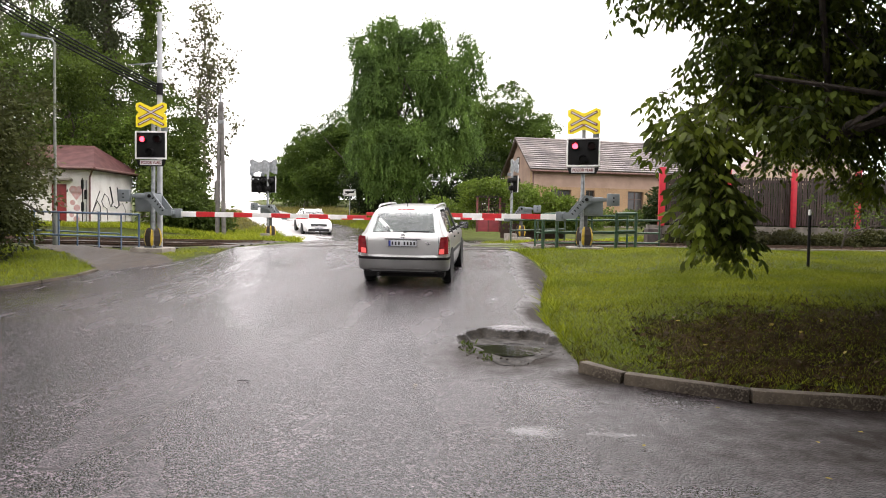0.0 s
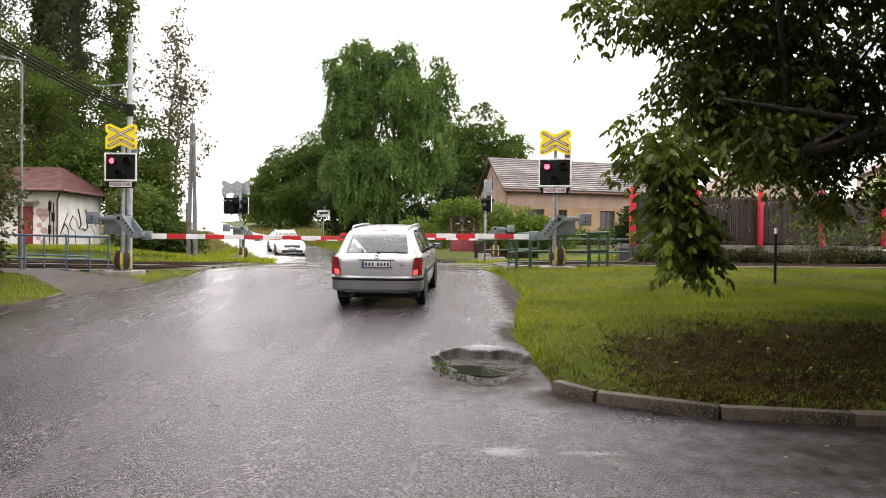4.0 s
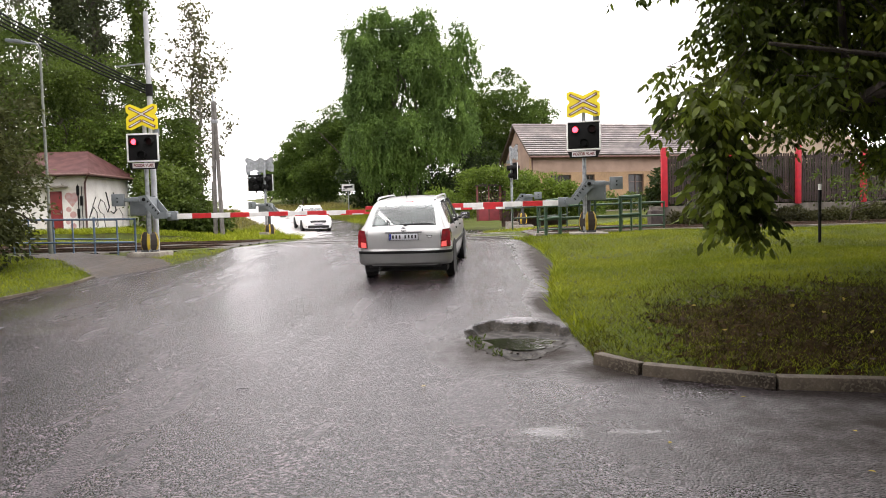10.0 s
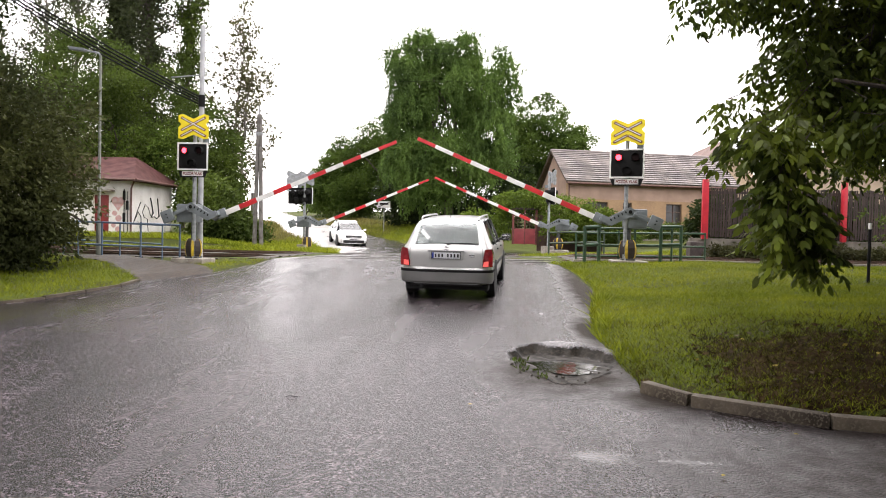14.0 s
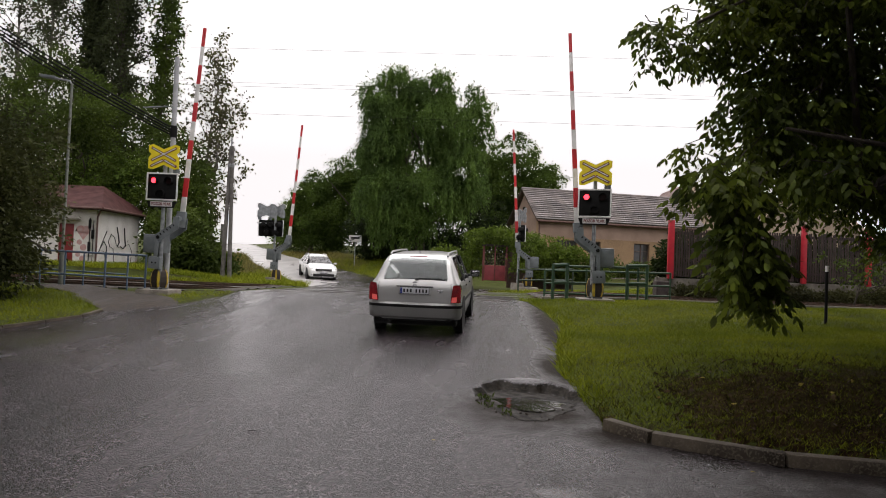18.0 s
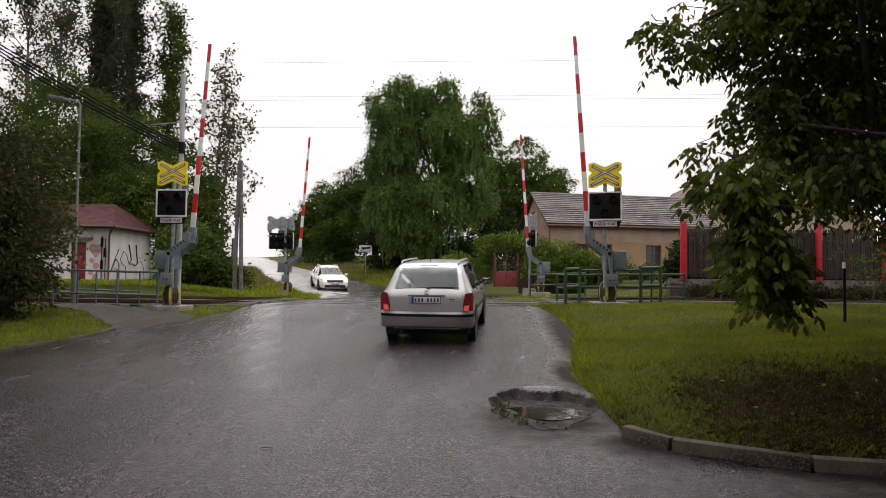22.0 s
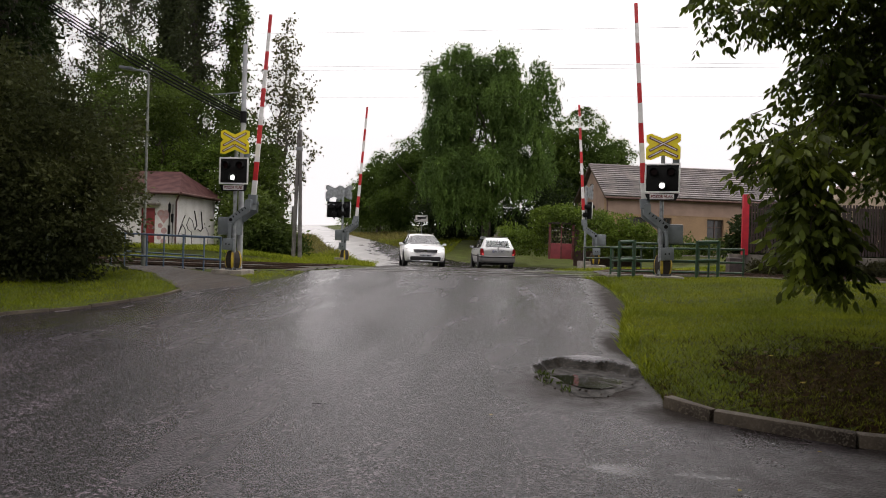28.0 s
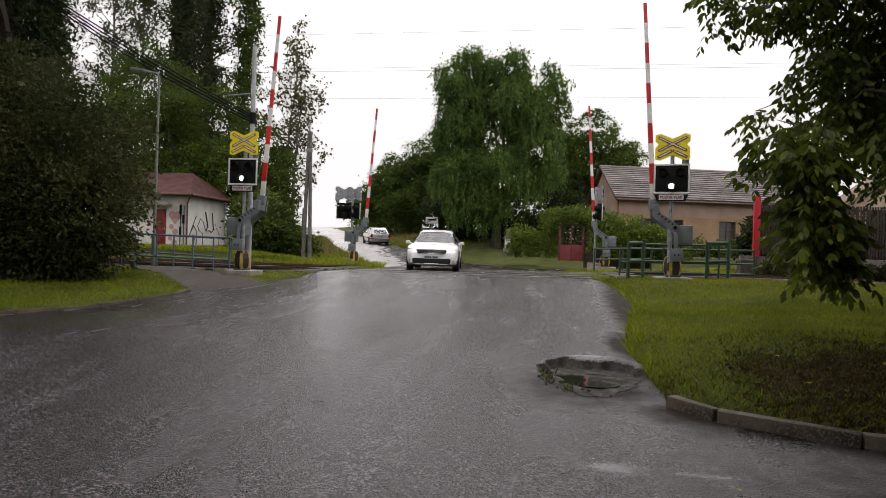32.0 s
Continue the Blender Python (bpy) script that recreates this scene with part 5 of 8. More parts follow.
# ---- cars ----
tyre_mat = surf("tyre_rubber", (0.015, 0.015, 0.015), (0.025, 0.024, 0.022), 20, (0.6, 0.8), 0.3, 80)
rim_mat = surf("alloy_rim", (0.4, 0.41, 0.42), (0.3, 0.3, 0.31), 8, (0.3, 0.45), 0.05, 50, metal=0.8)
car_glass = glass("tinted_car_glass", (0.34, 0.38, 0.37))
trim_black = surf("black_bumper_trim", (0.012, 0.012, 0.012), (0.018, 0.018, 0.018), 10, (0.5, 0.7), 0.2, 90, spec=0.3)
tail_red = surf("red_tail_lens", (0.24, 0.008, 0.012), (0.14, 0.006, 0.01), 9, (0.08, 0.15), 0.0, 20, coat=0.5)
brake_red = surf("lit_brake_lens", (0.55, 0.12, 0.12), None, 9, (0.15, 0.25), 0.0, 20, glow=(1.0, 0.1, 0.08, 0.7))
clear_lens = surf("clear_lamp_lens", (0.6, 0.6, 0.6), (0.5, 0.5, 0.5), 9, (0.05, 0.1), 0.0, 20, metal=0.5, coat=0.5)
head_lit = surf("lit_headlamp", (0.9, 0.9, 0.9), None, 9, (0.1, 0.2), 0.0, 20, glow=(1.0, 0.97, 0.9, 7.0))
plate_mat = surf("number_plate_white", (0.5, 0.51, 0.53), (0.44, 0.45, 0.48), 12, (0.35, 0.45), 0.0, 20)
chrome = surf("chrome", (0.6, 0.6, 0.62), None, 8, (0.1, 0.2), 0.0, 20, metal=1.0)
underside = surf("dark_underbody", (0.01, 0.01, 0.01), None, 8, (0.8, 0.9), 0.0, 20)


def loft(bm, rings, gaps=()):
    """A skin over rings of points. gaps: (row, places round the ring) left open for windows."""
    rows = [[bm.verts.new(p) for p in r] for r in rings]
    n = len(rows[0])
    holes = {(row, i) for row, places in gaps for i in places}
    for k, (a, b) in enumerate(zip(rows, rows[1:])):
        for i in range(n):
            if (k, i) not in holes:
                bm.faces.new((a[i], a[(i + 1) % n], b[(i + 1) % n], b[i]))
    bm.faces.new(rows[0]); bm.faces.new(rows[-1][::-1])


def car_ring(y, zb, zm, zs, zt, wb, ws, wt):
    """One cross-section: sill, flank, belt line and roof; both sides."""
    half = [(0.0, zb), (wb * 0.8, zb), (wb, zb + 0.06), (ws * 0.995, zm - 0.12), (ws, zm), (ws * 0.99, zs - 0.04), (ws * 0.955, zs)]
    half += [(ws * 0.955 + (wt - ws * 0.955) * k, zs + (zt - zs) * k) for k in (0.35, 0.7)] + [(wt, zs + (zt - zs) * 0.9), (wt * 0.86, zt - (zt - zs) * 0.02), (wt * 0.45, zt + 0.012), (0.0, zt + 0.016)]
    return [(x, y, z) for x, z in half] + [(-x, y, z) for x, z in half[-2:0:-1]]


def ring_at(stations, y):
    ys = [s[0] for s in stations]
    return [float(np.interp(y, ys, [s[k] for s in stations])) for k in range(8)]


def side_glass(bm, stations, y0, y1, lo, hi, sg, out=0.006, slope0=0.0, slope1=0.0):
    """A pane on the flank between two stations, from lo to hi of the way up from belt to roof."""
    quad = []
    for y, k in ((y0, lo), (y1, lo), (y1 - slope1, hi), (y0 + slope0, hi)):
        r = ring_at(stations, y)
        ws, wt, zs, zt = r[6] * 0.955, r[7], r[3], r[4]
        quad.append(bm.verts.new((sg * (ws + (wt - ws) * k + out), y, zs + (zt - zs) * k)))
    bm.faces.new(quad)


def wheel(parent, x, y, r, wide):
    w = part("wheel", wheel_hub(r), None, parent, at=pose(x, y, r))
    bm = bmesh.new()
    prof = [(r * 0.64, -wide / 2), (r * 0.9, -wide / 2), (r, -wide / 2 + 0.03), (r, wide / 2 - 0.03), (r * 0.9, wide / 2), (r * 0.64, wide / 2)]
    n = 26
    rows = [[bm.verts.new((px, q * math.cos(2 * math.pi * i / n), q * math.sin(2 * math.pi * i / n))) for q, px in prof] for i in range(n)]
    for i in range(n):
        a, b = rows[i], rows[(i + 1) % n]
        for j in range(len(prof)):
            k = (j + 1) % len(prof)
            bm.faces.new((a[j], a[k], b[k], b[j]))
    part("tyre", bm, tyre_mat, w)
    return w


def wheel_hub(r):
    bm = bmesh.new()
    for sx in (-0.06, 0.06):
        disc(bm, r * 0.2, M3(sx, 0, 0, 0, 90), 0.04, 14)
        for k in range(7):
            a = 2 * math.pi * k / 7
            box(bm, (0.03, r * 0.5, 0.05), M3(sx, math.cos(a) * r * 0.38, math.sin(a) * r * 0.38, math.degrees(a)), 0.006)
        disc(bm, r * 0.62, M3(sx * 0.2, 0, 0, 0, 90), 0.02, 20)
    rod(bm, (-0.08, 0, 0), (0.08, 0, 0), r * 0.64, r * 0.64, 24, False)
    return mesh_of("rim", bm, rim_mat, True)


def cabin(t, half, belt):
    """Dark floor, seats and pillars behind the glass."""
    bm = bmesh.new()
    box(bm, (half * 1.7, 2.7, 0.1), M3(0, -0.45, 0.5), 0.02)
    part("cabin_floor", bm, underside, t)
    seat_mat = surf("grey_upholstery", (0.045, 0.045, 0.047), (0.03, 0.03, 0.03), 10, (0.8, 0.95), 0.3, 90)
    for x in (-0.36, 0.36):
        for y in (0.05, -0.85):
            bm = bmesh.new()
            box(bm, (0.5, 0.14, 0.6), M3(x, y - 0.1, 0.78, -12), 0.05)
            box(bm, (0.26, 0.1, 0.2), M3(x, y - 0.2, 1.17, -8), 0.045)
            part("seat_back", bm, seat_mat, t)
    bm = bmesh.new()
    box(bm, (half * 1.6, 0.4, 0.2), M3(0, 0.95, 0.86), 0.05)
    part("dashboard", bm, underside, t)
    for sg in (-1, 1):
        for y, w in ((-0.93, 0.09), (-0.03, 0.09)):
            bm = bmesh.new()
            rod(bm, (sg * half * 0.945, y, belt), (sg * 0.585, y - 0.02, 1.37), w * 0.5, w * 0.45, 8)
            part("door_pillar", bm, trim_black, t)


def estate_car(paint):
    """A small silver estate car. Its nose points to +y; the origin lies on the ground under its middle."""
    t = thing("estate_car", pose(0, 0, 0), "silver estate car with red tail lamps, wet from rain", "car")
    S = [(-2.095, 0.30, 0.50, 0.72, 0.78, 0.66, 0.70, 0.6), (-2.085, 0.27, 0.52, 0.84, 0.90, 0.70, 0.76, 0.66), (-2.04, 0.25, 0.55, 0.935, 0.97, 0.72, 0.79, 0.665),
         (-1.95, 0.24, 0.55, 0.945, 1.09, 0.74, 0.81, 0.64), (-1.80, 0.22, 0.55, 0.945, 1.30, 0.78, 0.823, 0.60), (-1.70, 0.22, 0.55, 0.945, 1.395, 0.78, 0.823, 0.58),
         (-1.5, 0.2, 0.55, 0.94, 1.43, 0.78, 0.823, 0.575), (-0.6, 0.19, 0.55, 0.93, 1.445, 0.78, 0.823, 0.575), (0.1, 0.19, 0.55, 0.92, 1.43, 0.78, 0.823, 0.57),
         (0.45, 0.19, 0.55, 0.91, 1.37, 0.78, 0.823, 0.565), (1.15, 0.2, 0.55, 0.89, 0.955, 0.78, 0.82, 0.66), (1.6, 0.2, 0.53, 0.83, 0.88, 0.77, 0.8, 0.6),
         (1.95, 0.22, 0.5, 0.72, 0.76, 0.72, 0.74, 0.5), (2.1, 0.28, 0.45, 0.58, 0.62, 0.6, 0.62, 0.42)]
    bm = bmesh.new()
    flank, screen = (6, 7, 8, 15, 16, 17), (10, 11, 12, 13)
    loft(bm, [car_ring(*s) for s in S], [(6, flank), (7, flank), (8, flank), (9, flank), (2, screen), (3, screen), (4, screen), (9, screen)])
    body = part("body", bm, paint, t)
    cabin(t, 0.823, 0.9)
    # wheel arches
    for yy in (-1.27, 1.19):
        for sg in (-1, 1):
            bm = bmesh.new()
            disc(bm, 0.35, M3(sg * 0.765, yy, 0.31, 0, 90), 0.14, 24)
            part("wheel_arch", bm, underside, body)
            wheel(t, sg * 0.735, yy, 0.29, 0.19)
    # rear screen, side windows, windscreen
    bm = bmesh.new()
    def rear_point(u, v):
        y = -2.035 + (-1.69 + 2.035) * v
        r = ring_at(S, y)
        return Vector((u * (0.585 - 0.075 * v), y - 0.012, r[4] + 0.02 - 0.012 * abs(u)))
    grid = [[bm.verts.new(rear_point(u, v)) for u in np.linspace(-1, 1, 9)] for v in np.linspace(0, 1, 5)]
    for a, b in zip(grid, grid[1:]):
        for i in range(8):
            bm.faces.new((a[i], a[i + 1], b[i + 1], b[i]))
    bmesh.ops.solidify(bm, geom=bm.faces[:], thickness=0.006)
    scr = part("rear_screen", bm, car_glass, t)
    scr.visible_shadow = False
    for sg in (-1, 1):
        for y0, y1, s0, s1 in ((-1.75, -0.95, 0.12, 0.0), (-0.9, -0.05, 0.0, 0.0), (0.0, 0.95, 0.0, 0.55)):
            bm = bmesh.new()
            side_glass(bm, S, y0, y1, 0.08, 0.82, sg, 0.008, s0, s1)
            bmesh.ops.solidify(bm, geom=bm.faces[:], thickness=0.006)
            part("side_window", bm, car_glass, t, smooth=False).visible_shadow = False
    bm = bmesh.new()
    q = [bm.verts.new(p) for p in ((-0.62, 1.08, 0.985), (0.62, 1.08, 0.985), (0.53, 0.5, 1.36), (-0.53, 0.5, 1.36))]
    bm.faces.new(q)
    bmesh.ops.solidify(bm, geom=bm.faces[:], thickness=0.008)
    part("windscreen", bm, car_glass, t, smooth=False).visible_shadow = False
    # rear bumper wrapping round the corners, with a black strip
    def bend(u, out=0.0):
        a = abs(u)
        return (math.copysign(min(a, 1.0) ** 0.9 * (0.832 + out), u) if u else 0.0, -2.175 - out + 0.1 * a ** 3 + 0.5 * max(0.0, a - 0.86) / 0.14 * (a - 0.86))
    us = np.linspace(-1, 1, 25)
    bm = bmesh.new()
    rows = []
    for z, inset in ((0.285, 0.06), (0.32, 0.015), (0.4, 0.0), (0.535, 0.0), (0.575, 0.05)):
        row = []
        for u in us:
            x, y = bend(u)
            row.append((x * (1 - inset * 0.25), y + inset, z))
        # returns along the flanks
        row = [(row[0][0], -1.62, z)] + row + [(row[-1][0], -1.62, z)]
        rows.append([bm.verts.new(q) for q in row])
    for a, b in zip(rows, rows[1:]):
        for i in range(len(a) - 1):
            bm.faces.new((a[i], a[i + 1], b[i + 1], b[i]))
    bmesh.ops.solidify(bm, geom=bm.faces[:], thickness=0.015)
    bump = part("rear_bumper", bm, paint, t)
    bm = bmesh.new()
    rows = []
    for z in (0.49, 0.54):
        row = [bend(u, 0.007) for u in us]
        row = [(row[0][0], -1.62)] + row + [(row[-1][0], -1.62)]
        rows.append([bm.verts.new((x, y, z)) for x, y in row])
    for a, b in zip(rows, rows[1:]):
        for i in range(len(a) - 1):
            bm.faces.new((a[i], a[i + 1], b[i + 1], b[i]))
    bmesh.ops.solidify(bm, geom=bm.faces[:], thickness=0.01)
    part("bumper_strip", bm, trim_black, bump, "black rubbing strip")
    bm = bmesh.new()
    box(bm, (1.5, 3.9, 0.1), M3(0, 0, 0.2), 0.02)
    part("underbody", bm, underside, t)
    bm = bmesh.new()
    box(bm, (1.3, 0.06, 0.07), M3(0, -2.05, 0.275), 0.02)
    part("rear_valance", bm, trim_black, t)
    # tail lamps at the corners: dark red above, paler reflector below
    for sg in (-1, 1):
        bm = bmesh.new()
        prism(bm, [(sg * 0.655, 0.585), (sg * 0.83, 0.6), (sg * 0.83, 0.82), (sg * 0.805, 0.915), (sg * 0.695, 0.905), (sg * 0.675, 0.8)], -2.125, -1.86)
        for v in bm.verts:
            if abs(v.co.x) > 0.76:
                v.co.y += 0.055
        lm = part("tail_lamp", bm, tail_red, t, smooth=False)
        bm = bmesh.new()
        prism(bm, [(sg * 0.668, 0.6), (sg * 0.762, 0.607), (sg * 0.762, 0.7), (sg * 0.678, 0.69)], -2.131, -2.1)
        part("lit_lamp", bm, brake_red, lm, "lit red lamp", smooth=False)
        for zz in (0.745, 0.83):
            bm = bmesh.new()
            disc(bm, 0.038, M3(sg * 0.722, -2.126, zz, 90), 0.012, 18)
            part("lamp_bowl", bm, tail_red, lm)
    # number plate and recess
    bm = bmesh.new()
    box(bm, (0.6, 0.02, 0.15), M3(0, -2.097, 0.785), 0.01)
    pl = part("plate_recess", bm, paint, t)
    bm = bmesh.new()
    box(bm, (0.66, 0.035, 0.022), M3(0, -2.102, 0.862), 0.006)
    part("grip_strip", bm, surf("dull_grip_chrome", (0.2, 0.2, 0.2), None, 5, (0.3, 0.4), 0.0, 30, metal=0.6), t, "dull chrome strip over the plate")
    for k, (bx, bz) in enumerate(((0.46, 0.8), (0.47, 0.772))):
        bm = bmesh.new()
        box(bm, (0.1 - 0.03 * k, 0.01, 0.016), M3(bx, -2.1, bz), 0.002)
        part("lettering_bar", bm, chrome, t, smooth=False)
    # tailgate shut lines
    for sg in (-1, 1):
        bm = bmesh.new()
        sweep(bm, [(sg * 0.655, -2.09, 0.58), (sg * 0.66, -2.1, 0.7), (sg * 0.655, -2.1, 0.86), (sg * 0.648, -2.062, 0.93)], round_profile(0.004, 5))
        part("shut_line", bm, trim_black, t)
    bm = bmesh.new()
    box(bm, (0.535, 0.012, 0.125), M3(0, -2.112, 0.785), 0.004)
    part("plate_frame", bm, trim_black, pl)
    bm = bmesh.new()
    box(bm, (0.515, 0.008, 0.108), M3(0, -2.12, 0.785), 0.003)
    number = part("number_plate", bm, plate_mat, t, "white number plate with dark bars")
    for k in range(7):
        bm = bmesh.new()
        box(bm, (0.03, 0.004, 0.06), M3(-0.185 + 0.06 * k + (0.04 if k > 2 else 0), -2.126, 0.785))
        part("plate_bar", bm, trim_black, number, smooth=False)
    bm = bmesh.new()
    box(bm, (0.035, 0.004, 0.1), M3(-0.236, -2.1255, 0.785))
    part("blue_strip", bm, surf("plate_blue", (0.01, 0.03, 0.25), None, 5), number, smooth=False)
    # wiper, badge, aerial, brake light, roof rails, mirrors
    bm = bmesh.new()
    rod(bm, (0.02, -2.05, 1.0), (0.48, -2.04, 1.01), 0.009, 0.006, 6)
    box(bm, (0.06, 0.03, 0.035), M3(0.03, -2.055, 0.99), 0.008)
    part("rear_wiper", bm, trim_black, t)
    bm = bmesh.new()
    disc(bm, 0.045, M3(0.0, -2.075, 0.905, 80), 0.02, 18)
    part("badge", bm, chrome, t)
    bm = bmesh.new()
    box(bm, (0.33, 0.03, 0.022), M3(0, -1.73, 1.385), 0.005)
    part("high_brake_light", bm, tail_red, t)
    bm = bmesh.new()
    rod(bm, (0, -1.55, 1.44), (0, -1.62, 1.53), 0.006, 0.004, 6)
    part("aerial", bm, trim_black, t)
    for sg in (-1, 1):
        bm = bmesh.new()
        pipe(bm, [(sg * 0.53, -1.64, 1.405), (sg * 0.53, -1.5, 1.455), (sg * 0.53, -0.6, 1.465), (sg * 0.53, 0.1, 1.455), (sg * 0.53, 0.3, 1.4)], 0.018)
        part("roof_rail", bm, surf("silver_rail", (0.4, 0.4, 0.4), None, 5, (0.3, 0.4), 0.0, 30, metal=0.6), t)
        bm = bmesh.new()
        box(bm, (0.2, 0.1, 0.14), M3(sg * 0.9, 0.72, 0.97), 0.035)
        rod(bm, (sg * 0.74, 0.75, 0.93), (sg * 0.86, 0.72, 0.94), 0.03, 0.03, 8)
        mr = part("side_mirror", bm, trim_black, t)
        bm = bmesh.new()
        box(bm, (0.17, 0.01, 0.11), M3(sg * 0.9, 0.665, 0.97), 0.02)
        part("mirror_glass", bm, chrome, mr)
        bm = bmesh.new()
        box(bm, (0.03, 0.1, 0.03), M3(sg * 0.825, -0.75, 0.83), 0.01)
        part("door_handle", bm, trim_black, t)
        bm = bmesh.new()
        box(bm, (0.03, 0.1, 0.03), M3(sg * 0.825, 0.15, 0.83), 0.01)
        part("door_handle", bm, trim_black, t)
        bm = bmesh.new()
        box(bm, (0.02, 2.1, 0.06), M3(sg * 0.825, -0.05, 0.56), 0.006)
        part("rubbing_strip", bm, trim_black, t)
    bm = bmesh.new()
    for x in (-0.6, 0.6):
        box(bm, (0.28, 0.05, 0.16), M3(x, 2.02, 0.64), 0.03)
    part("headlamps", bm, clear_lens, t)
    bm = bmesh.new()
    rod(bm, (-0.45, -2.14, 0.22), (-0.45, -1.9, 0.22), 0.025, 0.025, 10)
    part("exhaust_pipe", bm, trim_black, t)
    return t


def saloon_car(paint, label, lit=True):
    """A large family car, seen from its front. Its nose points to +y."""
    t = thing("saloon_car", pose(0, 0, 0), label, "car")
    S = [(-2.38, 0.32, 0.55, 0.8, 0.84, 0.7, 0.74, 0.6), (-2.25, 0.26, 0.58, 0.95, 1.0, 0.8, 0.87, 0.66), (-1.95, 0.24, 0.58, 0.98, 1.22, 0.84, 0.905, 0.63), (-1.5, 0.2, 0.58, 0.97, 1.38, 0.85, 0.915, 0.6),
         (-0.6, 0.18, 0.58, 0.95, 1.485, 0.85, 0.905, 0.6), (0.0, 0.18, 0.58, 0.93, 1.475, 0.85, 0.905, 0.6), (0.35, 0.18, 0.58, 0.92, 1.385, 0.85, 0.905, 0.6), (1.2, 0.18, 0.57, 0.9, 0.985, 0.85, 0.91, 0.7),
         (1.75, 0.18, 0.55, 0.86, 0.91, 0.84, 0.895, 0.68), (2.1, 0.18, 0.52, 0.78, 0.82, 0.82, 0.865, 0.62), (2.28, 0.19, 0.48, 0.68, 0.72, 0.78, 0.82, 0.58), (2.38, 0.22, 0.42, 0.56, 0.6, 0.68, 0.72, 0.5)]
    bm = bmesh.new()
    flank, screen = (6, 7, 8, 15, 16, 17), (10, 11, 12, 13)
    loft(bm, [car_ring(*s) for s in S], [(2, flank), (3, flank), (4, flank), (5, flank), (6, flank), (1, screen), (2, screen), (6, screen)])
    body = part("body", bm, paint, t)
    cabin(t, 0.915, 0.95)
    for yy in (-1.42, 1.37):
        for sg in (-1, 1):
            bm = bmesh.new()
            disc(bm, 0.385, M3(sg * 0.85, yy, 0.34, 0, 90), 0.15, 24)
            part("wheel_arch", bm, underside, body)
            wheel(t, sg * 0.81, yy, 0.325, 0.22)
    for sg in (-1, 1):
        for y0, y1, s0, s1 in ((-1.8, -1.0, 0.2, 0.0), (-0.95, -0.05, 0.0, 0.0), (0.0, 1.0, 0.0, 0.7)):
            bm = bmesh.new()
            side_glass(bm, S, y0, y1, 0.08, 0.82, sg, 0.008, s0, s1)
            bmesh.ops.solidify(bm, geom=bm.faces[:], thickness=0.006)
            part("side_window", bm, car_glass, t, smooth=False).visible_shadow = False
        bm = bmesh.new()
        box(bm, (0.17, 0.1, 0.11), M3(sg * 0.99, 0.82, 0.99), 0.035)
        rod(bm, (sg * 0.84, 0.85, 0.95), (sg * 0.95, 0.82, 0.97), 0.03, 0.03, 8)
        part("side_mirror", bm, paint, t)
        bm = bmesh.new()
        prism(bm, [(sg * 0.46, 0.62), (sg * 0.84, 0.66), (sg * 0.83, 0.76), (sg * 0.48, 0.71)], 2.08, 2.335)
        for v in bm.verts:
            if abs(v.co.x) > 0.7 and v.co.y > 2.2:
                v.co.y -= 0.16
        hl = part("headlamp", bm, clear_lens, t, smooth=False)
        if lit:
            bm = bmesh.new()
            disc(bm, 0.045, M3(sg * 0.6, 2.335, 0.685, 90), 0.02, 16)
            part("lit_bulb", bm, head_lit, hl, "lit white headlamp")
        bm = bmesh.new()
        box(bm, (0.2, 0.03, 0.07), M3(sg * 0.66, 2.365, 0.36, 0, 0, -sg * 14), 0.012)
        part("fog_lamp", bm, trim_black, t)
    bm = bmesh.new()
    q = [bm.verts.new(p) for p in ((-0.74, 1.16, 1.005), (0.74, 1.16, 1.005), (0.56, 0.45, 1.365), (-0.56, 0.45, 1.365))]
    bm.faces.new(q)
    bmesh.ops.solidify(bm, geom=bm.faces[:], thickness=0.01)
    # opaque grey base colour stands in for sky mirrored in the glass
    part("windscreen", bm, surf("sky_lit_windscreen", (0.1, 0.105, 0.105), (0.06, 0.065, 0.065), 1.5, (0.06, 0.1), 0.0, 20, spec=1.0, coat=1.0), t, smooth=False)
    bm = bmesh.new()
    q = [bm.verts.new(p) for p in ((-0.62, -1.55, 1.37), (0.62, -1.55, 1.37), (0.68, -2.2, 1.03), (-0.68, -2.2, 1.03))]
    bm.faces.new(q)
    bmesh.ops.solidify(bm, geom=bm.faces[:], thickness=0.01)
    part("rear_screen", bm, car_glass, t, smooth=False).visible_shadow = False
    bm = bmesh.new()
    for k in range(4):
        box(bm, (0.92 - 0.02 * k, 0.03, 0.01), M3(0, 2.372 + 0.006 * k, 0.71 - 0.04 * k), 0.003)
    g = part("grille", bm, rim_mat, t)
    bm = bmesh.new()
    box(bm, (0.98, 0.06, 0.17), M3(0, 2.35, 0.65), 0.01)
    part("grille_back", bm, trim_black, g)
    bm = bmesh.new()
    box(bm, (1.3, 0.06, 0.18), M3(0, 2.37, 0.34), 0.02)
    box(bm, (1.6, 0.1, 0.05), M3(0, 2.3, 0.2), 0.015)
    part("lower_intake", bm, trim_black, t)
    bm = bmesh.new()
    box(bm, (0.52, 0.02, 0.11), M3(0, 2.4, 0.47), 0.004)
    n = part("number_plate", bm, plate_mat, t, "white number plate with dark bars")
    for k in range(7):
        bm = bmesh.new()
        box(bm, (0.04, 0.004, 0.07), M3(-0.19 + 0.06 * k + (0.04 if k > 2 else 0), 2.412, 0.47))
        part("plate_bar", bm, trim_black, n, smooth=False)
    bm = bmesh.new()
    disc(bm, 0.06, M3(0, 2.385, 0.66, 90), 0.02, 18)
    part("badge", bm, chrome, t)
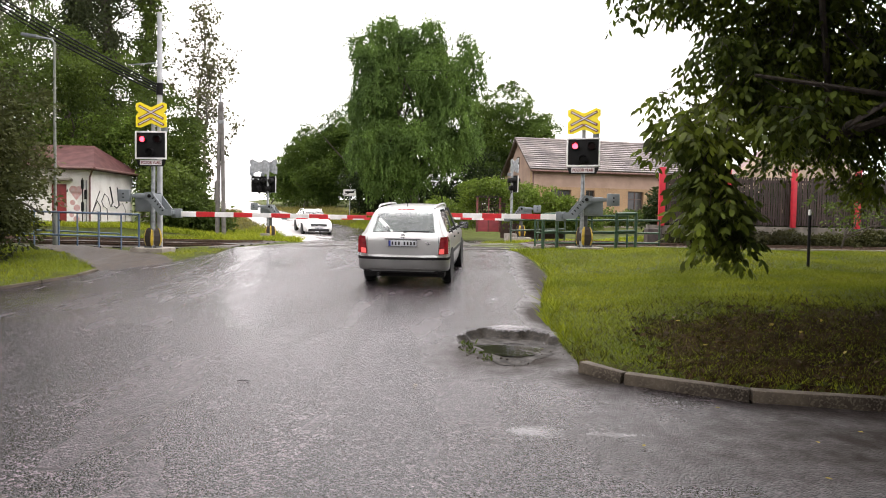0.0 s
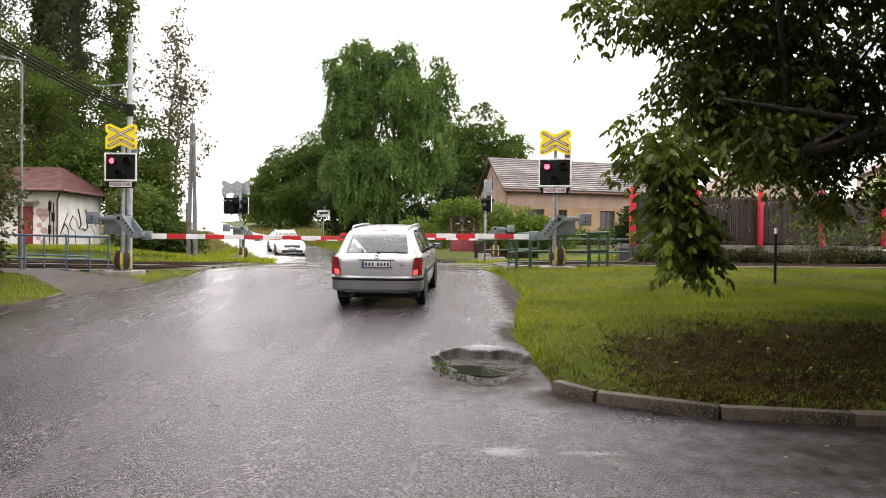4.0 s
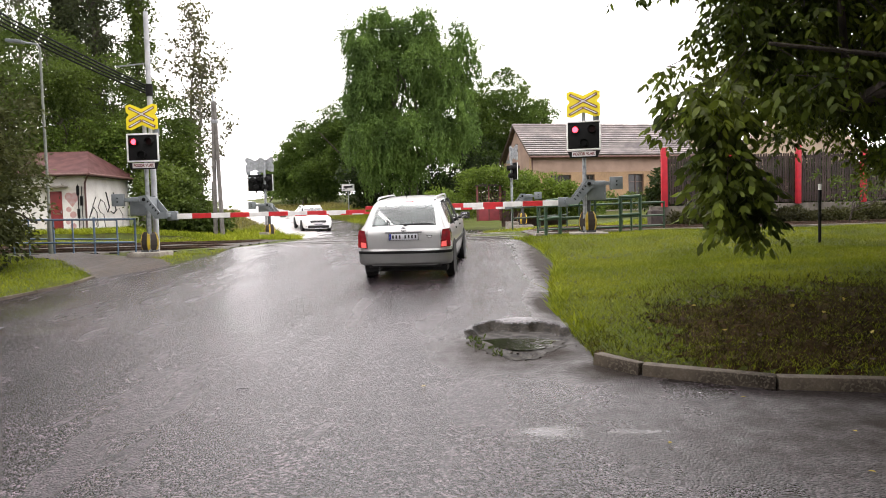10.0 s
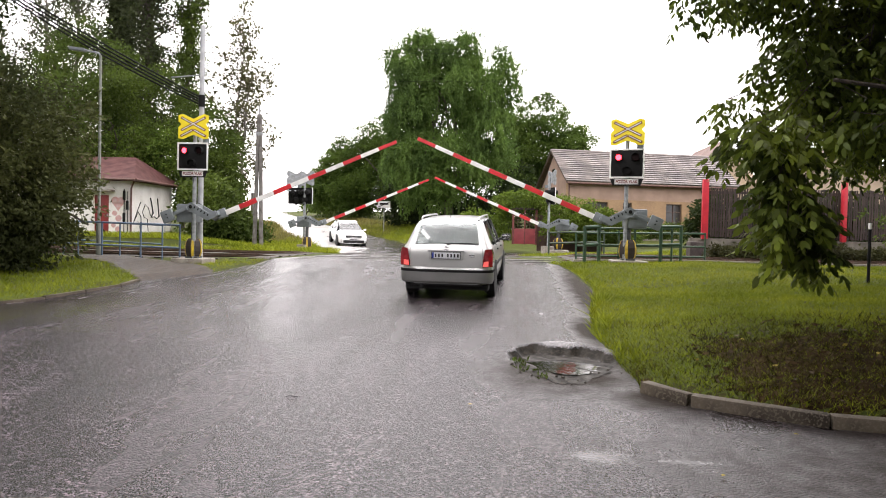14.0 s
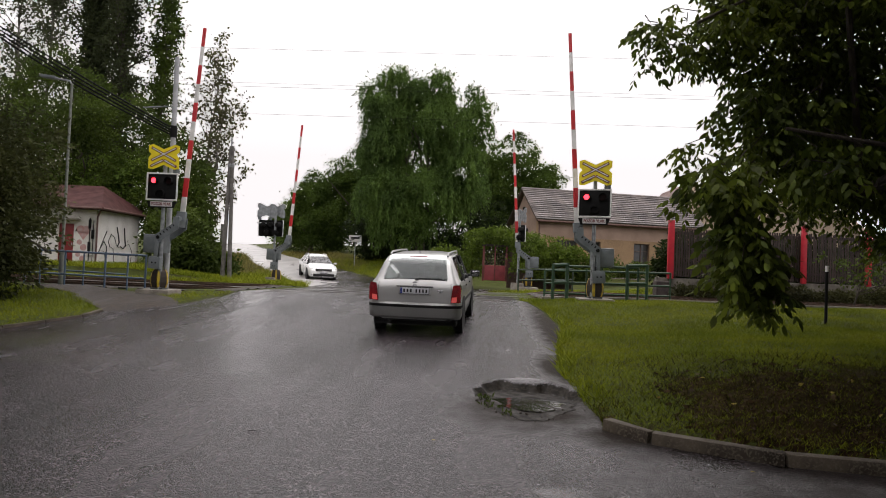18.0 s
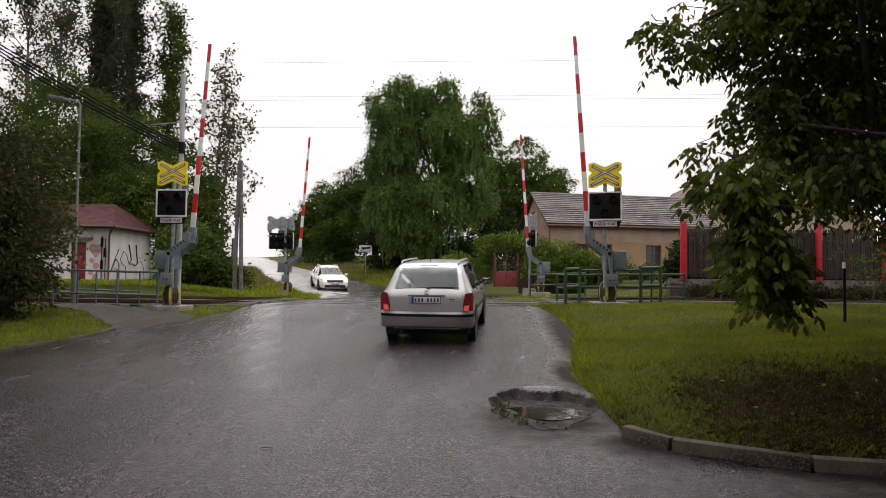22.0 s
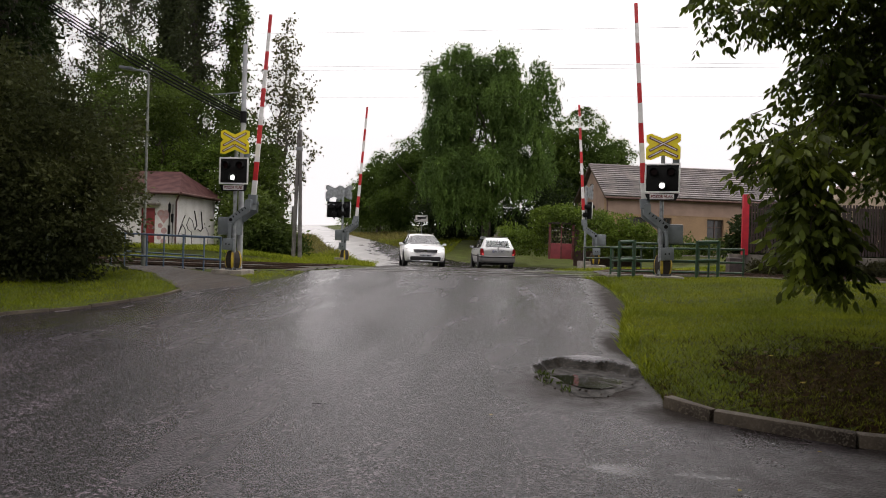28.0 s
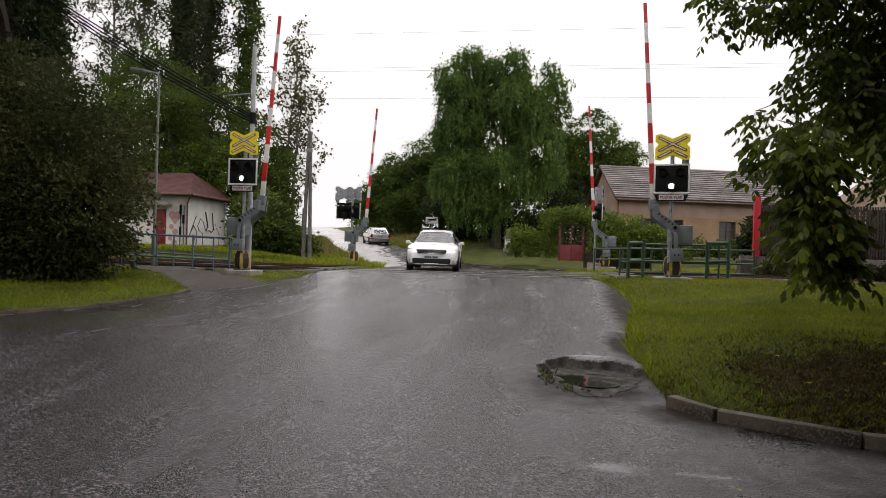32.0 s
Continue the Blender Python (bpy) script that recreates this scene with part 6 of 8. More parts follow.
    # chrome line under the grille, bumper lip, bonnet edges, roof rails
    for zz, w in ((0.585, 1.0), (0.245, 1.5)):
        bm = bmesh.new()
        sweep(bm, [(x * w / 2, 2.405 - 0.16 * x * x, zz + 0.015 * x * x) for x in np.linspace(-1, 1, 9)], round_profile(0.012, 6))
        part("chrome_line", bm, chrome, t)
    bm = bmesh.new()
    sweep(bm, [(x * 0.84, 2.39 - 0.2 * x * x, 0.525 + 0.01 * x * x) for x in np.linspace(-1, 1, 9)], [(-0.02, -0.028), (0.025, -0.02), (0.025, 0.02), (-0.02, 0.028)])
    part("bumper_bar", bm, paint, t)
    for sg in (-1, 1):
        bm = bmesh.new()
        sweep(bm, [(sg * 0.6, 1.2, 0.985), (sg * 0.55, 1.75, 0.93), (sg * 0.5, 2.15, 0.83)], round_profile(0.012, 6))
        part("bonnet_crease", bm, paint, t)
        bm = bmesh.new()
        pipe(bm, [(sg * 0.56, -1.5, 1.42), (sg * 0.56, -1.3, 1.47), (sg * 0.56, -0.2, 1.51), (sg * 0.56, 0.15, 1.47)], 0.02)
        part("roof_rail", bm, chrome, t)
    return t


silver = surf("silver_car_paint", (0.46, 0.46, 0.45), (0.42, 0.42, 0.41), 3, (0.28, 0.36), 0.03, 300, metal=0.55, coat=0.6)
car_white = surf("white_car_paint", (0.72, 0.72, 0.71), (0.68, 0.68, 0.67), 3, (0.25, 0.32), 0.02, 300, coat=0.6)
ESTATE = estate_car(silver)
SALOON = saloon_car(car_white, "white saloon car with lit headlamps waiting beyond the tracks")

# ---- plants ----
def leaf_mat(name, a, b, scale=0.5, shade=0.35):
    return surf(name, a, b, scale, (0.45, 0.65), 0.0, 20, island=shade, through_light=0.38, spec=0.1)


leaf_green = leaf_mat("leaf_green", (0.125, 0.18, 0.024), (0.065, 0.1, 0.016))
leaf_dark = leaf_mat("leaf_dark", (0.03, 0.045, 0.013), (0.019, 0.03, 0.009))
leaf_fresh = leaf_mat("leaf_fresh", (0.13, 0.19, 0.03), (0.08, 0.13, 0.024))
leaf_willow = leaf_mat("leaf_willow", (0.125, 0.2, 0.042), (0.065, 0.108, 0.028), 0.35, 0.28)
leaf_mid = leaf_mat("leaf_mid", (0.085, 0.12, 0.02), (0.045, 0.068, 0.014))
leaf_weed = leaf_mat("leaf_weed", (0.06, 0.062, 0.022), (0.035, 0.035, 0.016))
leaf_aspen = surf("leaf_aspen", (0.12, 0.12, 0.055), (0.07, 0.07, 0.034), 0.5, (0.45, 0.65), 0.0, 20, island=0.4, through_light=0.55, spec=0.1)
leaf_poplar = leaf_mat("leaf_poplar", (0.06, 0.072, 0.03), (0.035, 0.044, 0.02))
leaf_far = leaf_mat("leaf_far", (0.095, 0.145, 0.026), (0.05, 0.08, 0.016), 0.4, 0.2)
leaf_grey = leaf_mat("leaf_grey", (0.11, 0.125, 0.06), (0.06, 0.07, 0.036))
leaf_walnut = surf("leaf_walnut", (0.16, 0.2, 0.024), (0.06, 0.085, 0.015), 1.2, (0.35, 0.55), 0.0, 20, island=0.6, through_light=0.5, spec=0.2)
# darker, opaque walnut leaf copy for unseen crown masses that block sky light
leaf_blocking = surf("leaf_walnut_blocking", (0.05, 0.065, 0.014), (0.03, 0.042, 0.01), 1.2, (0.5, 0.7), 0.0, 20, island=0.4, through_light=0.08, spec=0.1)
bark = surf("rough_bark", (0.07, 0.055, 0.042), (0.04, 0.032, 0.026), 4, (0.8, 0.95), 0.9, 25, stretch=(3, 3, 0.6), distance=0.02)
bark_pale = surf("pale_bark", (0.2, 0.18, 0.15), (0.09, 0.08, 0.07), 3, (0.8, 0.95), 0.7, 25, stretch=(2, 2, 0.8), distance=0.02)


def unit(v):
    return v / np.maximum(np.linalg.norm(v, axis=1, keepdims=True), 1e-9)


def leaf_mesh(name, p, d, size, material, rng, wide=0.5, ovate=False):
    """Folded leaves with stalk ends at p, pointing along d."""
    n = len(p)
    d = unit(d)
    side = unit(np.cross(d, unit(rng.normal(size=(n, 3)))))
    up = np.cross(side, d)
    L = (size * rng.uniform(0.7, 1.3, n))[:, None]
    w = L * wide * 0.5
    if ovate:
        spots = [(0.0, 0.0), (0.28, 0.85), (0.65, 0.85), (1.0, 0.0), (0.65, -0.85), (0.28, -0.85)]
    else:
        spots = [(0.0, 0.0), (0.42, 1.0), (1.0, 0.0), (0.42, -1.0)]
    k = len(spots)
    v = np.empty((n, k, 3))
    for i, (f, s) in enumerate(spots):
        v[:, i] = p + d * L * f + side * w * s + up * (w * 0.3 * abs(s) - L * 0.14 * f * f)
    me = bpy.data.meshes.new(name)
    me.vertices.add(k * n)
    me.vertices.foreach_set("co", v.reshape(-1))
    me.loops.add(k * n)
    me.loops.foreach_set("vertex_index", np.arange(k * n))
    me.polygons.add(n)
    me.polygons.foreach_set("loop_start", np.arange(0, k * n, k))
    me.materials.append(material)
    me.update(calc_edges=True)
    return me


def crown_points(blobs, clumps, per, spread, rng, shell=0.55, puff=0.0):
    """Leaf places in clumps through ellipsoids (x, y, z, rx, ry, rz), thicker towards the outside. puff: how far each clump is a dome with a bare underside."""
    b = np.array(blobs, float)
    weight = (b[:, 3] * b[:, 4] * b[:, 5]) ** (2 / 3)
    pick = rng.choice(len(b), clumps, p=weight / weight.sum())
    u = unit(rng.normal(size=(clumps, 3)))
    r = rng.uniform(shell ** 3, 1, clumps) ** (1 / 3) * (1 + 0.12 * rng.normal(size=clumps))
    c = b[pick, :3] + u * r[:, None] * b[pick, 3:]
    s = spread * rng.uniform(0.6, 1.4, clumps)
    n = clumps * per
    loose = rng.normal(size=(n, 3)) * np.array([1, 1, 0.75])
    if puff:
        dome = unit(rng.normal(size=(n, 3)) + (np.repeat(u, per, 0) * 0.7 + np.array([0, 0, 0.75])) * puff) * rng.uniform(0.75, 1.5, n)[:, None] * np.array([1.15, 1.15, 0.8])
        loose = np.where((rng.random(n) < 0.8)[:, None], dome, loose)
    p = np.repeat(c, per, 0) + loose * np.repeat(s, per)[:, None]
    out = np.repeat(u, per, 0) * 0.6 + rng.normal(size=(n, 3)) * 0.7 + np.array([0, 0, -0.35]) + (unit(loose) * 0.5 * puff)
    return p, out, c


def twig_mesh(name, a, b, r1, r2, material, seg=5):
    """Many thin tapered twigs from a to b in one mesh."""
    a, b = np.asarray(a, float), np.asarray(b, float)
    n = len(a)
    d = unit(b - a)
    u = unit(np.cross(d, np.array([0.31, 0.87, 0.22])))
    w = np.cross(d, u)
    v = np.empty((n, 2, seg, 3))
    for i in range(seg):
        q = u * math.cos(2 * math.pi * i / seg) + w * math.sin(2 * math.pi * i / seg)
        v[:, 0, i], v[:, 1, i] = a + q * np.asarray(r1)[:, None], b + q * np.asarray(r2)[:, None]
    i = np.arange(seg)
    quad = np.stack([i, (i + 1) % seg, (i + 1) % seg + seg, i + seg], 1)
    loop = (quad[None] + (np.arange(n) * 2 * seg)[:, None, None]).reshape(-1)
    me = bpy.data.meshes.new(name)
    me.vertices.add(n * 2 * seg)
    me.vertices.foreach_set("co", v.reshape(-1))
    me.loops.add(len(loop))
    me.loops.foreach_set("vertex_index", loop)
    me.polygons.add(n * seg)
    me.polygons.foreach_set("loop_start", np.arange(0, n * seg * 4, 4))
    me.polygons.foreach_set("use_smooth", [True] * (n * seg))
    me.materials.append(material)
    me.update(calc_edges=True)
    return me


def grown_tree(name, base, high, reach, label, leaf, branches=40, rise=50, per=26, size=0.2, spread=0.3, trunk_r=0.2, seed=1, wood=None, wide=0.6, bare_to=0.2, top=0.35, thin=1.0, lean=0.0, ragged=0.25):
    """A tree grown from its trunk: boughs, side twigs and tufts of leaves at their ends. reach: the longest bough; top: the share of it at the tip; rise: the boughs' angle over the level."""
    rng = np.random.default_rng(seed)
    t = thing(name, pose(*base), label, "tree")
    k = np.linspace(0, 1, 9)
    axis = np.c_[np.cumsum(rng.normal(size=9) * 0.012 * high * k) + lean * k ** 2, np.cumsum(rng.normal(size=9) * 0.012 * high * k), k * high]
    at = lambda f: np.stack([np.interp(f, k, axis[:, i]) for i in range(3)], -1)
    part("trunk", twig_mesh("trunk", np.r_[[axis[0] - (0, 0, 0.3)], axis[1:-1]], axis[1:], trunk_r * (1 - 0.9 * k[:-1]), trunk_r * (1 - 0.9 * k[1:]), wood or bark, 10), None, t)
    A, B, R1, R2, tips = [], [], [], [], []
    for i in range(branches):
        f = bare_to + (0.98 - bare_to) * ((i + rng.random()) / branches)
        q = (f - bare_to) / (1 - bare_to)
        ln = reach * (1 - (1 - top) * q ** 1.6) * min(1.0, 0.55 + 2.2 * q) * rng.uniform(0.9 - ragged, 0.9 + ragged)
        az, el = 2.4 * i + rng.normal() * 0.4, radians(rise + 22 * q + rng.normal() * 8)
        d = np.array([math.cos(az) * math.cos(el), math.sin(az) * math.cos(el), math.sin(el)])
        p = at(f)
        r = trunk_r * (0.42 - 0.3 * q)
        for j in range(4):
            d = unit((d + rng.normal(size=3) * 0.13 + np.array([0, 0, 0.05]))[None])[0]
            e = p + d * ln / 4
            A.append(p); B.append(e); R1.append(r * (1 - j / 4.6)); R2.append(r * (1 - (j + 1) / 4.6))
            for _ in range(1 if j == 0 else 2):
                sd = unit((d * 0.7 + rng.normal(size=3) * 0.75)[None])[0]
                g = p + (e - p) * rng.random() + sd * ln * rng.uniform(0.16, 0.36)
                if rng.random() < thin:
                    A.append(p + (e - p) * 0.6); B.append(g); R1.append(r * 0.3 + 0.006); R2.append(0.006)
                    tips.append(g)
            p = e
        tips.append(p)
    tagged(part("branchwork", twig_mesh("branchwork", A, B, R1, R2, wood or bark), None, t), kind="stuff")
    tips = np.array(tips)
    n = len(tips) * per
    loose = rng.normal(size=(n, 3)) * spread * np.repeat(rng.uniform(0.5, 1.4, len(tips)), per)[:, None]
    p = np.repeat(tips, per, 0) + loose
    out = unit(loose) * 0.8 + rng.normal(size=(n, 3)) * 0.6 + np.array([0, 0, -0.3])
    part("crown", leaf_mesh(name + "_crown", p, out, size, leaf, rng, wide), None, t)
    return t


def weeping_tree(base, blobs, label, leaf, curtains, strands, seed, size=0.24):
    """A tree whose crown hangs in curtains of thin strands, with short tufts standing up from the top."""
    rng = np.random.default_rng(seed)
    t = thing("weeping_tree", pose(*base), label, "tree")
    b = np.array(blobs, float)
    weight = (b[:, 3] * b[:, 4] * b[:, 5]) ** (2 / 3)
    pick = rng.choice(len(b), curtains, p=weight / weight.sum())
    u = unit(rng.normal(size=(curtains, 3)) + np.array([0, -0.15, 0.45]))
    c = b[pick, :3] + u * b[pick, 3:] * (rng.uniform(0.25, 1.0, curtains) ** 0.4)[:, None]
    drop = rng.uniform(0.45, 1.6, curtains)
    m = 20
    start = np.repeat(c, strands, 0) + rng.normal(size=(curtains * strands, 3)) * np.array([0.3, 0.3, 0.2])
    sway = np.repeat(u[:, :2] * 0.5, strands, 0) + rng.normal(size=(curtains * strands, 2)) * 0.16
    ln = np.repeat(drop, strands) * rng.uniform(0.55, 1.15, curtains * strands)
    k = np.tile(np.linspace(0, 1, m), (curtains * strands, 1))
    x = start[:, None, :2] + sway[:, None, :] * np.minimum(k * 2.5, 1)[..., None] * 0.7
    z = start[:, 2:3] + 0.22 * np.sin(np.minimum(k * 2.2, 1) * math.pi) - k ** 1.2 * ln[:, None]
    p = np.concatenate([x, z[..., None]], 2).reshape(-1, 3) + rng.normal(size=(curtains * strands * m, 3)) * 0.055
    out = np.c_[rng.normal(size=(len(p), 2)) * 0.45, np.full(len(p), -0.9)]
    # tufts on the heads
    tuft = c[u[:, 2] > 0.35]
    q = np.repeat(tuft, 46, 0) + rng.normal(size=(len(tuft) * 46, 3)) * np.array([0.3, 0.3, 0.34]) + np.array([0, 0, 0.12])
    p, out = np.concatenate([p, q]), np.concatenate([out, rng.normal(size=q.shape) + np.array([0, 0, 0.2])])
    q, qo, _ = crown_points(b * np.array([1, 1, 1, 0.92, 0.9, 0.95]), 500, 70, 0.4, rng, 0.4, 1.1)
    p, out = np.concatenate([p, q]), np.concatenate([out, qo + np.array([0, 0, -0.6])])
    ok = p[:, 2] > base[2] + 0.5
    part("crown", leaf_mesh("weeping_crown", p[ok] - np.array(base), out[ok], size, leaf, rng, 0.38), None, t)
    bm = bmesh.new()
    limb(bm, (0, 0, -0.3), (-0.2, 0, 4.2), 0.42, 0.3, rng, 0.05, 10)
    part("trunk", bm, bark, t)
    for x0, y0, z0, rx, ry, rz0 in blobs:
        bm = bmesh.new()
        limb(bm, (-0.2, 0, 2.6 + rng.random() * 1.4), (x0 - base[0], y0 - base[1], z0 + rz0 * 0.7 - base[2]), 0.17, 0.03, rng, 0.14, 7, 5)
        part("limb", bm, bark, t)
    return t


def limb(bm, a, b, r1, r2, rng, bend=0.1, seg=8, steps=4):
    a, b = Vector(a), Vector(b)
    pts = [a.lerp(b, k / steps) + (Vector(rng.normal(size=3)) * (b - a).length * bend * 0.3 if 0 < k < steps else Vector()) for k in range(steps + 1)]
    rows = []
    for k, p in enumerate(pts):
        d = (pts[min(k + 1, steps)] - pts[max(k - 1, 0)]).normalized()
        u = d.cross(Vector((0.3, 1, 0.1))).normalized()
        w, r = d.cross(u), r1 + (r2 - r1) * k / steps
        rows.append([bm.verts.new(p + (u * math.cos(2 * math.pi * i / seg) + w * math.sin(2 * math.pi * i / seg)) * r) for i in range(seg)])
    for q, s in zip(rows, rows[1:]):
        for i in range(seg):
            bm.faces.new((q[i], q[(i + 1) % seg], s[(i + 1) % seg], s[i]))
    bm.faces.new(rows[-1])


def tree(name, base, blobs, label, leaf, clumps=260, per=45, size=0.22, spread=0.45, trunk_r=0.25, seed=1, wood=None, wide=0.55, category="tree", shell=0.55, puff=0.9):
    rng = np.random.default_rng(seed)
    t = thing(name, pose(*base), label, category)
    p, out, c = crown_points(blobs, clumps, per, spread, rng, shell, puff)
    low = base[2] + 0.15
    ok = p[:, 2] > low
    p = p[ok] - np.array(base)
    part("crown", leaf_mesh(name + "_crown", p, out[ok], size, leaf, rng, wide), None, t)
    if trunk_r:
        bm = bmesh.new()
        top = max(b[2] for b in blobs)
        head = Vector((blobs[0][0] - base[0], blobs[0][1] - base[1], (top - base[2])))
        limb(bm, (0, 0, -0.3), head * 0.55, trunk_r, trunk_r * 0.6, rng, 0.05, 10)
        part("trunk", bm, wood or bark, t)
        for b in blobs:
            for j in range(2):
                bm = bmesh.new()
                end = Vector((b[0] - base[0], b[1] - base[1], b[2] - base[2])) + Vector(rng.normal(size=3)) * min(b[3:]) * 0.5
                limb(bm, head * rng.uniform(0.3, 0.54), end, trunk_r * 0.4, 0.03, rng, 0.2, 6)
                part("limb", bm, wood or bark, t)
    return t


weeping_tree((-3.7, 52, 1.7), [(-6.6, 52, 13.4, 2.0, 1.8, 2.3), (-2.9, 52, 13.3, 1.8, 1.8, 2.3), (-0.6, 52, 12.2, 1.2, 1.6, 2.2), (-8.0, 52, 15.0, 0.8, 0.8, 1.3), (-6.1, 52, 16.0, 1.0, 0.9, 1.5), (-4.4, 52, 15.3, 0.7, 0.8, 1.2), (-2.6, 52, 15.7, 0.9, 0.9, 1.5), (0.1, 52, 14.7, 0.8, 0.8, 1.3), (0.8, 52, 12.9, 0.6, 0.7, 1.1), (-7.2, 52, 10.6, 1.7, 2.2, 2.4), (-4.2, 52.5, 11.2, 2.6, 2.0, 2.6),
                               (-1.0, 52, 9.6, 1.8, 2.2, 2.4), (-6.4, 51.5, 7.4, 2.3, 2.2, 2.2), (-2.8, 51.5, 7.2, 2.6, 2.2, 2.2), (0.0, 52, 7.6, 1.2, 1.8, 1.8), (-5.0, 51, 5.0, 2.4, 1.6, 1.2)],
             "tall weeping tree with hanging grey-green foliage", leaf_willow, 520, 8, 1)
tree("broad_tree", (3.9, 63, 2.6), [(3.9, 62, 9.6, 3.3, 3, 4.6), (6.0, 62, 8.4, 2.0, 2.4, 3.4), (1.6, 62, 8.2, 2.0, 2.4, 4.0)], "rounded green tree behind the cottage", leaf_far, 420, 120, 0.23, 0.5, 0.35, 2, shell=0.4)
tree("broad_tree", (-11.5, 74, 3.2), [(-12.0, 74, 9.6, 3.2, 3, 4.4), (-14.6, 74, 9.0, 2.6, 2.6, 4.2), (-9.5, 74, 8.0, 3.0, 2.6, 4.6)], "dark green tree beside the far road", leaf_far, 460, 120, 0.24, 0.6, 0.35, 3, shell=0.35)
tree("broad_tree", (-18.3, 76, 3.2), [(-17.8, 76, 7.4, 2.6, 2.6, 4.0), (-20.4, 78, 6.6, 2.6, 2.6, 3.0), (-16, 75, 6.0, 2.2, 2.6, 3.0)], "dark green tree beside the far road", leaf_far, 420, 110, 0.24, 0.6, 0.3, 4, shell=0.35)
tree("roadside_shrub", (-27, 92, 4.2), [(-24.0, 90, 6.6, 3.2, 3, 2.6), (-26.2, 96, 6.2, 2.4, 3, 2.0), (-20.5, 82, 5.4, 2.4, 2.6, 2.2)], "yellowish roadside shrub row on the rise", leaf_fresh, 300, 46, 0.32, 0.5, 0.1, 5, category="shrub")
# undergrowth, darkened and enlarged to stand in for shade under the crown too
tree("roadside_shrub", (-6.5, 56, 2.2), [(-8.2, 57.5, 3.2, 1.6, 1.4, 1.4), (-5.6, 58, 3.0, 2.2, 1.4, 1.6), (-2.0, 58, 3.0, 2.6, 1.6, 1.5), (1.4, 52, 3.0, 2.2, 1.6, 1.8), (0.9, 56, 5.4, 2.6, 1.4, 2.6), (-3.4, 57, 5.4, 3.0, 1.4, 2.6), (-7.6, 57, 5.0, 2.4, 1.4, 2.2), (-1.6, 54, 3.4, 3.0, 1.2, 1.6)], "dark undergrowth beneath the weeping tree", leaf_dark, 620, 46, 0.24, 0.4, 0, 6, category="shrub", shell=0.2)
# left wood behind the hut
for x, y, high, reach, sd in ((-25.2, 46, 33, 2.7, 11), (-27.4, 46.6, 20.5, 2.3, 12), (-40, 47, 25, 2.6, 18)):
    grown_tree("poplar_tree", (x, y, 1.4), high, reach, "tall dark columnar poplar behind the hut", leaf_poplar, 86, 52, 52, 0.22, 0.32, 0.3, sd, bare_to=0.1, top=0.45, ragged=0.5)
grown_tree("poplar_tree", (-22.4, 46.2, 1.4), 18.8, 2.3, "slim paler poplar beside the dark one", leaf_mid, 50, 50, 26, 0.22, 0.26, 0.2, 13, bare_to=0.25, top=0.55, ragged=0.5)
for x, y, high, reach, nb, sd in ((-30.3, 46, 21.5, 3.3, 40, 14), (-33.6, 47, 23.5, 3.6, 44, 15), (-37, 45, 21, 3.4, 40, 31)):
    grown_tree("aspen_tree", (x, y, 1.4), high, reach, "airy tall aspen with thin grey-green foliage", leaf_grey, nb, 38, 32, 0.2, 0.26, 0.22, sd, bark_pale, 0.7, 0.35, 0.5, 0.62, ragged=0.4)
for x, y, high, reach, nb, sd, lean in ((-18.4, 44.5, 14.4, 3.1, 32, 16, 0.9), (-17.0, 43.5, 10.5, 2.7, 24, 17, 0.8)):
    grown_tree("aspen_tree", (x, y, 1.4), high, reach, "airy aspen with sparse pale foliage by the road", leaf_aspen, nb, 42, 15, 0.23, 0.2, 0.16, sd, bark_pale, 0.7, 0.25, 0.5, 0.5, lean, ragged=0.4)
tree("green_shrubs", (-20.5, 37, 1.4), [(-23.4, 37, 5.6, 2.0, 1.1, 1.1), (-20.6, 36.8, 6.0, 1.9, 1.1, 1.1), (-18.2, 36.8, 5.8, 1.5, 1.1, 1.3), (-26.0, 37, 5.8, 1.8, 1.1, 1.2)], "fresh green elder bushes rising over the hut roof", leaf_fresh, 120, 90, 0.19, 0.52, 0.08, 34, category="shrub", shell=0.5, puff=1.2)
tree("broad_tree", (-23, 38, 1.3), [(-22, 38, 7.5, 3.4, 2.6, 4.0), (-26.5, 38, 7.0, 3.4, 2.6, 4.0), (-18.2, 38.5, 5.8, 2.6, 2.4, 3.2), (-31, 38, 7.0, 3.2, 2.6, 4.4), (-24, 37.5, 10, 2.6, 2.4, 2.6)], "dense green trees behind the hut", leaf_mid, 330, 190, 0.19, 0.78, 0.3, 21, puff=1.5)
tree("roadside_shrub", (-14.2, 32.8, 1.0), [(-14.5, 32.8, 2.9, 1.1, 1.2, 1.6), (-13.6, 32.4, 2.3, 1.0, 1.2, 1.3), (-12.9, 32.2, 1.9, 0.7, 1.1, 0.9), (-12.3, 33.0, 1.3, 0.5, 0.9, 0.5), (-16.2, 37.5, 4.4, 1.4, 1.6, 2.0)], "green bushes between the hut and the road", leaf_mid, 420, 46, 0.2, 0.35, 0.08, 22, category="shrub", shell=0.2)
tree("large_shrub", (-12.8, 15.6, 0.35), [(-12.6, 15.4, 3.2, 2.6, 2.0, 2.7), (-14.6, 15.6, 4.2, 2.0, 2.0, 2.8), (-11.7, 14.9, 2.0, 1.6, 1.5, 1.7), (-16.2, 14.5, 3.0, 2.4, 2.0, 2.6)], "large dense dark evergreen shrub by the footpath", leaf_mat("leaf_evergreen", (0.072, 0.08, 0.026), (0.034, 0.041, 0.015)), 1500, 52, 0.13, 0.28, 0.1, 23, wide=0.5, category="shrub", shell=0.35)
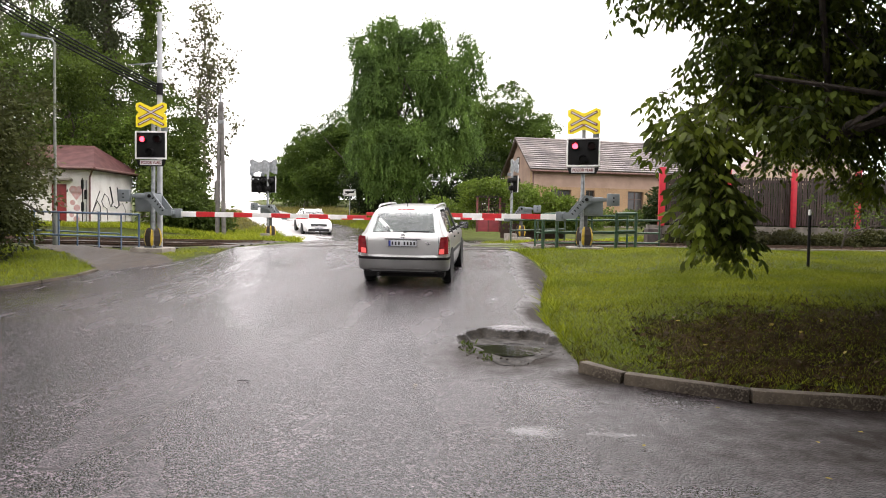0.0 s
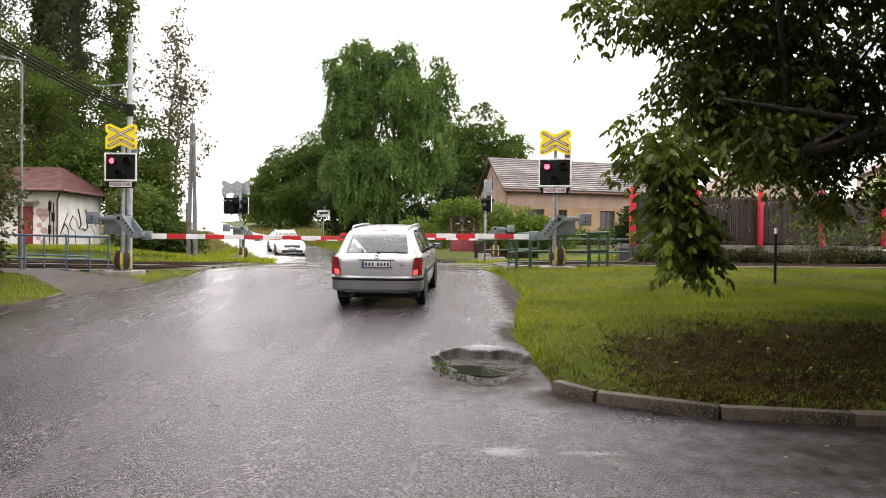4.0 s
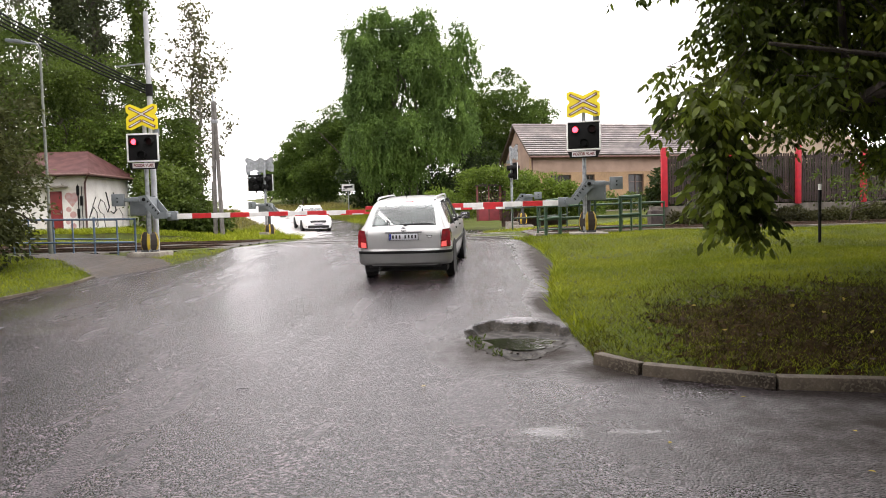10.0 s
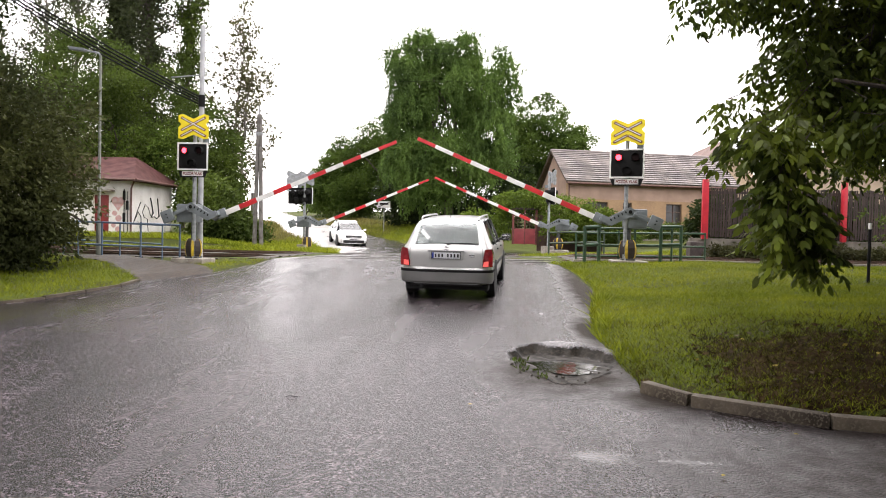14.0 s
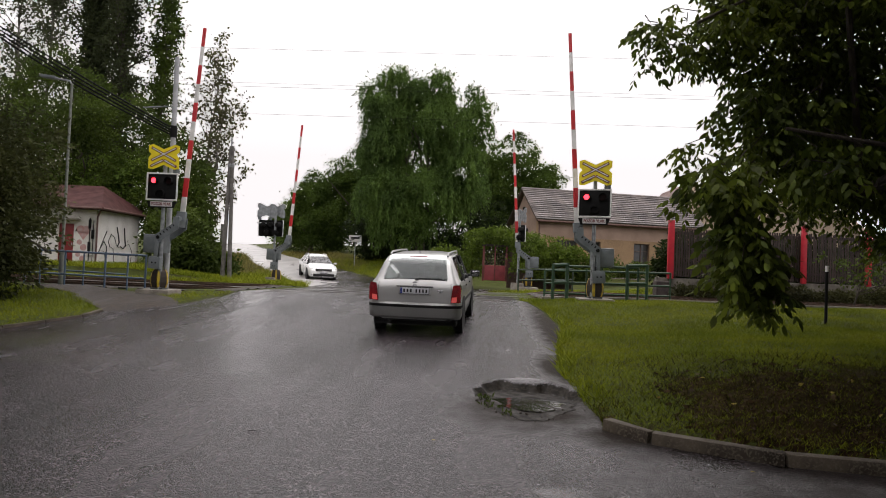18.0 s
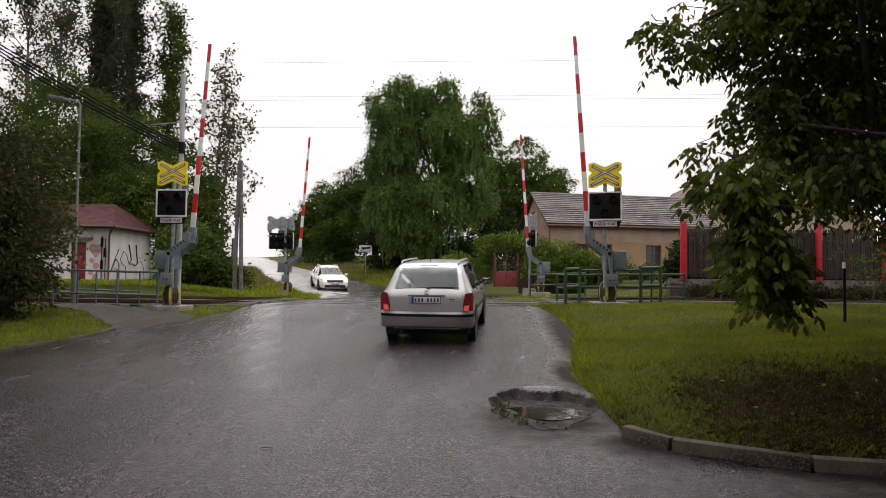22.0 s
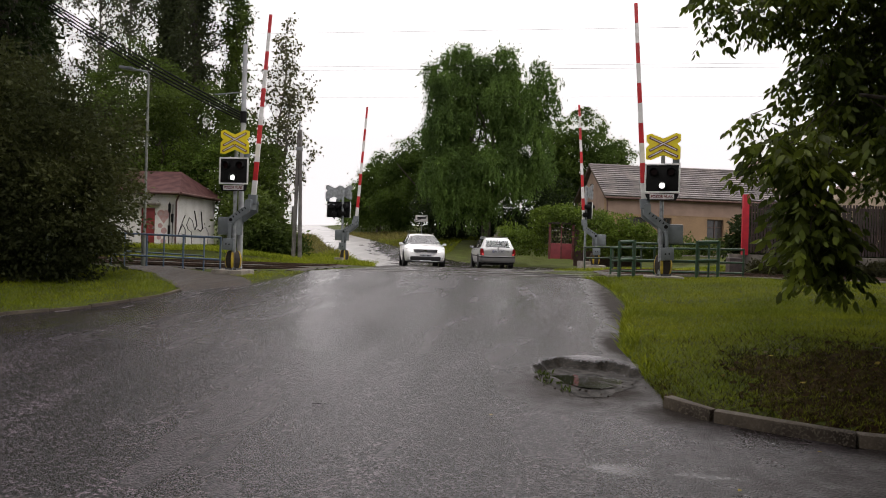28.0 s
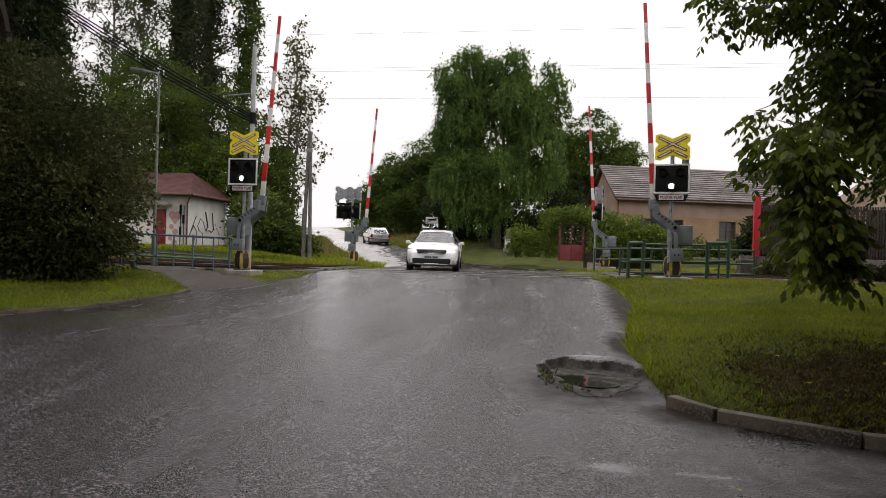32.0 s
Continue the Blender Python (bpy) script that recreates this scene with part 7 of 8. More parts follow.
# the four high crown masses are unseen, added to shade grass and road
tree("ivy_tree", (-17.6, 19.6, 0.7), [(-17.15, 19.6, 1.5 + 1.1 * k, 1.45 - 0.02 * k, 1.3, 1.0) for k in range(10)] + [(-15, 14, 13.2, 5, 4.5, 2.0), (-19, 20, 13.5, 5.5, 5, 2.4), (-12, 9, 13.6, 4, 4, 1.6), (-20, 10, 13, 5, 5, 2)],
     "big tree with a dark ivy-covered trunk and an unseen crown added for shade", leaf_dark, 1500, 44, 0.2, 0.35, 0.55, 36, shell=0.3)
tree("hedge", (0.2, 35.6, 1.3), [(0.7, 35.5, 3.3, 0.5, 0.6, 0.5), (1.9, 35.4, 3.55, 1.2, 0.7, 0.4), (3.2, 35.3, 3.2, 0.9, 0.8, 0.6), (0.5, 35.7, 2.3, 0.35, 0.5, 0.9), (-0.7, 36.5, 2.2, 0.9, 0.7, 0.9)], "leafy climber overgrowing the garden gate", leaf_green, 230, 46, 0.13, 0.25, 0, 24, category="hedge", shell=0.3)
tree("hedge", (5.2, 34.6, 1.3), [(3.6, 34.0, 2.3, 0.9, 0.8, 1.0), (4.5, 34.2, 2.5, 1.1, 0.8, 1.05), (5.6, 34.4, 2.15, 1.1, 0.8, 0.9), (6.6, 34.6, 1.7, 0.8, 0.7, 0.65)], "leafy green shrub before the cottage", leaf_green, 320, 46, 0.13, 0.22, 0, 25, category="shrub", shell=0.3)
tree("hedge", (10, 41, 1.6), [(9.2, 41, 1.9, 1.0, 0.8, 0.6), (10.8, 41, 2.0, 1.2, 0.8, 0.65)], "dark shrub below the cottage window", leaf_mid, 110, 46, 0.15, 0.25, 0, 26, category="shrub", shell=0.3)
tree("sapling", (12.8, 22.0, 1.1), [(13.4, 22.0, 2.3, 1.6, 0.5, 0.42), (15.0, 21.8, 2.2, 0.9, 0.5, 0.35)], "low spreading sapling by the fence", leaf_mid, 26, 26, 0.13, 0.22, 0.035, 27, category="sapling", shell=0.1)
tree("green_bush", (19.6, 21.6, 1.1), [(19.2, 21.6, 2.2, 1.1, 0.9, 0.9), (20.6, 21.4, 2.0, 1.2, 0.9, 1.0)], "dark green bush beside the tracks", leaf_mid, 150, 50, 0.13, 0.24, 0.05, 44, category="shrub", shell=0.3)
tree("broad_tree", (20.5, 27.5, 1.2), [(20.5, 27.5, 3.4, 2.0, 1.5, 1.6), (22.8, 27.5, 3.0, 1.8, 1.5, 1.8)], "green tree overhanging the garden fence", leaf_green, 220, 46, 0.17, 0.3, 0.12, 28)

tree("broad_tree", (23.0, 29.0, 1.3), [(22.4, 29, 5.4, 1.5, 1.2, 2.0), (24.4, 29.4, 6.2, 2.0, 1.5, 2.4), (23.0, 29, 8.0, 1.4, 1.2, 1.4)], "airy olive-green tree in the garden behind the fence", leaf_fresh, 150, 46, 0.2, 0.36, 0.14, 45, shell=0.3)

# masses right of the view, made tall to keep sky off lawn and kerb
tree("broad_tree", (16.5, 13.0, 1.0), [(17.5, 12.0, 4.6, 2.6, 2.6, 3.0), (18.5, 9.0, 8.0, 3.0, 3.0, 3.4), (17.5, 13.2, 9.0, 2.8, 2.8, 3.0), (18.0, 5.5, 4.0, 2.6, 2.6, 3.2), (18.0, 4.0, 8.6, 3.2, 3.2, 3.4), (17.0, 2.0, 3.6, 2.4, 2.4, 2.8), (18.5, -2.0, 4.2, 2.6, 3.0, 3.4), (18.0, -2.0, 9.0, 3.2, 3.2, 3.0), (13.6, 10.8, 1.6, 1.6, 1.6, 1.2)], "dark dense trees beside the lawn, raised out of view to block sky", leaf_dark, 1200, 46, 0.24, 0.45, 0.2, 29, shell=0.3)


# walnut tree: trunk on the lawn, boughs hanging over the kerb
def walnut():
    rng = np.random.default_rng(40)
    bx, by = 8.9, 7.0
    t = thing("walnut_tree", pose(bx, by, gz(bx, by)), "spreading walnut tree with hanging boughs over the lawn", "tree")
    bz = gz(bx, by)
    ends = [(5.2, 6.6, 3.7), (4.0, 6.2, 3.9), (6.4, 8.6, 4.2), (5.0, 8.6, 3.6), (8.8, 6.0, 4.4), (7.0, 5.2, 4.0), (3.4, 5.7, 3.2), (9.4, 9.0, 4.0), (2.6, 5.8, 4.2), (6.8, 10.5, 3.6)]
    bm = bmesh.new()
    limb(bm, (0, 0, -0.3), (-0.35, -0.1, 3.0), 0.24, 0.17, rng, 0.08, 12)
    part("trunk", bm, bark, t)
    for e in ends:
        bm = bmesh.new()
        limb(bm, (-0.35, -0.1, 2.3 + 0.6 * rng.random()), (e[0] - bx, e[1] - by, e[2] - bz), 0.1, 0.018, rng, 0.34, 7, 7)
        part("bough", bm, bark, t)
    blobs = [(2.85, 6.4, 4.42, 0.28, 0.3, 0.1), (2.5, 6.4, 4.36, 0.14, 0.2, 0.06), (3.35, 6.4, 4.3, 0.4, 0.4, 0.2), (3.45, 6.4, 3.4, 0.28, 0.35, 0.25), (2.95, 6.2, 2.85, 0.1, 0.2, 0.1), (3.35, 6.2, 2.95, 0.22, 0.35, 0.25),
             (3.95, 6.4, 3.5, 0.75, 0.7, 0.8), (5.0, 6.8, 3.6, 1.1, 0.9, 0.9), (6.2, 7.2, 3.8, 1.4, 1.0, 0.9), (7.8, 7.4, 4.1, 1.6, 1.2, 0.9), (4.6, 7.8, 3.3, 1.1, 0.9, 0.6), (6.0, 8.8, 3.6, 1.6, 1.0, 0.7), (8.2, 9.4, 4.0, 1.6, 1.0, 0.6),
             (4.6, 6.2, 4.7, 1.3, 0.8, 0.5), (6.4, 6.4, 4.8, 1.8, 1.1, 0.7), (8.6, 6.6, 4.6, 2.0, 1.4, 0.9), (6.6, 7.4, 5.6, 2.6, 1.6, 0.7), (10.5, 7, 5.2, 2.2, 1.6, 1.0), (8.6, 8.5, 6.3, 2.6, 1.6, 0.8), (11.5, 9.5, 6.0, 2.2, 1.6, 1.2), (4.3, 6.6, 5.3, 1.2, 0.8, 0.35), (9.3, 10.2, 3.1, 0.9, 0.9, 0.5), (3.0, 6.4, 4.95, 0.5, 0.5, 0.3), (3.7, 6.4, 4.75, 0.6, 0.5, 0.3), (5.4, 7.4, 4.4, 1.4, 0.9, 0.6), (5.0, 7.2, 2.75, 0.8, 0.6, 0.25), (6.2, 7.7, 2.8, 1.0, 0.7, 0.3), (7.6, 8.3, 2.8, 1.0, 0.8, 0.35), (9.0, 9.0, 3.0, 1.0, 0.8, 0.5)]
    tuft, _, _ = crown_points(blobs, 860, 1, 0.05, rng, 0.2)
    # tufts stay dense out of view to block reflected sky, thinned inside it
    tuft = tuft[rng.random(len(tuft)) < np.where(tuft[:, 0] - 0.7 > 0.9 * (tuft[:, 1] + 0.7), 0.85, np.where(tuft[:, 2] < 2.75, 0.3, 1.0) * np.interp(tuft[:, 0], (3.2, 5.0, 5.7, 7.0), (1.0, 0.9, 0.24, 0.08)))]
    skirt, _, _ = crown_points([(4.3, 7.4, 2.5, 0.5, 0.4, 0.3), (5.1, 8.0, 2.4, 0.6, 0.5, 0.32), (6.0, 8.0, 2.45, 0.55, 0.5, 0.3), (6.7, 8.2, 2.3, 0.4, 0.4, 0.25), (5.5, 8.6, 2.7, 0.9, 0.5, 0.25)], 5, 1, 0.05, rng, 0.2)
    tuft = np.concatenate([tuft, skirt])
    whorl = np.repeat(tuft, 5, 0) + rng.normal(size=(len(tuft) * 5, 3)) * np.array([0.17, 0.17, 0.12])
    p = np.repeat(whorl, 6, 0) + rng.normal(size=(len(whorl) * 6, 3)) * 0.03
    # crown masses added mostly out of view to shade the lawn, kerb and road
    up, upd, _ = crown_points([(8.0, 4.0, 6.4, 4.6, 3.4, 1.6), (11.5, 2.0, 6.2, 4.4, 4.6, 1.8), (12.5, 5.5, 6.0, 4.5, 4.0, 2.2), (6.2, 3.6, 5.2, 2.6, 1.6, 0.6), (6.2, 0.8, 4.7, 3.4, 2.6, 0.8), (5.6, 5.0, 6.0, 2.9, 2.4, 0.8), (4.4, 3.4, 5.7, 2.2, 1.8, 0.5), (3.6, 0.8, 5.7, 2.4, 1.6, 0.5), (8.0, 2.5, 4.9, 3.0, 2.0, 0.5), (13.5, -2.0, 6.0, 3.6, 3.6, 1.8), (8.5, -2.5, 5.4, 4.0, 3.0, 1.4)], 3600, 24, 0.42, rng, 0.1)
    high, highd, _ = crown_points([(9.0, 9.2, 7.9, 4.5, 3.5, 0.9), (12.8, 7.0, 7.8, 4.2, 4.2, 1.0), (8.0, 5.4, 7.6, 3.6, 2.4, 0.7), (13.5, 12.0, 7.8, 3.6, 3.4, 1.0), (9.6, 13.0, 10.0, 4.0, 3.6, 0.9), (14.0, 14.5, 9.8, 4.2, 3.6, 1.2)], 3400, 24, 0.5, rng, 0.1)
    part("top_crown", leaf_mesh("walnut_top", high - np.array([bx, by, bz]), highd, 0.34, leaf_blocking, rng, 0.6), None, t)
    keep = ~((up[:, 1] > 4.2) & ((up[:, 0] < 3.4) | (np.repeat(rng.random(len(up) // 24), 24) > 0.3)))
    up, upd = up[keep], upd[keep]
    far = up[:, 1] > 4.2
    part("upper_crown", leaf_mesh("walnut_upper", up[far] - np.array([bx, by, bz]), upd[far], 0.24, leaf_walnut, rng, 0.6), None, t)
    part("street_crown", leaf_mesh("walnut_street", up[~far] - np.array([bx, by, bz]), upd[~far], 0.34, leaf_blocking, rng, 0.6), None, t)
    # unseen low masses added over the kerb and the side street to block sky light
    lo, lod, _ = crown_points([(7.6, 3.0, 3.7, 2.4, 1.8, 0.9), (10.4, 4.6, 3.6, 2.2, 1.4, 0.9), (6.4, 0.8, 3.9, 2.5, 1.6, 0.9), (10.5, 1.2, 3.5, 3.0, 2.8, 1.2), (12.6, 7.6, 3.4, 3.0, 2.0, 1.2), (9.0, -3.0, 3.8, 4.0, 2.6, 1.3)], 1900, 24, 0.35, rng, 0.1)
    part("low_crown", leaf_mesh("walnut_low", lo - np.array([bx, by, bz]), lod, 0.33, leaf_blocking, rng, 0.6), None, t)
    # the low hanging spray and outer sprigs
    sp = []
    for k in range(46):
        f = k / 45
        sp.append((2.78 + 0.34 * f + rng.normal() * 0.11, 5.5 + rng.normal() * 0.14, 2.85 - 1.08 * f + rng.normal() * 0.06))
    for (x, y, z, n, s) in ((2.28, 6.3, 4.34, 2, 0.05), (2.62, 6.3, 3.2, 2, 0.05), (2.65, 6.2, 2.7, 3, 0.06), (3.18, 5.5, 1.72, 3, 0.05)):
        sp += [(x + rng.normal() * s, y + rng.normal() * s, z + rng.normal() * s * 0.8) for _ in range(n)]
    sp = np.array(sp)
    p = np.concatenate([p, np.repeat(sp, 7, 0) + rng.normal(size=(len(sp) * 7, 3)) * 0.03])
    n = len(p)
    # twigs that end in the whorls
    ends_all = np.concatenate([whorl, sp])
    hub = np.array(ends)[np.argmin(((ends_all[:, None] - np.array(ends)[None]) ** 2).sum(2), 1)]
    root = ends_all + unit(hub - ends_all + rng.normal(size=ends_all.shape) * 0.25) * rng.uniform(0.08, 0.24, len(ends_all))[:, None]
    tagged(part("twiggery", twig_mesh("walnut_twigs", root - np.array([bx, by, bz]), ends_all - np.array([bx, by, bz]), np.full(len(root), 0.006), np.full(len(root), 0.004), bark), None, t), kind="stuff")
    a = unit(np.c_[rng.normal(size=(n, 2)), -0.25 - rng.random(n) * 0.9])
    side = unit(np.cross(a, np.array([0, 0, 1.0]) + rng.normal(size=(n, 3)) * 0.25))
    P, D = [], []
    for j, f in enumerate((0.3, 0.6, 0.9)):
        drop = np.array([0, 0, -0.06 * f * f])
        for sg in (-1, 1):
            P.append(p + a * 0.27 * f + drop)
            D.append(a * 0.6 + side * sg * 0.7 + np.array([0, 0, -0.6]))
    P.append(p + a * 0.28 + np.array([0, 0, -0.06]))
    D.append(a + np.array([0, 0, -0.4]))
    P, D = np.concatenate(P), np.concatenate(D)
    part("crown", leaf_mesh("walnut_crown", P - np.array([bx, by, bz]), D, np.where(P[:, 1] < 5.9, 0.105, 0.085), leaf_walnut, rng, 0.44, True), None, t)


walnut()

# unseen trees added behind and beside the camera to dim light and reflections
for k, (x, y, sd) in enumerate(((9.5, -8, 68), (-24, -16, 61), (-12, -22, 62), (1, -20, 63), (13, -17, 64), (24, -10, 65), (-30, -4, 66), (-28, 6, 67))):
    tree("broad_tree", (x, y, 0.0), [(x, y, 6.5, 5.0, 4.0, 5.2), (x + 4.5, y + 1, 5.0, 3.6, 3.2, 4.2), (x - 4.5, y - 1, 5.0, 3.6, 3.2, 4.4)], "broad dark unseen tree added behind the camera to block sky light", leaf_dark, 420, 30, 0.5, 0.6, 0.3, sd, wide=0.7)
# dark hedge added so that no bright yard shows between the pales
tree("hedge", (18, 27.6, 1.3), [(x, 27.6, 2.4, 1.4, 0.5, 1.1) for x in np.arange(9.5, 28, 2.0)], "dense dark hedge added behind the paling fence to darken its gaps", leaf_dark, 1200, 34, 0.2, 0.25, 0, 31, category="hedge", shell=0.1)
# out-of-view tree added to darken the left grass and the road's reflections
tree("broad_tree", (-14.5, 5.5, 0.3), [(-14, 6.2, 5.5, 3.8, 3.0, 3.0), (-18, 5.5, 6.0, 3.6, 3.0, 3.4), (-13.5, 2.0, 6.0, 3.6, 3.0, 3.0)], "broad dark unseen tree added to shade the grass strip", leaf_dark, 900, 40, 0.3, 0.45, 0.3, 69)
# weeds before the fence
tree("weeds", (17, 25.2, 1.0), [(x, 25.1 - 0.5 * (x % 1.0), 1.12 + 0.2 * (x * 0.37 % 1.0), 1.1, 0.4, 0.3) for x in np.arange(8.8, 28, 1.7)], "dark weeds along the fence plinth", leaf_weed, 1500, 30, 0.12, 0.14, 0, 30, category="weeds", shell=0.1)

# ---- grass ----
grass_mat = surf("lawn_grass", (0.23, 0.26, 0.016), (0.14, 0.175, 0.013), 0.6, (0.5, 0.7), 0.0, 20, island=0.4, through_light=0.3, spec=0.08)


def grass(name, n, region, high, seed, label, thin=None, material=None):
    rng = np.random.default_rng(seed)
    x, y = rng.uniform(region[0], region[1], n), rng.uniform(region[2], region[3], n)
    d = edge_distance(x, y)
    ok = d > 0.02 + rng.random(n) * 0.05
    if thin is not None:
        ok &= thin(x, y, rng)
    x, y = x[ok], y[ok]
    z = ground_z(x, y)
    n = len(x)
    h = high * rng.uniform(0.5, 1.5, n)
    a = rng.uniform(0, 2 * math.pi, n)
    w = 0.0025 + 0.06 * h
    lean = rng.normal(size=(n, 2)) * (h * 0.85)[:, None]
    v = np.empty((n, 3, 3))
    v[:, 0] = np.c_[x - np.cos(a) * w, y - np.sin(a) * w, z - 0.01]
    v[:, 1] = np.c_[x + np.cos(a) * w, y + np.sin(a) * w, z - 0.01]
    v[:, 2] = np.c_[x + lean[:, 0], y + lean[:, 1], z + h]
    me = bpy.data.meshes.new(name)
    me.vertices.add(3 * n)
    me.vertices.foreach_set("co", v.reshape(-1))
    me.loops.add(3 * n)
    me.loops.foreach_set("vertex_index", np.arange(3 * n))
    me.polygons.add(n)
    me.polygons.foreach_set("loop_start", np.arange(0, 3 * n, 3))
    me.materials.append(material or grass_mat)
    me.update(calc_edges=True)
    tagged(new(name, me), label, "grass", kind="stuff")


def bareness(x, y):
    """How bare and shade-toned the soil lies under the tree, 0 to 1."""
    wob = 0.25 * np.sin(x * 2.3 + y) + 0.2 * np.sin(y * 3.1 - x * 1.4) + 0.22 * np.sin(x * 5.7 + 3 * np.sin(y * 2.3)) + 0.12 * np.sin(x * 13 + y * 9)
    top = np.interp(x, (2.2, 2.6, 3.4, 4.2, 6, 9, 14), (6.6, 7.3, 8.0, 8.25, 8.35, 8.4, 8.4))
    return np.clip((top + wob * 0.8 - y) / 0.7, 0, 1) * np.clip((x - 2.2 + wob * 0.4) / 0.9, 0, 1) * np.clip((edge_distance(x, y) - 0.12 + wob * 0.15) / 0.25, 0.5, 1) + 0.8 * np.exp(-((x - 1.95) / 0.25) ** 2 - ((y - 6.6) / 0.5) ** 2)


def bare(x, y, rng):
    tuft = np.sin(x * 5.1 + 2 * np.sin(y * 3.7)) * np.sin(y * 6.3 + 2 * np.sin(x * 2.9))
    patch = np.sin(x * 1.9 + 1.5 * np.sin(y * 1.3)) * np.sin(y * 2.7 + 1.2 * np.sin(x * 1.1 + 2))
    return rng.random(len(x)) > np.clip(0.46 - 0.28 * tuft - 0.2 * patch - 0.16 * np.clip((4.4 - x) / 1.6, 0, 1) * np.clip((7.3 - y) / 1.0, 0, 1), 0, 1) * np.clip(bareness(x, y), 0, 1)


# brown soil, its colour darkened further to carry the walnut's shade
soil_bare = surf("bare_soil_shade_toned", (0.03, 0.0185, 0.008), (0.014, 0.009, 0.0045), 3.5, (0.75, 0.95), 1.0, 18, fine=(0.05, 0.036, 0.016), distance=0.02, spec=0.02)
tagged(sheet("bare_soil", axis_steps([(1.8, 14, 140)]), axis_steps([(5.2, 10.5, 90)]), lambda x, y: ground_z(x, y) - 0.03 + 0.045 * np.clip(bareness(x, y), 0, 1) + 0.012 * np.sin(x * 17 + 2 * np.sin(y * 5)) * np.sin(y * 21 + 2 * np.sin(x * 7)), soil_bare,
             lambda x, y: (edge_distance(x, y) > 0.12) & (bareness(x, y) > 0.1)), "bare brown soil with leaf litter under the walnut, darkened for its shade", "soil", kind="stuff")


grass("grass", 260000, (1.8, 14, 5.2, 13), 0.034, 51, "short green lawn with bare soil under the tree", bare)
# brownish grass, toned darker than the lawn to paint the bank's shade
shade_grass = surf("brown_shade_grass", (0.06, 0.056, 0.011), (0.028, 0.027, 0.007), 0.9, (0.5, 0.7), 0.0, 20, island=0.6, through_light=0.2, spec=0.06)
grass("grass", 70000, (1.9, 14, 5.2, 9), 0.055, 57, "matted brownish grass toned dark for shade on the bank", lambda x, y, rng: rng.random(len(x)) < 0.15 + 0.8 * np.clip(bareness(x, y), 0, 1), shade_grass)
grass("grass", 7000, (1.6, 2.6, 7, 19.3), 0.11, 59, "ragged grass fringe hanging over the road edge", lambda x, y, rng: edge_distance(x, y) < 0.22 + 0.12 * np.sin(y * 2.9))
grass("grass", 130000, (1.8, 22, 13, 19.2), 0.045, 52, "green lawn beside the tracks")
grass("grass", 90000, (-16, -6.4, 8, 20), 0.06, 53, "green grass strip along the kerb", lambda x, y, rng: ~on_path(x, y) & ((x > -8.9) | (y < np.interp(x, (-17, -12.4, -10.1, -8.3), (20.5, 18.2, 17.1, 15.3)))) & ((x < -8.9) | (y < 15.4) | (rng.random(len(x)) < 0.6)) & (y < 19.3))
grass("grass", 60000, (-22, -4.5, 26.5, 36), 0.2, 54, "meadow grass beyond the tracks")
grass("grass", 40000, (1.2, 18, 26.5, 34), 0.1, 55, "grass verge before the garden fence")
grass("grass", 30000, (-14, 4, 34, 60), 0.25, 56, "rough verge beside the far road", lambda x, y, rng: (x < -6.0) | (y > 56))


grass("grass", 26000, (-24, -8, 42, 78), 0.28, 60, "dry yellowish grass on the far bank", lambda x, y, rng: edge_distance(x, y) < 5.5, surf("dry_grass", (0.2, 0.17, 0.05), (0.11, 0.11, 0.03), 0.4, (0.5, 0.7), 0.0, 20, island=0.5, through_light=0.25, spec=0.06))


def litter(name, n, spot, material, size, seed, label):
    """Fallen leaves lying flat."""
    rng = np.random.default_rng(seed)
    x, y = rng.uniform(spot[0], spot[1], n), rng.uniform(spot[2], spot[3], n)
    ok = (bareness(x, y) > 0.35) & (edge_distance(x, y) > 0.2)
    x, y = x[ok], y[ok]
    p = np.c_[x, y, ground_z(x, y) + 0.03]
    d = np.c_[rng.normal(size=(len(x), 2)), rng.normal(size=len(x)) * 0.25]
    tagged(new(name, leaf_mesh(name, p, d, size, material, rng, 0.5, True)), label, "leaves", kind="stuff")


dead_leaf = leaf_mat("dead_leaf", (0.09, 0.06, 0.03), (0.05, 0.033, 0.018), 3.0, 0.5)
litter("leaf_litter", 1500, (2.2, 13, 5.3, 10), dead_leaf, 0.075, 71, "brown fallen walnut leaves on the bare soil")
pale_leaf = leaf_mat("yellow_leaf", (0.5, 0.41, 0.09), (0.36, 0.28, 0.06), 3.0, 0.4)
litter("leaf_litter", 60, (2.4, 10, 5.3, 9.5), pale_leaf, 0.07, 72, "pale yellow fallen leaves on the bare soil")
for k, (x, y) in enumerate(((1.46, 3.2), (3.22, 3.76), (3.45, 4.45), (2.09, 4.24), (3.0, 5.2), (3.9, 4.7), (4.2, 4.1), (0.3, 5.62))):
    size = 0.12 if k == 0 else 0.045
    edge = [(0, 0, 0), (0.3, 0.28, 0.1), (0.7, 0.3, 0.16), (1.0, 0.05, 0.05), (0.7, -0.26, 0.12), (0.3, -0.28, 0.1)]
    me = raw_mesh("fallen_leaf", [(q * size, w * size, h * size) for q, w, h in edge] + [(0.5 * size, 0, 0.02 * size)], [(6, i, (i + 1) % 6) for i in range(6)], pale_leaf)
    ob = new("fallen_leaf", me)
    ob.matrix_basis = pose(x, y, rz(x, y) + 0.016, 0, 0, 130 * k + 20)
    tagged(ob, "fallen yellow leaf lying on the wet asphalt", "leaf", "fallen leaves")
rng = np.random.default_rng(90)
n = 260
a, q = rng.uniform(0, 6.28, n), rng.uniform(0.75, 1.02, n)
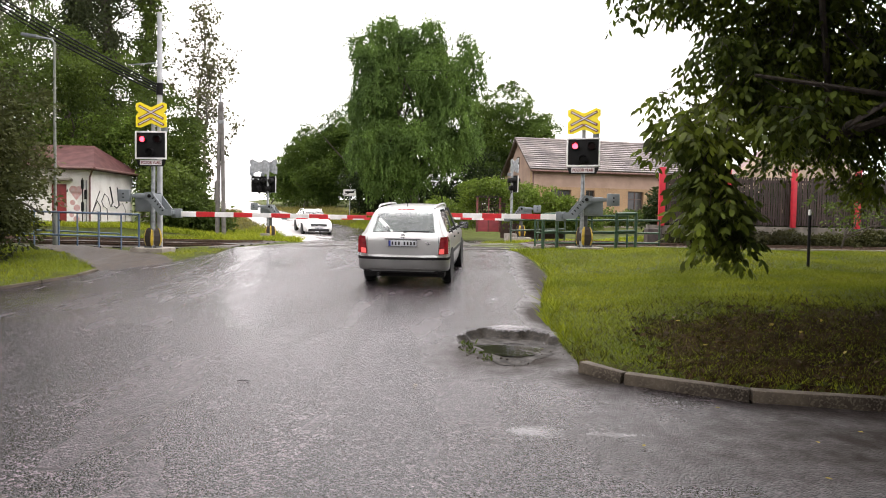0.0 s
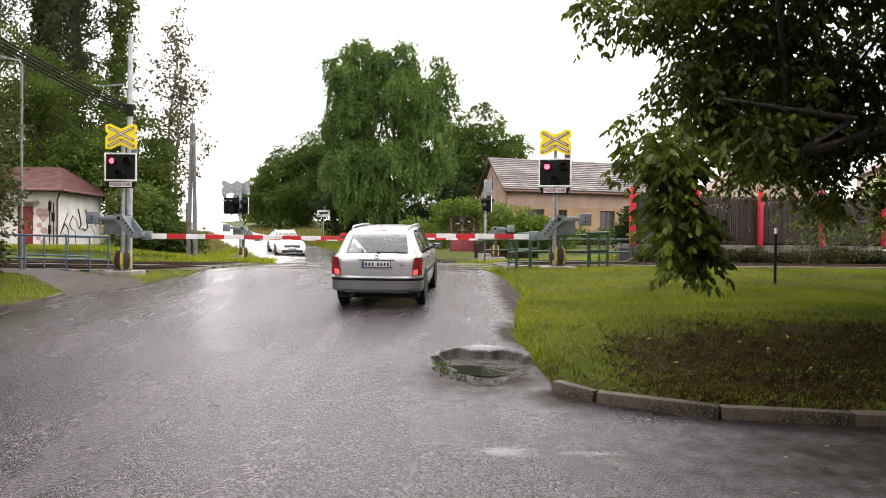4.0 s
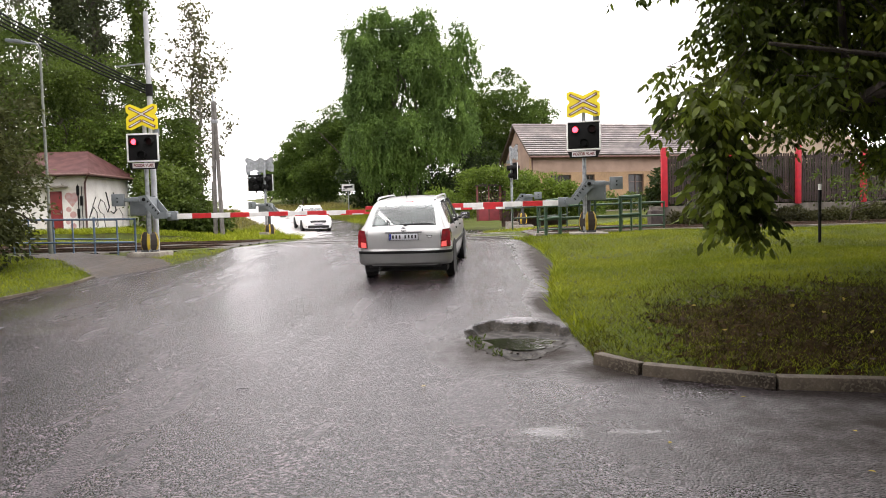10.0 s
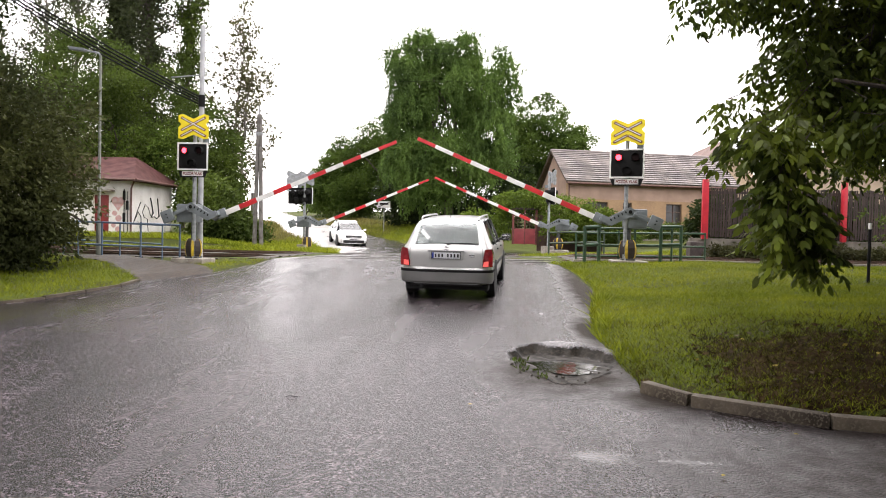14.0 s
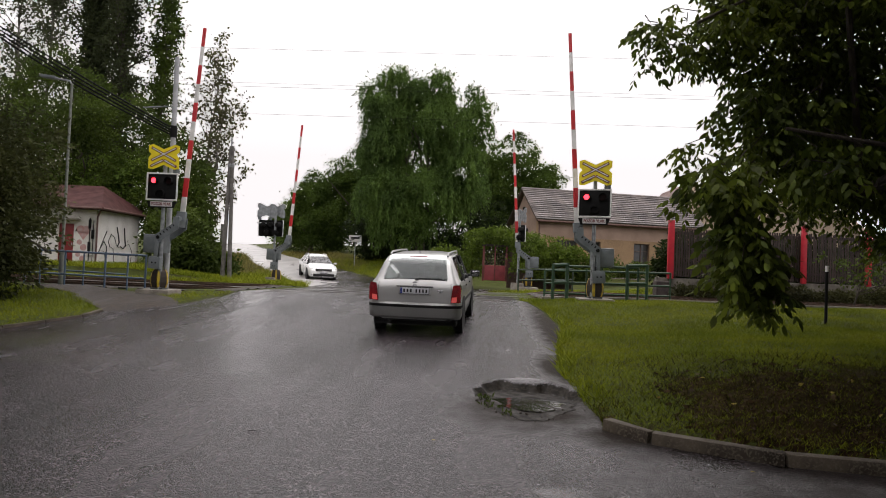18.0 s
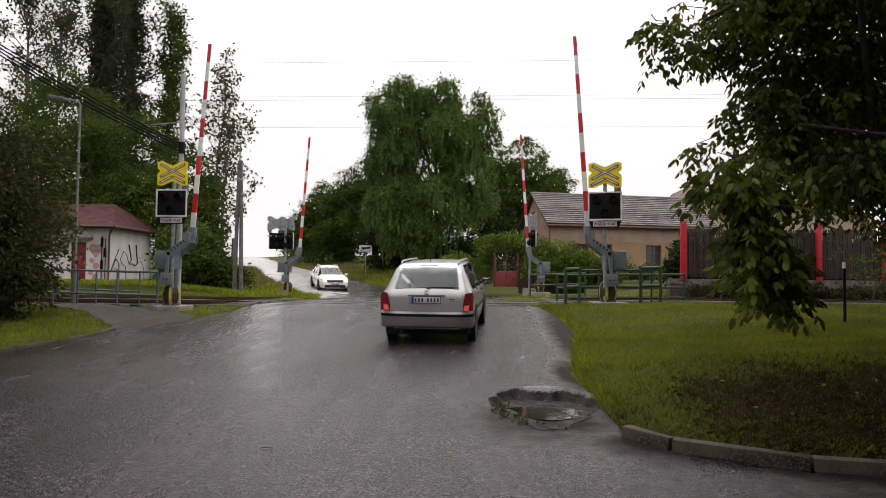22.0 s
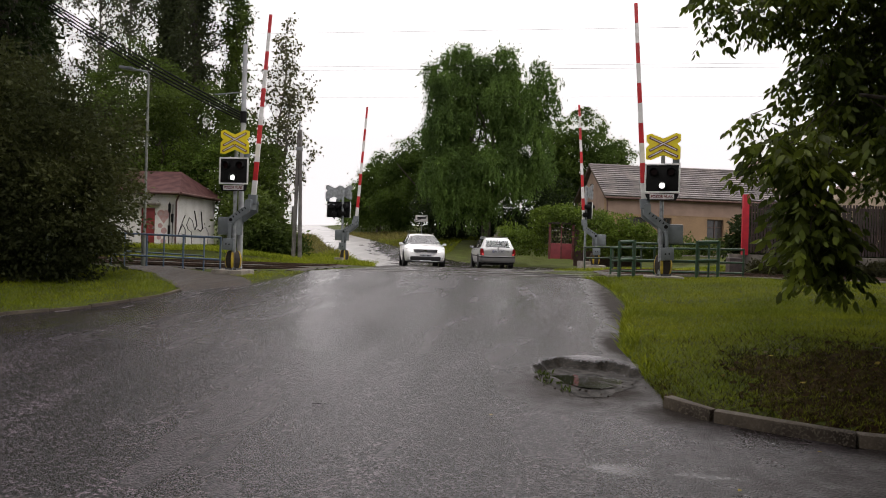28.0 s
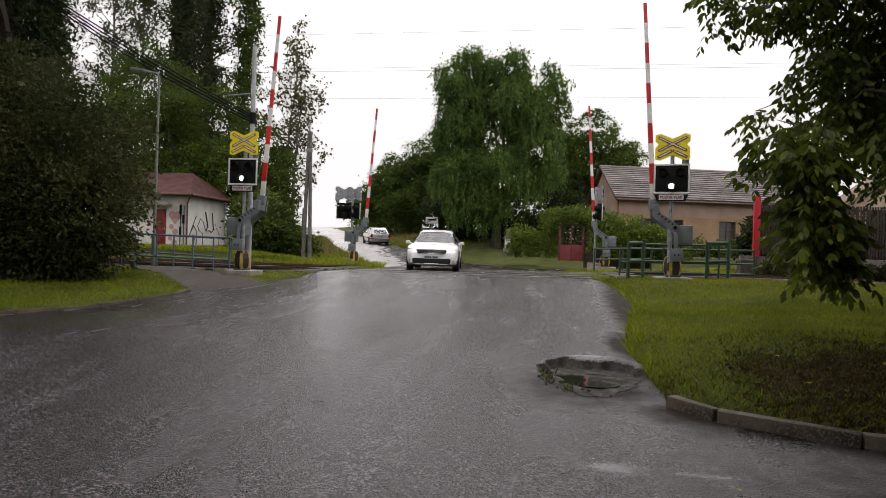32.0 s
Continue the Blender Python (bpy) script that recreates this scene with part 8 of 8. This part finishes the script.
x, y = POT[0] + 0.6 * q * np.cos(a), POT[1] + 0.74 * q * np.sin(a)
ok = (x < POT[0] - 0.22) & (y < POT[1] + 0.3)
x, y = x[ok], y[ok]
p = np.c_[x, y, road_surface(x, y)]
tagged(new("pothole_weeds", leaf_mesh("pothole_weeds", p, np.c_[rng.normal(size=(len(x), 2)) * 0.6, np.full(len(x), 0.8)], 0.06, leaf_mid, rng, 0.3)), "small weeds growing in the broken asphalt", "weeds", kind="stuff")

# ---- things that move ----
def on_road(x, y, heading):
    """A pose on the road: the car's middle at x, y, nose towards heading degrees, pitched with the slope."""
    a = radians(heading)
    f = (-math.sin(a), math.cos(a))
    zf, zb = rz(x + f[0] * 1.25, y + f[1] * 1.25), rz(x - f[0] * 1.25, y - f[1] * 1.25)
    return pose(x, y, (zf + zb) / 2 + 0.012, 0, 0, heading) @ pose(0, 0, 0, math.degrees(math.atan2(zf - zb, 2.5)))


def drive(car, stops, offset):
    """stops: seconds, x, y of the car's seen end, heading. offset: from that end to its middle."""
    rows = []
    for t, x, y, h in stops:
        a = radians(h)
        rows.append((t, on_road(x - math.sin(a) * offset, y + math.cos(a) * offset, h)))
    walk(car, rows)


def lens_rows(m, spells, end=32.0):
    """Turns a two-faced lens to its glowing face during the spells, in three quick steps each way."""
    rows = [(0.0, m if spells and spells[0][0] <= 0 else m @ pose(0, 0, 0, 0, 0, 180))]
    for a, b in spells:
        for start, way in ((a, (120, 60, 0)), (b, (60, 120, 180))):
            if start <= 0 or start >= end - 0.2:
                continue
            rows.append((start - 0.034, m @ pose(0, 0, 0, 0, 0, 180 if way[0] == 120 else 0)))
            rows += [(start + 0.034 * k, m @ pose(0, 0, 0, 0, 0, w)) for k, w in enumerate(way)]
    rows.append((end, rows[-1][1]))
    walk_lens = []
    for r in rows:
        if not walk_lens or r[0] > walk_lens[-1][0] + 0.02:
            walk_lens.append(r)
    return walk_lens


ARM_TURN = [(0, 0), (13.0, 0), (13.2, 3), (13.4, 7.5), (13.6, 13), (13.8, 18), (14.0, 23), (14.25, 29), (14.5, 35), (15.0, 46), (15.5, 57), (16.0, 67), (16.5, 76.5), (17.0, 83.5), (17.4, 86), (18, 86), (32, 86)]


def motions():
    for s, arm, h in BARRIERS:
        walk(arm, [(t, pose(0, 0, h, 0, -a, 0)) for t, a in ARM_TURN])
    drive(ESTATE, ESTATE_STOPS, 2.11)
    drive(SALOON, SALOON_STOPS, -2.38)
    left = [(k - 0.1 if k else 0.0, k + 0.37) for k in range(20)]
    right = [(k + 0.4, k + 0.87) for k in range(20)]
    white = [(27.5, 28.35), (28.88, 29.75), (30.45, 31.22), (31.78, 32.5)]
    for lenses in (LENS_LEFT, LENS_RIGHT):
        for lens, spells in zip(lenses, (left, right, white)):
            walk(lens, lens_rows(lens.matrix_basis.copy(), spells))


motions()
